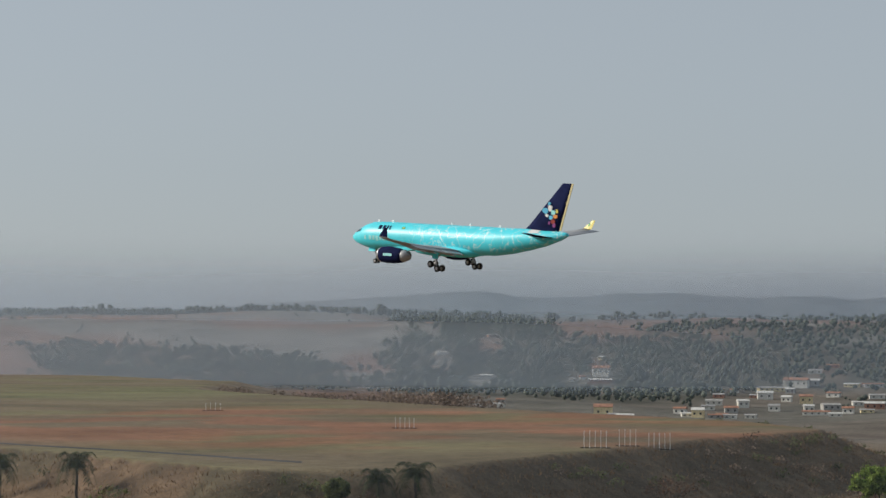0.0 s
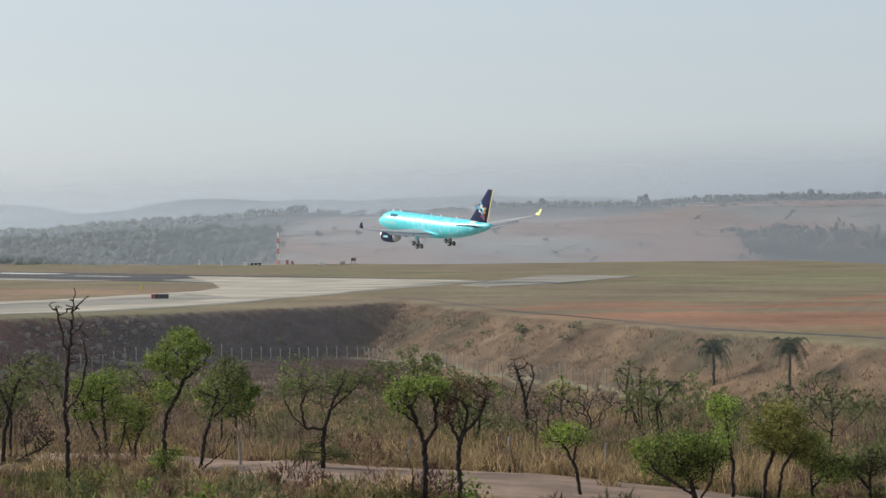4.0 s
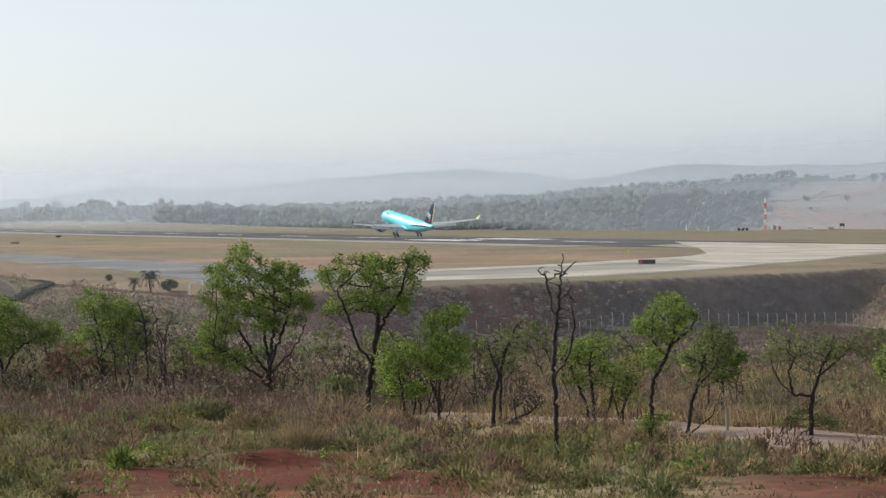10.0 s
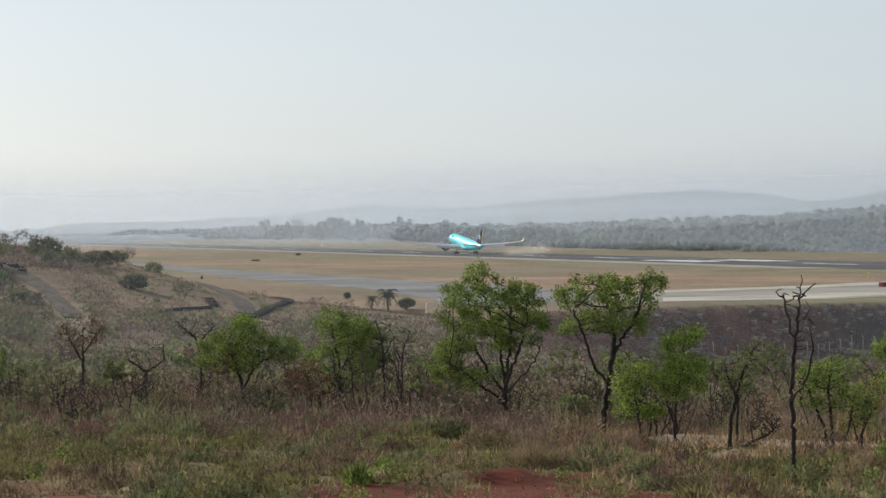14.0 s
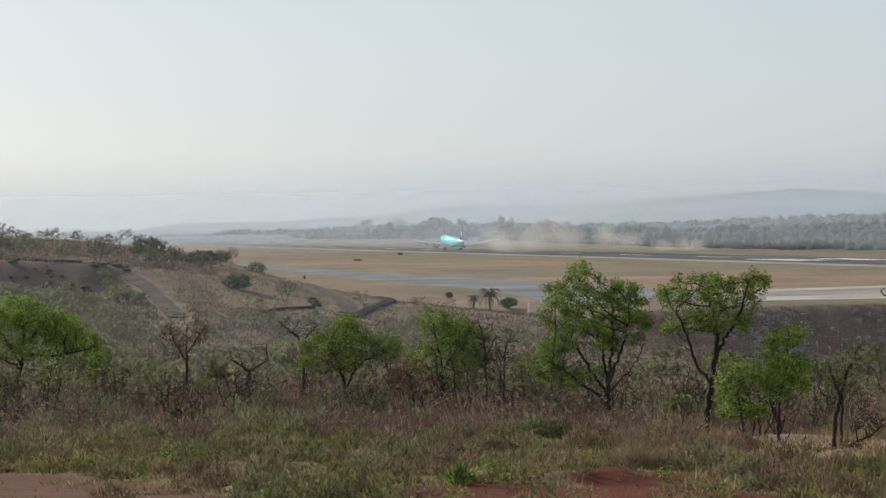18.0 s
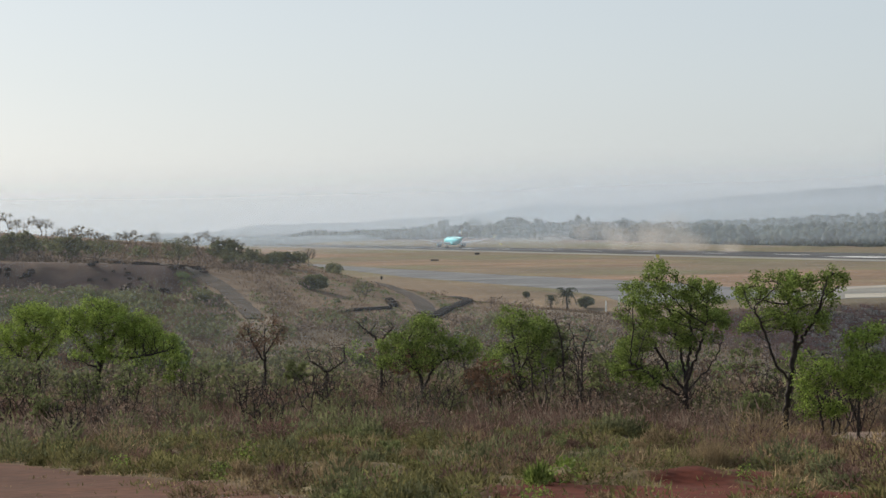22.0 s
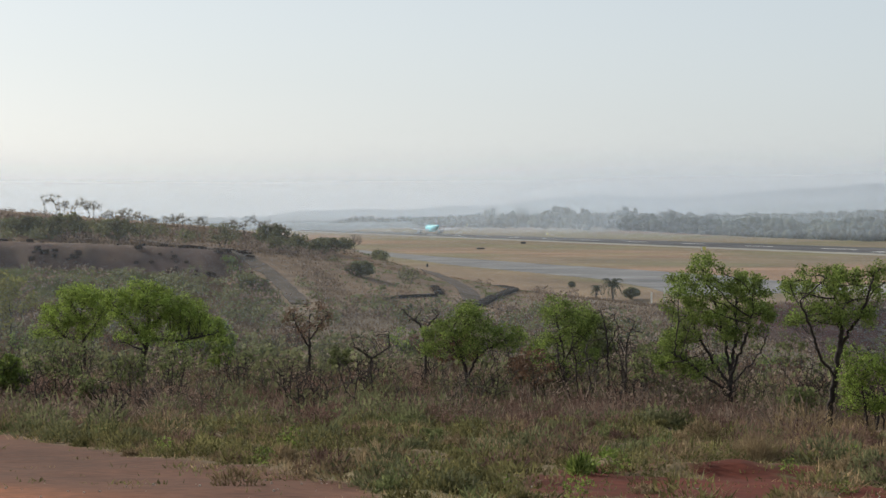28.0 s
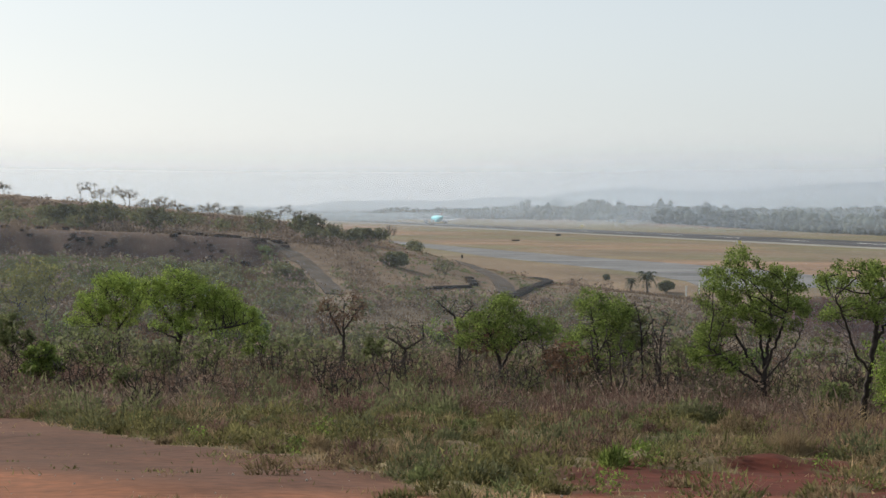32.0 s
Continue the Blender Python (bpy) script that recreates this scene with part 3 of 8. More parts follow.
M_SKYBLUE = mat("sky_blue_paint", (0.12, 0.5, 0.75), 0.4, vary=0.1, scale=1.0)
M_PURPLE = mat("plum_paint", (0.25, 0.06, 0.22), 0.4, vary=0.1, scale=1.0)


def lined_turquoise():
    """Turquoise paint with fine pale outline drawings over the rear half of the hull."""
    m = mat("turquoise_hull_paint", (0.075, 0.7, 0.83), 0.42, vary=0.05, scale=0.4, spec=0.5)
    n, l = m.node_tree.nodes, m.node_tree.links
    b = n["Principled BSDF"]
    old = b.inputs["Base Color"].links[0].from_socket
    tc, scribble, away = n.new("ShaderNodeTexCoord"), n.new("ShaderNodeTexNoise"), n.new("ShaderNodeMath")
    scribble.inputs["Scale"].default_value, scribble.inputs["Detail"].default_value = 0.42, 3.5
    away.operation = "COMPARE"
    away.inputs[1].default_value, away.inputs[2].default_value = 0.5, 0.012
    l.new(tc.outputs["Object"], scribble.inputs["Vector"])
    l.new(scribble.outputs["Fac"], away.inputs[0])
    thin = n.new("ShaderNodeMapRange")
    thin.inputs["To Min"].default_value, thin.inputs["To Max"].default_value = 0, 0.75
    l.new(away.outputs[0], thin.inputs["Value"])
    sep = n.new("ShaderNodeSeparateXYZ")
    l.new(tc.outputs["Object"], sep.inputs[0])
    aft, low = n.new("ShaderNodeMapRange"), n.new("ShaderNodeMapRange")
    aft.inputs["From Min"].default_value, aft.inputs["From Max"].default_value = 14, 2
    l.new(sep.outputs["Y"], aft.inputs["Value"])
    low.inputs["From Min"].default_value, low.inputs["From Max"].default_value = 3.2, 4.0
    l.new(sep.outputs["Z"], low.inputs["Value"])
    m1, m2 = n.new("ShaderNodeMath"), n.new("ShaderNodeMath")
    m1.operation = m2.operation = "MULTIPLY"
    l.new(thin.outputs["Result"], m1.inputs[0])
    l.new(aft.outputs["Result"], m1.inputs[1])
    l.new(m1.outputs[0], m2.inputs[0])
    l.new(low.outputs["Result"], m2.inputs[1])
    mix = n.new("ShaderNodeMix")
    mix.data_type = "RGBA"
    mix.inputs["B"].default_value = (0.7, 0.9, 0.9, 1)
    l.new(m2.outputs[0], mix.inputs["Factor"])
    l.new(old, mix.inputs["A"])
    l.new(mix.outputs["Result"], b.inputs["Base Color"])
    return m


M_HULL = lined_turquoise()
# stations along the hull: y, centre height, half width, half height
HULL = [(28.9, 4.75, 0.05, 0.05), (28.5, 4.78, 0.65, 0.6), (27.6, 4.85, 1.25, 1.15), (26.2, 5.0, 1.9, 1.75), (24.5, 5.2, 2.4, 2.35), (22.5, 5.35, 2.72, 2.72), (20.0, 5.4, 2.82, 2.82),
        (8.0, 5.4, 2.82, 2.82), (-6.0, 5.4, 2.82, 2.82), (-11.0, 5.45, 2.8, 2.78), (-15.5, 5.75, 2.6, 2.5), (-20.0, 6.2, 2.15, 2.05), (-24.0, 6.6, 1.55, 1.5), (-27.5, 7.15, 0.95, 0.9), (-29.0, 7.4, 0.55, 0.5), (-29.4, 7.45, 0.3, 0.3)]


def hull_at(y):
    ys = [s[0] for s in HULL][::-1]
    return [float(np.interp(y, ys, [s[k] for s in HULL][::-1])) for k in (1, 2, 3)]


def hull_point(y, angle, off=0.02):
    """A place on the hull's skin; angle in degrees up from the left side."""
    c, w, h = hull_at(y)
    return Vector((-(w + off) * math.cos(radians(angle)), y, c + (h + off) * math.sin(radians(angle))))


def skin_patch(bm, y0, y1, a0, a1, off=0.03, steps=3):
    """A thin patch on the left side of the hull (mirrored where y0 < y1 runs on the right)."""
    grid = [[bm.verts.new(hull_point(y0 + (y1 - y0) * i / steps, a0 + (a1 - a0) * j / steps, off)) for j in range(steps + 1)] for i in range(steps + 1)]
    for i in range(steps):
        for j in range(steps):
            bm.faces.new((grid[i][j], grid[i + 1][j], grid[i + 1][j + 1], grid[i][j + 1]))


def airfoil(le, te, z_le, z_te, thick, n=8):
    """Ring of a wing section at one span station: points (y, z) from leading edge over the top and back."""
    top, bot = [], []
    for k in range(n + 1):
        u = k / n
        t = thick * (2.6 * math.sqrt(u) * (1 - u) ** 0.9 * 0.55 + 0.012)
        y, z = le + (te - le) * u, z_le + (z_te - z_le) * u
        top.append((y, z + t * 0.62))
        bot.append((y, z - t * 0.42))
    return top + bot[::-1][1:-1]


def wing_loft(bm, stations, side):
    """stations: x, leading edge y, trailing edge y, z, thickness."""
    rings = [[(side * x, y, z) for y, z in airfoil(le, te, z0, z0 - 0.12, th)] for x, le, te, z0, th in stations]
    add_loft(bm, rings)


def disc_ring(x, y, z, r, n=20):
    return [(x + r * math.cos(2 * math.pi * k / n), y, z + r * math.sin(2 * math.pi * k / n)) for k in range(n)]


def wheel(bm, x, y, z, r, w):
    rings = []
    for dx, rr in ((-w / 2, r * 0.55), (-w / 2, r * 0.88), (-w * 0.3, r), (w * 0.3, r), (w / 2, r * 0.88), (w / 2, r * 0.55)):
        rings.append([(x + dx, y + rr * math.cos(2 * math.pi * k / 16), z + rr * math.sin(2 * math.pi * k / 16)) for k in range(16)])
    add_loft(bm, rings)


def rim(bm, x, y, z, r, w):
    add_loft(bm, [[(x + dx, y + rr * math.cos(2 * math.pi * k / 12), z + rr * math.sin(2 * math.pi * k / 12)) for k in range(12)] for dx, rr in ((-w / 2 - 0.02, r * 0.3), (-w / 2, r * 0.52), (w / 2, r * 0.52), (w / 2 + 0.02, r * 0.3))])


bogies = []


def build_airliner():
    plane = tagged(new("airliner"), "turquoise twin-engine passenger jet with a navy tail, wheels down", "airplane")
    bm = bmesh.new()
    add_loft(bm, [[(w * math.cos(2 * math.pi * k / 32), y, c + h * math.sin(2 * math.pi * k / 32)) for k in range(32)] for y, c, w, h in HULL])
    body = part("fuselage", bm, M_HULL, plane, "turquoise hull with pale outline drawings", True)
    bm = bmesh.new()
    add_loft(bm, [[(w * math.cos(2 * math.pi * k / 20), y, 3.3 + h * math.sin(2 * math.pi * k / 20)) for k in range(20)] for y, w, h in ((11, 0.4, 0.3), (9, 2.4, 1.1), (6, 3.1, 1.35), (-2, 3.15, 1.4), (-5, 2.6, 1.2), (-9, 0.8, 0.5))])
    part("belly_fairing", bm, M_TURQ, plane, "", True)
    # flight deck windows and doors
    for k, (y0, y1, a0, a1) in enumerate(((26.6, 25.7, 34, 52), (25.6, 24.9, 30, 48), (27.0, 26.7, 40, 60))):
        for side in (1, -1):
            bm = bmesh.new()
            skin_patch(bm, y0, y1, a0, a1)
            if side < 0:
                bmesh.ops.scale(bm, vec=(-1, 1, 1), verts=bm.verts)
            part("cockpit_window", bm, M_GLASS_DARK, body, "dark flight deck pane")
    # lettering on the nose, as bars
    for y0, y1, a0, a1 in ((23.2, 22.6, -2, 16), (21.7, 21.0, -2, 16), (20.7, 20.0, -2, 16), (19.7, 19.0, -6, 16), (18.7, 18.1, -2, 16), (17.8, 17.0, -2, 16), (16.7, 16.0, -2, 16)):
        bm = bmesh.new()
        skin_patch(bm, y0, y1, a0 - 14, a1 - 14, 0.03)
        part("lettering_bar", bm, M_PALE, body, "pale lettering bar")
    for y0, y1 in ((19.4, 18.5), (18.2, 17.4), (17.1, 16.6), (16.3, 15.9)):
        bm = bmesh.new()
        skin_patch(bm, y0, y1, 30, 50, 0.03)
        part("lettering_bar", bm, M_NAVY, body, "navy lettering bar")
    bm = bmesh.new()
    skin_patch(bm, 12.8, 11.9, 36, 46, 0.035)
    part("flag_patch", bm, M_GREEN, body, "small green and yellow flag")
    bm = bmesh.new()
    skin_patch(bm, 12.6, 12.1, 38.5, 43.5, 0.05)
    part("flag_patch", bm, M_YELLOW, body, "yellow middle of the flag")
    for y, s in ((21.5, 0.5), (17.5, 0.9), (1.0, 0.4), (-4.0, 0.45), (-12.0, 0.5)):
        bm = bmesh.new()
        add_box(bm, (0.12, s, 0.55 if s < 0.8 else 0.4), (0, y, hull_at(y)[0] + hull_at(y)[2] + 0.2), bevel=0.03)
        part("antenna", bm, M_WHITE, body, "white blade antenna")
    # wings
    span = [(0.0, 9.6, -4.2, 3.3, 2.2), (2.6, 8.8, -4.0, 3.5, 2.0), (9.4, 4.2, -4.4, 4.2, 1.35), (18.0, -1.6, -6.6, 5.3, 0.8), (27.0, -6.6, -9.4, 6.7, 0.42), (29.0, -8.0, -10.3, 7.15, 0.3)]
    for side in (-1, 1):
        bm = bmesh.new()
        wing_loft(bm, span, side)
        wing = part("wing", bm, M_WING, plane, "grey swept wing", True)
        bm = bmesh.new()
        for (x0, a0, z0), (x1, a1, z1) in (((3.4, -4.0, 3.35), (9.2, -4.4, 4.05)), ((9.6, -4.4, 4.1), (19.5, -7.1, 5.35))):
            for d0, d1, drop in ((-0.1, -1.6, 0.6),):
                add_loft(bm, [[(side * x, a + 0.5, z - 0.05), (side * x, a + 0.45, z + 0.12), (side * x, a + d1, z - drop), (side * x, a + d1 + 0.1, z - drop - 0.15)] for x, a, z in ((x0, a0, z0), (x1, a1, z1))])
        part("flap", bm, M_WING, wing, "lowered trailing flap")
        bm = bmesh.new()
        add_loft(bm, [[(side * 29.0, -8.0, 7.15), (side * 29.08, -9.2, 7.3), (side * 29.0, -10.3, 7.1), (side * 28.92, -9.2, 7.0)], [(side * 29.6, -10.0, 8.85), (side * 29.66, -10.4, 8.9), (side * 29.6, -10.8, 8.85), (side * 29.54, -10.4, 8.8)]])
        let = part("winglet", bm, M_YELLOW if side > 0 else M_NAVY, wing, "upright wing tip with a yellow and green flag" if side > 0 else "dark upright wing tip")
        if side > 0:
            bm = bmesh.new()
            add_box(bm, (0.1, 0.6, 0.7), (29.3, -9.5, 7.95), (-25, 17, 0), 0.02)
            part("flag_patch", bm, M_GREEN, let)
        for x, le, z in ((6.5, -3.6, 3.6), (13.0, -4.8, 4.4), (17.0, -5.9, 4.9)):
            bm = bmesh.new()
            add_loft(bm, [[(side * x + w * math.cos(2 * math.pi * k / 8), y, z + dz + h * math.sin(2 * math.pi * k / 8)) for k in range(8)] for y, dz, w, h in ((le + 3.5, 0.0, 0.1, 0.1), (le + 1.5, -0.2, 0.32, 0.4), (le - 0.8, -0.5, 0.32, 0.42), (le - 2.6, -1.0, 0.08, 0.08))])
            part("flap_fairing", bm, M_WING, wing, "", True)
        # engine
        x, z = side * 9.4, 2.3
        bm = bmesh.new()
        add_loft(bm, [disc_ring(x, y, z, r) for y, r in ((9.3, 1.15), (10.9, 1.28), (11.25, 1.42), (10.9, 1.52), (9.5, 1.66), (7.5, 1.66), (5.6, 1.42), (5.0, 1.3), (5.0, 1.1))])
        eng = part("engine", bm, M_NAVY, plane, "navy engine with a bright metal nozzle", True)
        bm = bmesh.new()
        add_loft(bm, [disc_ring(x, y, z, r) for y, r in ((11.0, 1.3), (11.3, 1.4), (11.05, 1.5), (10.75, 1.54), (10.75, 1.3))], False)
        part("intake_lip", bm, M_METAL, eng, "bright metal intake lip", True)
        bm = bmesh.new()
        add_loft(bm, [disc_ring(x, y, z, r) for y, r in ((5.7, 1.35), (4.6, 1.15), (3.7, 0.9), (3.6, 0.55), (2.9, 0.12))])
        part("nozzle", bm, M_STRUT, eng, "grey metal exhaust nozzle", True)
        bm = bmesh.new()
        add_loft(bm, [disc_ring(x, 9.6, z, 1.2), disc_ring(x, 9.5, z, 1.2), disc_ring(x, 9.45, z, 0.4)])
        part("fan", bm, M_TYRE, eng, "dark fan")
        bm = bmesh.new()
        add_loft(bm, [[(x - 0.2, y0, z0), (x + 0.2, y0, z0), (x + 0.2, y1, z1), (x - 0.2, y1, z1)] for y0, z0, y1, z1 in ((9.0, z + 1.5, 3.6, z + 1.1), (6.5, 4.05, 0.5, 3.9))])
        part("pylon", bm, M_TURQ, eng)
        bm = bmesh.new()
        add_box(bm, (0.05, 2.4, 0.5), (x + side * -0.0 - 1.66, 7.9, z + 0.15), (0, 0, 0), 0.01)
        part("lettering_bar", bm, M_PALE, eng, "pale lettering bar")
        # tailplane
        bm = bmesh.new()
        wing_loft(bm, [(0.4, -20.6, -26.6, 6.9, 0.65), (1.6, -21.4, -26.8, 7.0, 0.6), (9.7, -26.3, -29.0, 8.0, 0.3)], side)
        part("tailplane", bm, M_NAVY if side < 0 else M_WING, plane, "", True)
        # main gear
        gx = side * 5.35
        bm = bmesh.new()
        add_tube(bm, (gx, 0, 0.4), (gx * 0.93, 0.3, 4.2), 0.2, 0.26)
        add_tube(bm, (gx, 0.0, 1.9), (gx * 0.45, 0.3, 3.7), 0.09, 0.09)
        add_tube(bm, (gx, -0.1, 1.6), (gx, -1.7, 3.6), 0.08, 0.08)
        leg = part("main_gear", bm, M_STRUT, plane, "grey landing gear leg")
        bm = bmesh.new()
        add_box(bm, (0.06, 1.5, 2.2), (gx + side * 0.35, 0.1, 2.9), (0, side * 6, 0), 0.02)
        part("gear_door", bm, M_TURQ, leg)
        bm = bmesh.new()
        add_tube(bm, (0, -1.15, 0), (0, 1.15, 0), 0.17, 0.17)
        bogie = part("bogie", bm, M_STRUT, plane, "tilting four-wheel truck")
        bogie.location = (gx, 0, 0.34)
        bogies.append(bogie)
        for wy in (1.0, -1.0):
            for wx in (-0.7, 0.7):
                bm = bmesh.new()
                wheel(bm, wx, wy, 0, 0.68, 0.52)
                part("wheel", bm, M_TYRE, bogie, "black tyre", True)
                bm = bmesh.new()
                rim(bm, wx, wy, 0, 0.68, 0.52)
                part("rim", bm, M_STRUT, bogie)
    bm = bmesh.new()
    add_tube(bm, (0, 22.2, 0.2), (0, 22.4, 3.2), 0.13, 0.16)
    add_tube(bm, (0, 22.3, 1.6), (0, 24.0, 3.0), 0.07, 0.07)
    nose = part("nose_gear", bm, M_STRUT, plane, "grey nose wheel leg")
    for wx in (-0.38, 0.38):
        bm = bmesh.new()
        wheel(bm, wx, 22.2, 0.15, 0.5, 0.36)
        tyre = part("wheel", bm, M_TYRE, nose, "black tyre", True)
        bm = bmesh.new()
        rim(bm, wx, 22.2, 0.15, 0.5, 0.36)
        part("rim", bm, M_STRUT, tyre)
    for side in (-1, 1):
        bm = bmesh.new()
        add_box(bm, (0.05, 2.0, 1.0), (side * 0.6, 22.9, 2.6), (0, side * -10, 0), 0.02)
        part("gear_door", bm, M_TURQ, nose)
    # fin
    bm = bmesh.new()
    rings = []
    for z, le, te, th in ((7.3, -16.2, -27.0, 0.9), (8.2, -18.6, -27.3, 0.8), (9.0, -19.6, -27.5, 0.75), (17.2, -28.0, -30.3, 0.28)):
        ring = []
        for k in range(7):
            u = k / 6
            ring.append((th * 0.5 * math.sin(math.pi * min(1, u * 1.0)) ** 0.6 if 0 < u < 1 else 0.0, le + (te - le) * u, z))
        ring += [(-x, y, zz) for x, y, zz in ring[::-1][1:-1]]
        rings.append(ring)
    add_loft(bm, rings)
    fin = part("fin", bm, M_NAVY, plane, "navy fin with a bright patchwork emblem", True)
    bm = bmesh.new()
    add_loft(bm, [[(-0.06, te + 0.05, z), (0.06, te + 0.05, z), (0.06, te - 0.4, z), (-0.06, te - 0.4, z)] for z, te in ((8.2, -27.3), (17.2, -30.3))])
    part("rudder_edge", bm, M_CREAM, fin, "pale yellow trailing edge")
    patches = ((-24.0, 11.9, 1.5, 1.3, M_SKYBLUE), (-25.2, 12.4, 1.1, 1.5, M_WHITE), (-26.0, 11.6, 1.2, 1.1, M_PALE), (-26.5, 10.9, 1.2, 0.8, M_ORANGE), (-25.4, 10.6, 1.0, 0.9, M_SKYBLUE),
               (-25.9, 9.9, 1.2, 0.9, M_RED), (-26.2, 9.2, 0.9, 0.8, M_PURPLE), (-24.4, 11.0, 0.8, 0.7, M_WHITE), (-25.0, 13.3, 0.7, 0.7, M_SKYBLUE), (-26.9, 11.9, 0.6, 0.9, M_YELLOW), (-25.0, 9.6, 0.6, 0.6, M_PURPLE))
    for y, z, w, h, m in patches:
        for side in (-1, 1):
            bm = bmesh.new()
            add_loft(bm, [[(side * x, y + w * 0.5 * math.cos(a) * (1 + 0.18 * math.sin(3 * a + y)), z + h * 0.5 * math.sin(a) * (1 + 0.18 * math.cos(2 * a + z))) for a in [2 * math.pi * k / 7 for k in range(7)]] for x in (0.3, 0.44)])
            part("emblem_patch", bm, m, fin)
    bm = bmesh.new()
    skin_patch(bm, -20.6, -23.0, 40, 75, 0.05)
    part("tail_patch", bm, M_WHITE, body, "white patch at the fin's foot")
    return plane


airliner = build_airliner()


# ---- trees, palms and bushes ----


def tube_arrays(segments, sides=5):
    """Tapered sticks: (start, end, start radius, end radius) to an array of quads."""
    a, b = np.array([s[0] for s in segments], float), np.array([s[1] for s in segments], float)
    ra, rb = np.array([s[2] for s in segments]), np.array([s[3] for s in segments])
    d = b - a
    d /= np.linalg.norm(d, axis=1)[:, None] + 1e-9
    u = np.cross(d, np.where(np.abs(d[:, 2:]) < 0.95, (0.3, 0.2, 1.0), (1.0, 0.0, 0.0)))
    u /= np.linalg.norm(u, axis=1)[:, None] + 1e-9
    v = np.cross(d, u)
    ang = 2 * np.pi * np.arange(sides) / sides
    ring = np.cos(ang)[None, :, None] * u[:, None] + np.sin(ang)[None, :, None] * v[:, None]
    p, q = a[:, None] + ring * ra[:, None, None], b[:, None] + ring * rb[:, None, None]
    return np.stack([p, np.roll(p, -1, 1), np.roll(q, -1, 1), q], 2).reshape(-1, 4, 3)


def leaf_quads(rng, centres, radius, count, size, flat=0.75):
    """Loose leaves round each centre."""
    n = len(centres) * count
    off = rng.normal(size=(n, 3))
    off /= np.linalg.norm(off, axis=1)[:, None]
    off *= (rng.rand(n) ** 0.45)[:, None] * radius
    off[:, 2] *= flat
    c = np.repeat(centres, count, 0) + off
    u = rng.normal(size=(n, 3))
    u /= np.linalg.norm(u, axis=1)[:, None]
    w = rng.normal(size=(n, 3)) + (0, 0, 0.6)
    v = np.cross(u, w)
    v /= np.linalg.norm(v, axis=1)[:, None] + 1e-9
    s = (size * (0.6 + 0.8 * rng.rand(n)))[:, None]
    return np.stack([c - u * s, c - v * s * 0.5, c + u * s, c + v * s * 0.5], 1)


def reach_out(rng, pos, par, alive, step, wiggle):
    """Shoots that grow from the given limbs toward all the places of the crown. Returns nodes, parents and how far each is from its twig's tip."""
    gap = np.linalg.norm(alive[:, None] - np.array(pos)[None], axis=2)
    near, dist = gap.argmin(1), gap.min(1)
    for turn in range(110):
        if len(alive) == 0 or len(pos) > 3200:
            break
        at = np.array(pos)
        pull = (alive - at[near]) / (dist[:, None] + 1e-9)
        who, back = np.unique(near, return_inverse=True)
        d = np.zeros((len(who), 3))
        np.add.at(d, back, pull)
        d /= np.linalg.norm(d, axis=1)[:, None] + 1e-9
        d += rng.normal(size=d.shape) * wiggle * 1.6
        fresh = at[who] + d / (np.linalg.norm(d, axis=1)[:, None] + 1e-9) * step
        base = len(pos)
        pos += list(fresh)
        par += [int(i) for i in who]
        gap = np.linalg.norm(alive[:, None] - fresh[None], axis=2)
        k = gap.argmin(1)
        better = gap[np.arange(len(alive)), k] < dist
        near, dist = np.where(better, base + k, near), np.where(better, gap[np.arange(len(alive)), k], dist)
        keep = dist > step * 1.7
        if turn > 25 and not better.any():
            break
        alive, near, dist = alive[keep], near[keep], dist[keep]
    tip = np.zeros(len(pos), int)
    for i in range(len(pos) - 1, -1, -1):
        if par[i] >= 0:
            tip[par[i]] = max(tip[par[i]], tip[i] + 1)
    return np.array(pos), par, tip


def grow(rng, h, w, stems, fork, low, points, wiggle, umbrella, bend, lean):
    """A branching skeleton that reaches into the whole crown. Returns node places, parents and how far each is from its twig's tip."""
    step = h * 0.034
    n = points
    d = rng.normal(size=(n, 3))
    d /= np.linalg.norm(d, axis=1)[:, None]
    d *= (rng.rand(n) ** 0.42)[:, None]
    if umbrella:
        d[:, 2] = 0.2 + 0.8 * rng.rand(n) - 0.5 * np.hypot(d[:, 0], d[:, 1]) ** 2
    want = d * (w, w, (h - low) / 2) + (bend, 0, (h + low) / 2)
    for k in range(4):
        g = rng.normal(size=3)
        g = g / np.linalg.norm(g) * (w, w, (h - low) / 2) * 0.85 + (bend, 0, (h + low) / 2)
        want = want[np.linalg.norm(want - g, axis=1) > w * (0.2 + 0.15 * rng.rand())]
    pos, par = [], []
    for s in range(stems):
        a = 6.28 * s / stems + rng.rand()
        out = lean * (0.0 if stems == 1 else 0.5)
        d = np.array([np.cos(a) * out, np.sin(a) * out, 1.0])
        p = np.array([np.cos(a), np.sin(a), 0.0]) * (0.0 if stems == 1 else 0.025 * h)
        last = -1 if s == 0 else 0
        while p[2] < fork * h * (1 if s == 0 else 0.7 + 0.5 * rng.rand()) or last <= 0:
            pos.append(p)
            par.append(last)
            last = len(pos) - 1
            d = d + rng.normal(size=3) * (wiggle * 0.6, wiggle * 0.6, 0.0) + (bend / h * 0.25, 0, 0)
            p = p + d / np.linalg.norm(d) * step
    return reach_out(rng, pos, par, want, step, wiggle)


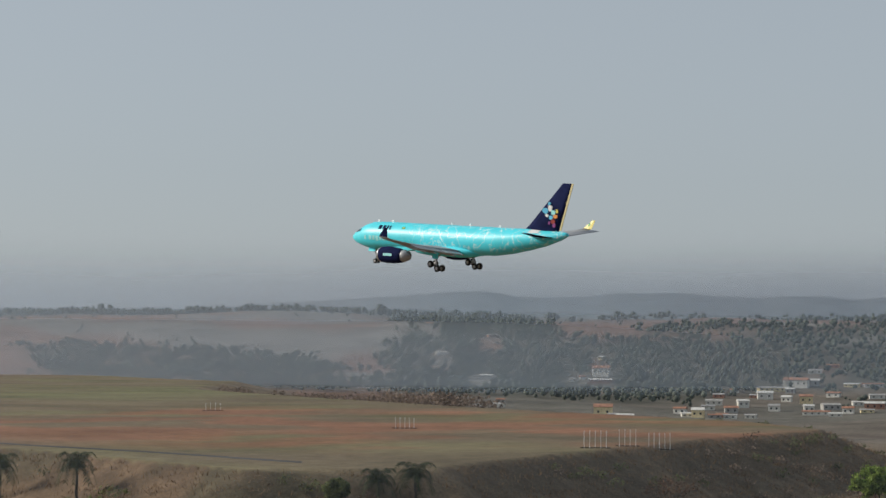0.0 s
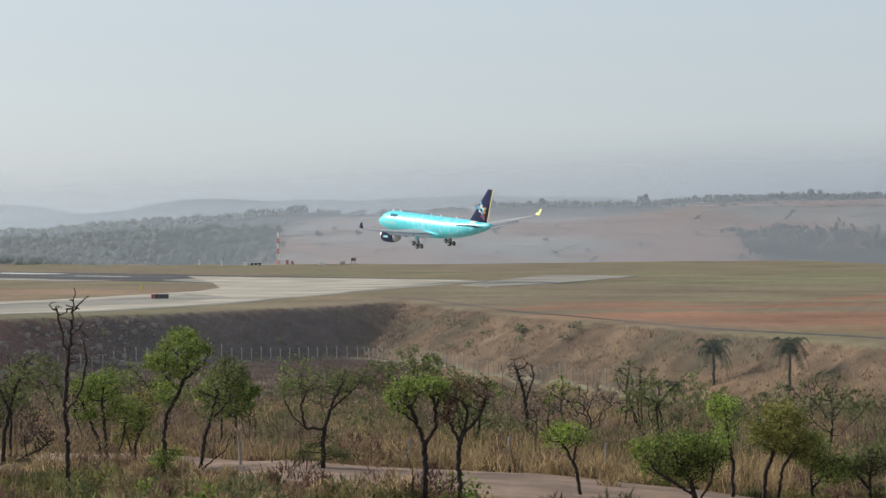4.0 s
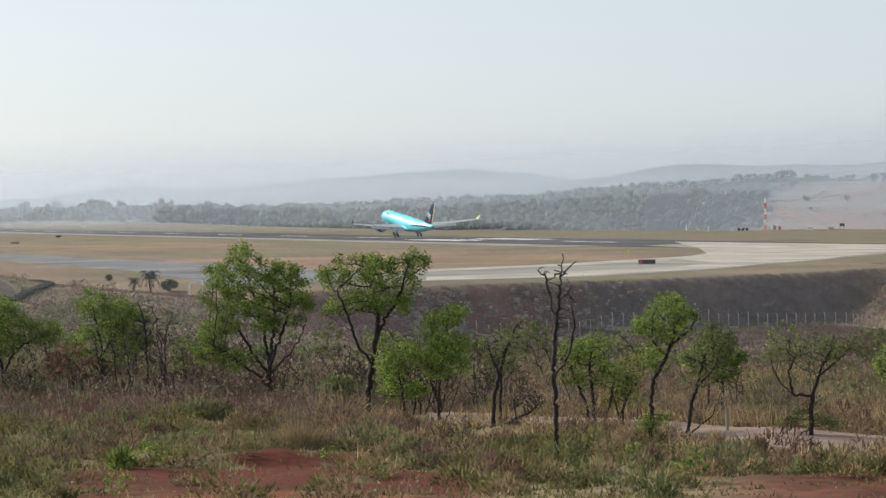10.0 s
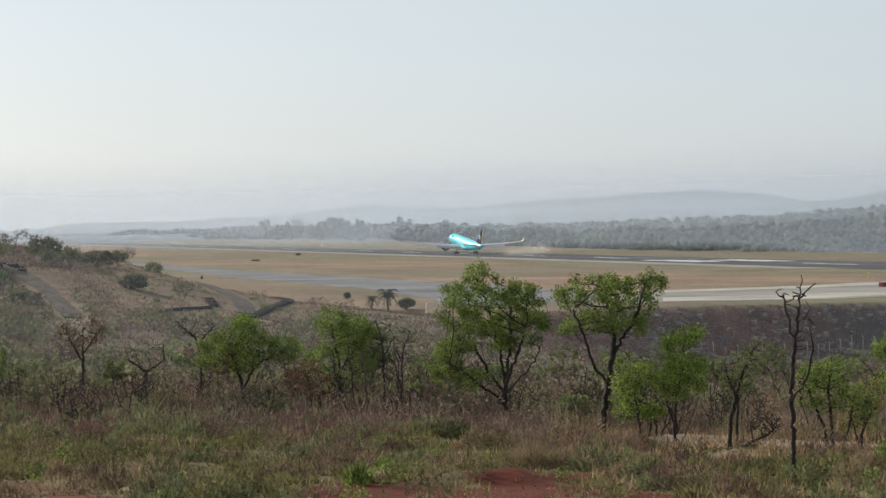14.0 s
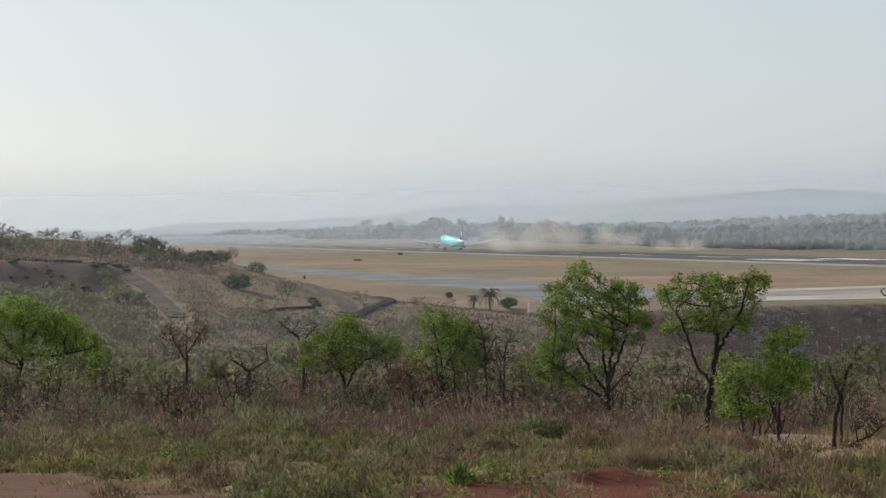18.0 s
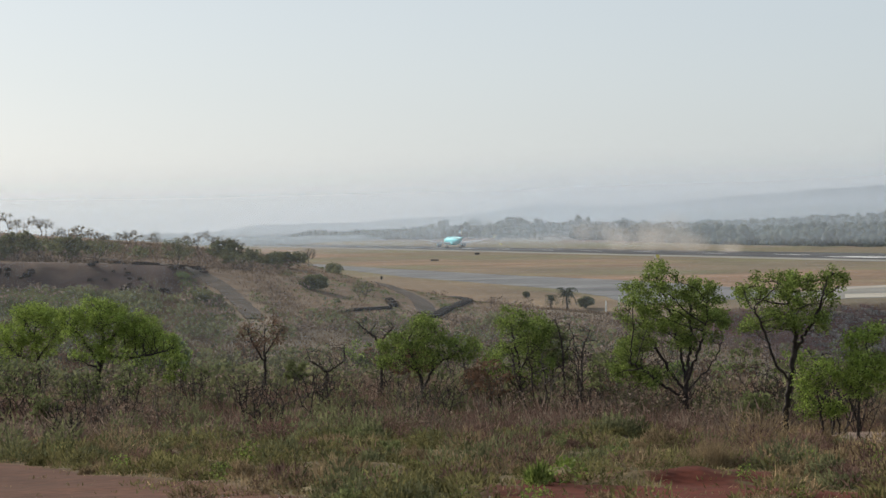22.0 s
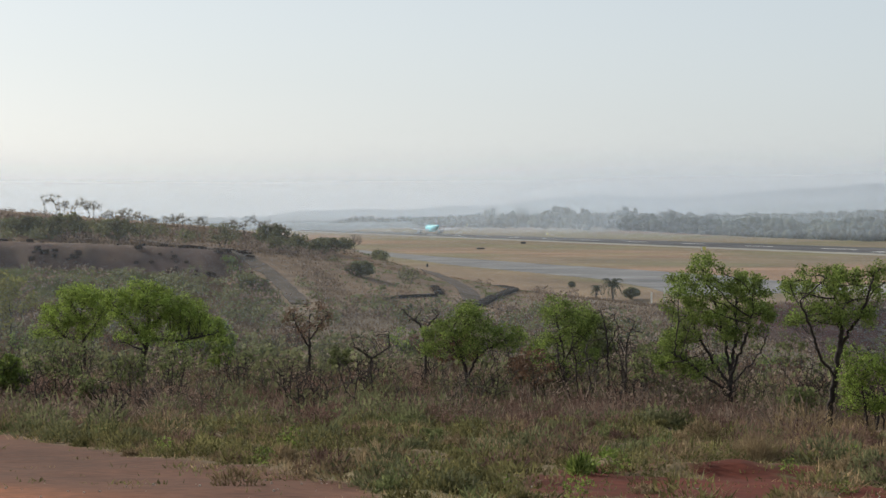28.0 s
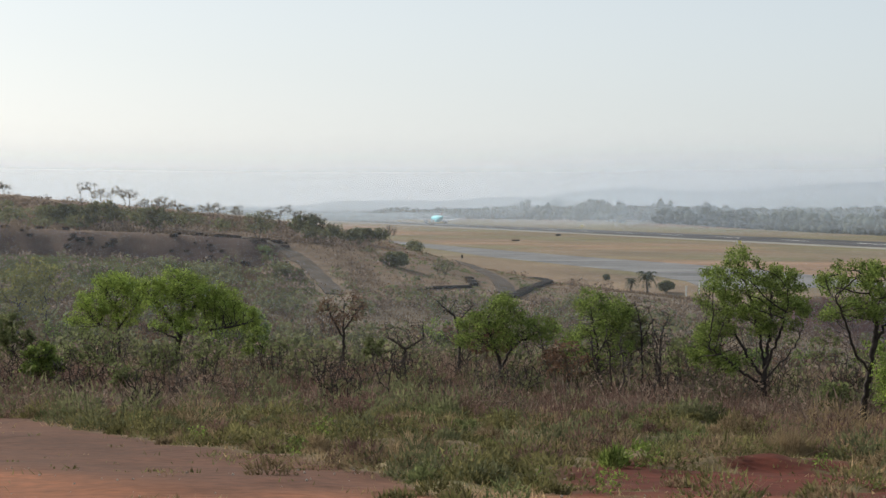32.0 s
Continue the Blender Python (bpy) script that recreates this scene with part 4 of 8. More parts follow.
def limbs(pos, par, rad, load, sides, material, parent, label):
    """Trunk and limbs as one skin: each node's ring joins its main shoot, and side shoots start from a collar of their own."""
    n = len(pos)
    up = np.array([pos[i] - pos[p] if p >= 0 else (0, 0, 1.0) for i, p in enumerate(par)], float)
    up /= np.linalg.norm(up, axis=1)[:, None] + 1e-9
    u = np.cross(up, np.where(np.abs(up[:, 1:2]) < 0.9, (0, 1.0, 0), (1.0, 0, 0)))
    u /= np.linalg.norm(u, axis=1)[:, None] + 1e-9
    v = np.cross(up, u)
    ang = 2 * np.pi * np.arange(sides) / sides
    ring = np.cos(ang)[None, :, None] * u[:, None] + np.sin(ang)[None, :, None] * v[:, None]
    verts = list((pos[:, None] + ring * rad[:, None, None]).reshape(-1, 3))
    main = {}
    for i, p in enumerate(par):
        if p >= 0 and (p not in main or load[i] > load[main[p]]):
            main[p] = i
    faces = []
    for i, p in enumerate(par):
        if p < 0:
            continue
        a = p * sides
        if main[p] != i:
            a = len(verts)
            verts += list(pos[p] + ring[i] * min(rad[p], rad[i] * 1.3))
            faces.append((p * sides, a, a + 1))
        for k in range(sides):
            j = (k + 1) % sides
            faces.append((a + k, a + j, i * sides + j, i * sides + k))
    return link_mesh("trunk", [tuple(q) for q in verts], faces, material, parent, label, True)


def plant(name, label, yaw, r, h, w, leaf=None, seed=0, stems=1, clear=0.42, depth=3, spread=0.9, twist=0.16, count=34, size=0.085, clump=0.3, bark=None, thick=1.0, category="tree", bend=0.0, low=0.0, umbrella=False, leafy=0, reach=0.0):
    """One tree of height h and crown half-width w, standing at the ground in that direction and distance."""
    rng = np.random.RandomState(seed + 100)
    fork = clear * 0.72
    bottom = h * (reach or (clear * 0.62 if low else clear * 0.95))
    points = (0, 20, 80, 190, 420)[depth]
    pos, par, tip = grow(rng, h - clump * 0.35, max(w - clump * 0.45, w * 0.6), stems, fork, bottom, points, twist * 0.5, umbrella, bend, spread)
    load = np.zeros(len(pos))
    for i in range(len(pos) - 1, -1, -1):
        load[i] = max(load[i], 1.0)
        if par[i] >= 0:
            load[par[i]] += load[i] if tip[i] else 1.0
    rad = load ** 0.5
    rad = rad / rad[0] * h * thick * 0.0155 * stems ** 0.4
    rad = np.maximum(rad, (0.0075 if leaf else 0.011) + 0.00007 * r)
    x, y = polar(yaw, r)
    top = new(name)
    top.location = (x, y, float(ground_z(x, y)) - 0.08)
    top.rotation_euler = (0, 0, radians(yaw))
    tagged(top, label, category, group="savannah trees")
    flare = [1 + 0.5 * max(0.0, 1 - p[2] / (0.06 * h)) for p in pos]
    limbs(pos, par, rad * np.array(flare), load, 5 if r < 105 else 3, bark or M_BARK, top, "dark crooked trunk and limbs" if leaf else "bare crooked trunk and limbs")
    if leaf:
        chosen = (tip <= (leafy or (4 if count >= 20 else 2))) & (pos[:, 2] > bottom * 0.9)
        thin = rng.rand(len(pos)) < (1.0 if count >= 12 else count / 12)
        centres = pos[chosen & thin]
        if len(centres):
            quads_mesh("crown", leaf_quads(rng, centres, clump * 0.72, max(3, int(count * (0.24 if depth == 2 else 0.56))), size * 0.78), leaf, 4, top, "loose leafy crown")
    return top


def hero(label, yaw, r, leaf, base, seed, stems, lobes):
    """A tree grown along its own main limbs (across and up, in metres) into lobes of its crown (across, up, half-width, half-height, fullness)."""
    rng = np.random.RandomState(seed + 900)
    high = max(z + c for _, z, _, c, _ in lobes)
    step = high * 0.02
    pos, par, own = [], [], []
    for s, line in enumerate(stems):
        x0, z0 = line[0]
        long = sum(math.hypot(b[0] - a[0], b[1] - a[1]) for a, b in zip(line, line[1:]))
        gone = 0.0
        if s == 0 or z0 < 0.05:
            p, last = np.array([x0, 0.03 * s, -0.15]), -1 if s == 0 else 0
        else:
            last = int(np.argmin([(q[0] - x0) ** 2 + (q[2] - z0) ** 2 for q in pos]))
            p = np.array(pos[last])
        depth = 0.0 if s == 0 else (rng.rand() - 0.5) * 1.3
        for x1, z1 in line[1:]:
            goal = np.array([x1, p[1] + depth * math.hypot(x1 - p[0], z1 - p[2]), z1])
            n = max(2, int(np.linalg.norm(goal - p) / step))
            start = p.copy()
            for k in range(n):
                q = start + (goal - start) * (k + 1) / n + rng.normal(size=3) * step * 0.22
                pos.append(q)
                par.append(last if pos[:-1] else -1)
                last = len(pos) - 1
                gone += np.linalg.norm(goal - start) / n
                own.append((0.5 if z0 < 0.1 * high and s else 0.36) * (1 - 0.75 * min(1.0, gone / long)))
            p = pos[-1]
    want = []
    for x, z, a, c, full in lobes:
        n = int(30 + 5200 * full * a * c / high ** 2)
        d = rng.normal(size=(n, 3))
        d /= np.linalg.norm(d, axis=1)[:, None]
        d *= (0.3 + 0.9 * rng.rand(n) ** 0.6)[:, None]
        want.append(d * (a, min(1.1 * a + 0.15 * high, 0.3 * high), c) + (x, (rng.rand() - 0.5) * 0.3 * high, z))
    pos, par, tip = reach_out(rng, pos, par, np.concatenate(want), step * 1.25, 0.09)
    load = np.zeros(len(pos))
    for i in range(len(pos) - 1, -1, -1):
        load[i] = max(load[i], 1.0)
        if par[i] >= 0:
            load[par[i]] += load[i] if tip[i] else 1.0
    rad = base * (load / load.max()) ** 0.45
    rad[:len(own)] = np.maximum(rad[:len(own)], base * np.array(own))
    rad = np.maximum(rad, (0.005 if leaf else 0.008) + 0.00005 * r)
    x, y = polar(yaw, r)
    top = new("tree")
    top.location = (x, y, float(ground_z(x, y)))
    top.rotation_euler = (0, 0, radians(yaw))
    tagged(top, label, "tree", group="savannah trees")
    flare = np.array([1 + 0.5 * max(0.0, 1 - p[2] / (0.06 * high)) for p in pos])
    limbs(pos, par, rad * flare, load, 6, M_BARK, top, "dark crooked trunk and limbs" if leaf else "bare crooked trunk and limbs")
    if leaf:
        full = np.zeros(len(pos))
        for lx, lz, a, c, f in lobes:
            full = np.maximum(full, f * (((pos[:, 0] - lx) / a) ** 2 + ((pos[:, 2] - lz) / c) ** 2 < 1.5))
        centres = pos[(tip <= 3) & (rng.rand(len(pos)) < full * 0.8)]
        if len(centres):
            size = 0.024 + 0.00026 * r
            cover = sum(math.pi * a * c * f for _, _, a, c, f in lobes)
            each = int(np.clip(4.2 * cover / size ** 2 / len(centres), 4, 60))
            quads_mesh("crown", leaf_quads(rng, centres, 0.09 + 0.0022 * r, each, size, 0.85), leaf, 4, top, "loose leafy crown")
    return top


def grove():
    # left of the view, over the dip
    plant("tree", "small bright green tree on the scrub slope", -4.5, 185, 5.2, 2.6, M_LEAF_LIME, 3, 2, 0.3, 3, 1.0, 0.16, 60, 0.2, 0.7, reach=0.22)
    plant("tree", "pale yellowish tree with thin leaves", 0.18, 215, 8.8, 4.0, M_LEAF_YELLOW, 4, 2, 0.35, 3, 1.0, 0.2, 44, 0.2, 0.8)
    plant("tree", "dull green shrubby tree by the slope", -13.3, 128, 4.6, 1.7, M_LEAF_DULL, 12, 3, 0.3, 3, 0.9, 0.2, 30, 0.12, 0.5)
    # the trees of the near belt, each along its own limbs
    hero("large round tree with fresh green leaves", -16.55, 107.0, M_LEAF, 0.136, 1,
         [[(0.0, 0.0), (0.07, 1.09), (0.07, 1.77)], [(0.07, 1.33), (-0.85, 2.55), (-1.58, 3.76), (-1.82, 4.97)], [(0.07, 1.77), (-0.24, 3.52), (-0.73, 5.22), (-1.09, 6.43)], [(0.12, 1.77), (0.61, 3.28), (0.97, 4.49)], [(0.12, 1.33), (1.33, 2.79), (1.7, 3.76)], [(0.0, 1.09), (-1.33, 2.06), (-2.3, 2.79)], [(0.07, 1.58), (0.24, 3.52), (0.24, 5.22)]],
         [(-1.09, 6.31, 0.78, 0.73, 1.0), (-2.06, 5.34, 0.78, 0.92, 1.0), (-0.73, 4.85, 1.09, 0.97, 1.0), (0.49, 5.34, 1.09, 0.85, 1.0), (1.33, 4.49, 0.61, 0.97, 1.0), (-1.82, 4.0, 0.97, 0.61, 1.0), (0.24, 4.0, 0.97, 0.73, 1.0), (-2.43, 3.28, 0.61, 0.44, 1.0), (-2.55, 2.55, 0.68, 0.68, 1.0), (-1.58, 2.06, 0.73, 0.49, 0.5)])
    hero("tall forked tree with a thin green crown", -18.80, 85.5, M_LEAF, 0.112, 2,
         [[(0.0, 0.0), (0.06, 1.12), (0.23, 2.29), (0.35, 3.25), (0.43, 4.22)], [(0.23, 2.19), (-0.29, 2.87), (-0.58, 3.84), (-0.97, 4.8)], [(0.35, 3.25), (0.97, 4.22), (1.36, 5.19)], [(0.39, 3.84), (0.19, 5.0), (0.1, 5.58)]],
         [(-1.07, 5.39, 0.62, 0.48, 0.8), (0.0, 5.48, 0.77, 0.58, 1.0), (0.87, 5.48, 0.68, 0.48, 1.0), (1.65, 5.58, 0.43, 0.54, 0.8), (-0.68, 4.51, 0.68, 0.48, 0.7), (0.58, 4.51, 0.87, 0.58, 1.0), (1.36, 4.32, 0.48, 0.48, 0.6), (-1.26, 4.03, 0.39, 0.29, 0.4)])
    hero("young tree with bright yellow-green leaves", -20.49, 84.0, M_LEAF_LIME, 0.056, 3,
         [[(0.0, 0.0), (-0.06, 0.76), (0.0, 1.62), (0.29, 2.95)], [(0.0, 0.67), (-0.29, 1.43), (-0.19, 2.57), (-0.19, 3.52)], [(0.1, 0.0), (0.48, 0.86), (0.76, 1.62)]],
         [(-0.19, 3.52, 0.34, 0.42, 1.0), (0.48, 3.71, 0.46, 0.34, 1.0), (0.19, 2.76, 0.76, 0.48, 1.0), (0.0, 2.09, 0.72, 0.48, 1.0), (0.76, 2.38, 0.34, 0.48, 0.7)])
    hero("small tree with bright lime leaves", -19.67, 84.0, M_LEAF_LIME, 0.04, 4,
         [[(0.0, 0.0), (-0.02, 0.67), (-0.13, 1.43)]],
         [(-0.32, 2.19, 0.53, 0.48, 1.0), (0.25, 2.38, 0.38, 0.38, 1.0), (-0.04, 1.14, 0.76, 0.34, 1.0), (-0.51, 1.62, 0.34, 0.29, 1.0)])
    hero("slim dull tree with sparse leaves", -21.70, 75.5, M_LEAF_DULL, 0.064, 5,
         [[(0.0, 0.0), (0.07, 1.03), (0.29, 1.88), (0.55, 2.74)], [(0.21, 1.54), (-0.05, 2.22), (-0.14, 2.74)], [(0.46, 2.39), (0.72, 2.91)]],
         [(0.29, 2.39, 0.6, 0.6, 0.35), (0.72, 2.91, 0.34, 0.34, 0.3)])
    hero("low leaning bare tree by the road", -21.92, 75.5, None, 0.04, 6,
         [[(0.0, 0.0), (0.43, 0.14), (0.86, 0.31), (1.11, 0.56)], [(0.43, 0.14), (0.34, 0.65)]],
         [(0.86, 0.65, 0.43, 0.31, 0.3)])
    hero("tall dead tree with a forked bare top", -23.18, 58.5, None, 0.058, 7,
         [[(0.0, 0.0), (-0.03, 1.03), (-0.07, 1.96), (0.0, 3.15), (0.09, 3.94), (0.13, 4.47), (0.19, 4.9)], [(0.0, 3.15), (-0.13, 3.88), (-0.21, 4.34), (-0.4, 4.47)], [(0.05, 3.68), (0.36, 4.08)], [(-0.03, 1.83), (0.29, 2.49), (0.42, 3.15), (0.36, 3.68)], [(0.13, 4.34), (0.49, 4.67)]],
         [(-0.04, 4.34, 0.34, 0.29, 0.25), (0.32, 3.55, 0.21, 0.46, 0.2)])
    hero("many-stemmed tree with green and yellowing leaves", -24.07, 74.5, M_LEAF, 0.072, 8,
         [[(0.0, 0.0), (-0.08, 1.21), (-0.17, 2.23)], [(-0.08, 0.03), (-0.25, 0.88), (-0.59, 1.72), (-0.84, 2.4)], [(0.08, 0.03), (0.42, 0.88), (0.59, 1.72)], [(0.17, 0.03), (0.76, 0.71), (1.1, 1.55)], [(0.0, 0.12), (-0.42, 0.88), (-0.76, 1.21)]],
         [(-0.51, 2.56, 0.47, 0.42, 0.8), (0.08, 2.73, 0.42, 0.42, 0.8), (-0.08, 1.89, 0.76, 0.42, 0.6), (0.76, 1.72, 0.42, 0.42, 0.5), (-0.76, 1.89, 0.34, 0.34, 0.5)])
    hero("small tree with golden yellow leaves", -24.65, 76.0, M_LEAF_YELLOW, 0.048, 9,
         [[(0.0, 0.0), (0.09, 0.77), (0.31, 1.46)], [(0.0, 0.26), (-0.17, 0.95)]],
         [(0.34, 1.81, 0.43, 0.52, 0.8), (-0.09, 1.12, 0.43, 0.26, 0.6)])
    hero("leaning green tree with a slim dark trunk", -25.36, 61.5, M_LEAF, 0.06, 10,
         [[(0.0, 0.0), (-0.03, 0.77), (0.0, 1.46), (0.1, 2.02), (0.42, 2.57), (0.6, 2.99), (0.56, 3.41)], [(0.35, 2.51), (0.0, 2.92)], [(0.49, 2.71), (0.97, 3.13)]],
         [(0.42, 3.69, 0.42, 0.31, 1.0), (-0.07, 3.27, 0.35, 0.31, 1.0), (0.9, 3.41, 0.35, 0.28, 1.0), (0.49, 3.13, 0.49, 0.28, 1.0), (0.0, 2.57, 0.31, 0.35, 0.7), (0.07, 0.84, 0.42, 0.21, 0.8)])
    hero("sparse many-stemmed tree with dull leaves", -26.28, 72.0, M_LEAF_DULL, 0.056, 11,
         [[(-0.16, 0.0), (0.0, 1.06), (0.24, 1.87), (0.41, 2.53)], [(0.16, 0.08), (0.57, 0.73), (0.9, 1.55)], [(0.16, 1.55), (0.73, 2.2)]],
         [(0.73, 3.02, 0.57, 0.33, 1.0), (0.41, 2.53, 0.57, 0.33, 0.7), (0.16, 1.87, 0.49, 0.41, 0.4), (0.9, 2.04, 0.33, 0.41, 0.4)])
    hero("wide crooked tree with twisted limbs and few leaves", -28.98, 70.0, M_LEAF_DULL, 0.072, 12,
         [[(0.0, 0.0), (0.03, 0.9), (0.11, 1.54), (0.35, 2.17), (0.59, 2.65)], [(0.06, 1.3), (-0.44, 1.35), (-0.84, 1.7), (-1.08, 2.25)], [(-0.52, 1.35), (-0.6, 2.01), (-0.36, 2.49)], [(0.27, 1.85), (0.82, 2.33), (1.22, 2.81)]],
         [(-0.84, 2.49, 0.48, 0.4, 0.3), (-0.05, 2.49, 0.55, 0.48, 0.3), (0.9, 2.65, 0.55, 0.4, 0.35), (-0.05, 0.59, 0.71, 0.4, 0.35)])
    hero("flat-topped tree with light green leaves", -31.32, 51.5, M_LEAF, 0.064, 13,
         [[(0.0, 0.0), (0.03, 0.72), (0.0, 1.3), (-0.17, 1.77), (-0.35, 2.12)], [(0.01, 1.25), (0.29, 1.65), (0.23, 2.12)], [(-0.12, 1.65), (-0.41, 1.89)], [(-0.29, 0.02), (-0.23, 0.61), (-0.35, 1.07)]],
         [(-0.41, 2.35, 0.35, 0.26, 1.0), (0.06, 2.47, 0.35, 0.21, 1.0), (0.29, 2.24, 0.23, 0.23, 1.0), (-0.52, 2.0, 0.26, 0.17, 0.6)])
    hero("rusty-leaved tree with dark limbs", -32.15, 51.5, M_LEAF_RUST, 0.056, 14,
         [[(0.0, 0.0), (-0.02, 0.82), (0.0, 1.4), (0.17, 1.98)], [(0.0, 1.34), (-0.23, 1.86)], [(0.02, 1.51), (0.47, 1.98), (0.58, 2.33)]],
         [(0.0, 2.33, 0.35, 0.33, 0.3), (0.41, 2.33, 0.29, 0.35, 0.3), (-0.23, 1.98, 0.23, 0.23, 0.25)])
    hero("tall bare tree with a forked crown", -33.69, 101.0, None, 0.08, 15,
         [[(0.0, 0.0), (0.0, 1.19), (-0.11, 2.11), (-0.46, 3.25)], [(-0.05, 1.65), (0.34, 2.79)]],
         [(-0.23, 2.98, 0.57, 0.57, 0.3)])
    hero("bright green spreading tree with a dark trunk", -2.99, 150.0, M_LEAF_LIME, 0.176, 16,
         [[(0.0, 0.0), (0.24, 1.61), (0.48, 2.63), (0.58, 3.99), (0.41, 5.35)], [(0.34, 2.29), (-0.61, 3.65), (-1.46, 4.67)], [(0.48, 3.31), (1.77, 4.33), (2.79, 4.67)], [(0.58, 2.63), (2.45, 2.63), (4.15, 2.97)], [(0.24, 1.95), (-1.29, 2.63)]],
         [(0.24, 5.35, 1.36, 0.85, 1.0), (1.43, 4.67, 1.36, 0.85, 1.0), (-0.95, 4.67, 1.19, 0.85, 1.0), (2.79, 4.16, 1.19, 1.02, 1.0), (1.77, 3.31, 1.7, 0.85, 0.8), (4.15, 3.31, 1.02, 0.75, 1.0), (-0.27, 2.97, 1.19, 0.61, 0.5)])
    hero("bright green spreading tree above dry scrub", -1.76, 156.0, M_LEAF_LIME, 0.112, 17,
         [[(0.0, 0.0), (-0.07, 2.66), (-0.25, 4.07)], [(-0.07, 2.66), (0.81, 3.72)], [(-0.07, 2.3), (-1.49, 3.01)]],
         [(-0.25, 5.31, 1.24, 0.78, 1.0), (-1.31, 4.07, 1.24, 0.89, 1.0), (0.64, 4.43, 1.06, 1.06, 1.0), (-2.2, 3.01, 0.89, 0.64, 0.6), (-0.07, 3.37, 1.42, 0.71, 0.7)])
    hero("leafless rusty bush tree in brown scrub", -6.90, 150.0, M_LEAF_RUST, 0.088, 18,
         [[(0.0, 0.0), (-0.03, 2.47), (0.0, 3.66)], [(-0.03, 2.13), (-0.68, 3.15), (-1.02, 4.0)], [(0.0, 2.64), (0.68, 3.49), (1.19, 4.17)]],
         [(0.0, 3.83, 1.36, 0.95, 0.3)])
    hero("low spreading tree with fresh green leaves", -10.61, 118.0, M_LEAF, 0.096, 19,
         [[(0.0, 0.0), (-0.27, 1.52), (-0.54, 2.46), (-0.94, 3.26)], [(0.0, 1.12), (0.4, 2.19), (0.67, 3.0)], [(-0.4, 1.92), (-1.47, 2.59)], [(0.4, 2.19), (1.47, 2.73), (2.14, 3.13)], [(0.27, 0.85), (1.21, 1.66)]],
         [(-0.13, 4.07, 0.67, 0.59, 1.0), (-1.21, 3.26, 0.94, 0.59, 1.0), (0.4, 3.26, 0.94, 0.59, 1.0), (1.74, 3.0, 0.86, 0.54, 1.0), (-1.74, 2.46, 0.67, 0.4, 1.0), (0.0, 2.46, 1.07, 0.48, 0.6)])
    hero("slender green tree in brown scrub", -12.76, 122.0, M_LEAF, 0.08, 20,
         [[(0.0, 0.0), (0.0, 2.07), (-0.28, 3.45), (-0.42, 4.28)], [(0.0, 1.79), (0.55, 2.62)], [(0.0, 1.52), (-0.83, 2.07)]],
         [(-0.42, 4.15, 0.69, 0.69, 1.0), (0.83, 3.73, 0.78, 0.78, 1.0), (0.0, 2.9, 1.11, 0.69, 0.8), (-1.11, 2.07, 0.69, 0.69, 0.8), (0.28, 1.52, 0.97, 0.55, 0.6), (1.25, 2.07, 0.42, 0.55, 0.6)])
    hero("thin bare tree beside the scrub", -13.80, 126.0, None, 0.056, 21,
         [[(0.0, 0.0), (-0.14, 3.24), (-0.43, 4.38)], [(-0.06, 2.38), (0.43, 3.52)]],
         [(-0.29, 3.81, 0.8, 0.8, 0.3)])
    hero("thin bare tree with forked branches", -14.19, 124.0, None, 0.056, 22,
         [[(0.0, 0.0), (0.0, 2.66), (0.42, 3.79)], [(0.0, 2.1), (-0.42, 3.23)]],
         [(0.14, 3.23, 0.62, 0.84, 0.3)])
    hero("twisted bare little tree among brown stalks", -8.13, 122.0, None, 0.064, 23,
         [[(0.0, 0.0), (0.42, 1.98), (1.25, 2.53), (1.25, 3.36)], [(0.42, 1.98), (-0.42, 2.53), (-0.69, 3.36)]],
         [(0.28, 2.81, 1.11, 0.55, 0.25)])
    hero("bare tree with a long crooked side limb", -9.57, 124.0, None, 0.072, 24,
         [[(0.0, 0.0), (0.0, 2.84), (-0.28, 3.68), (-1.27, 4.53)], [(-0.14, 3.4), (0.7, 4.25)]],
         [(-0.28, 4.11, 1.13, 0.56, 0.22)])
    hero("slim leaning tree with lime leaves", -34.95, 59.5, M_LEAF_LIME, 0.044, 25,
         [[(0.0, 0.0), (-0.13, 0.73), (-0.34, 1.13), (-0.54, 1.4)], [(-0.2, 0.86), (-0.13, 1.27)]],
         [(-0.54, 1.53, 0.34, 0.27, 0.7), (-0.2, 1.53, 0.34, 0.27, 0.6)])
    hero("broad low tree with dense green leaves", -37.61, 60.5, M_LEAF, 0.072, 26,
         [[(0.0, 0.0), (-0.14, 0.55), (-0.48, 1.09)], [(0.07, 0.07), (0.34, 0.68)], [(-0.21, 0.27), (-1.03, 0.96)]],
         [(-1.16, 1.37, 0.41, 0.34, 1.0), (-0.48, 1.5, 0.48, 0.34, 1.0), (0.21, 1.37, 0.48, 0.41, 1.0), (-0.48, 0.96, 0.82, 0.34, 1.0)])
    hero("slender tree with a light green top", -38.41, 64.5, M_LEAF_LIME, 0.048, 27,
         [[(0.0, 0.0), (0.0, 0.9), (-0.1, 1.78), (-0.2, 2.51)]],
         [(-0.25, 2.51, 0.36, 0.32, 0.8), (-0.1, 1.93, 0.29, 0.36, 0.6), (-0.32, 1.49, 0.36, 0.36, 0.5)])
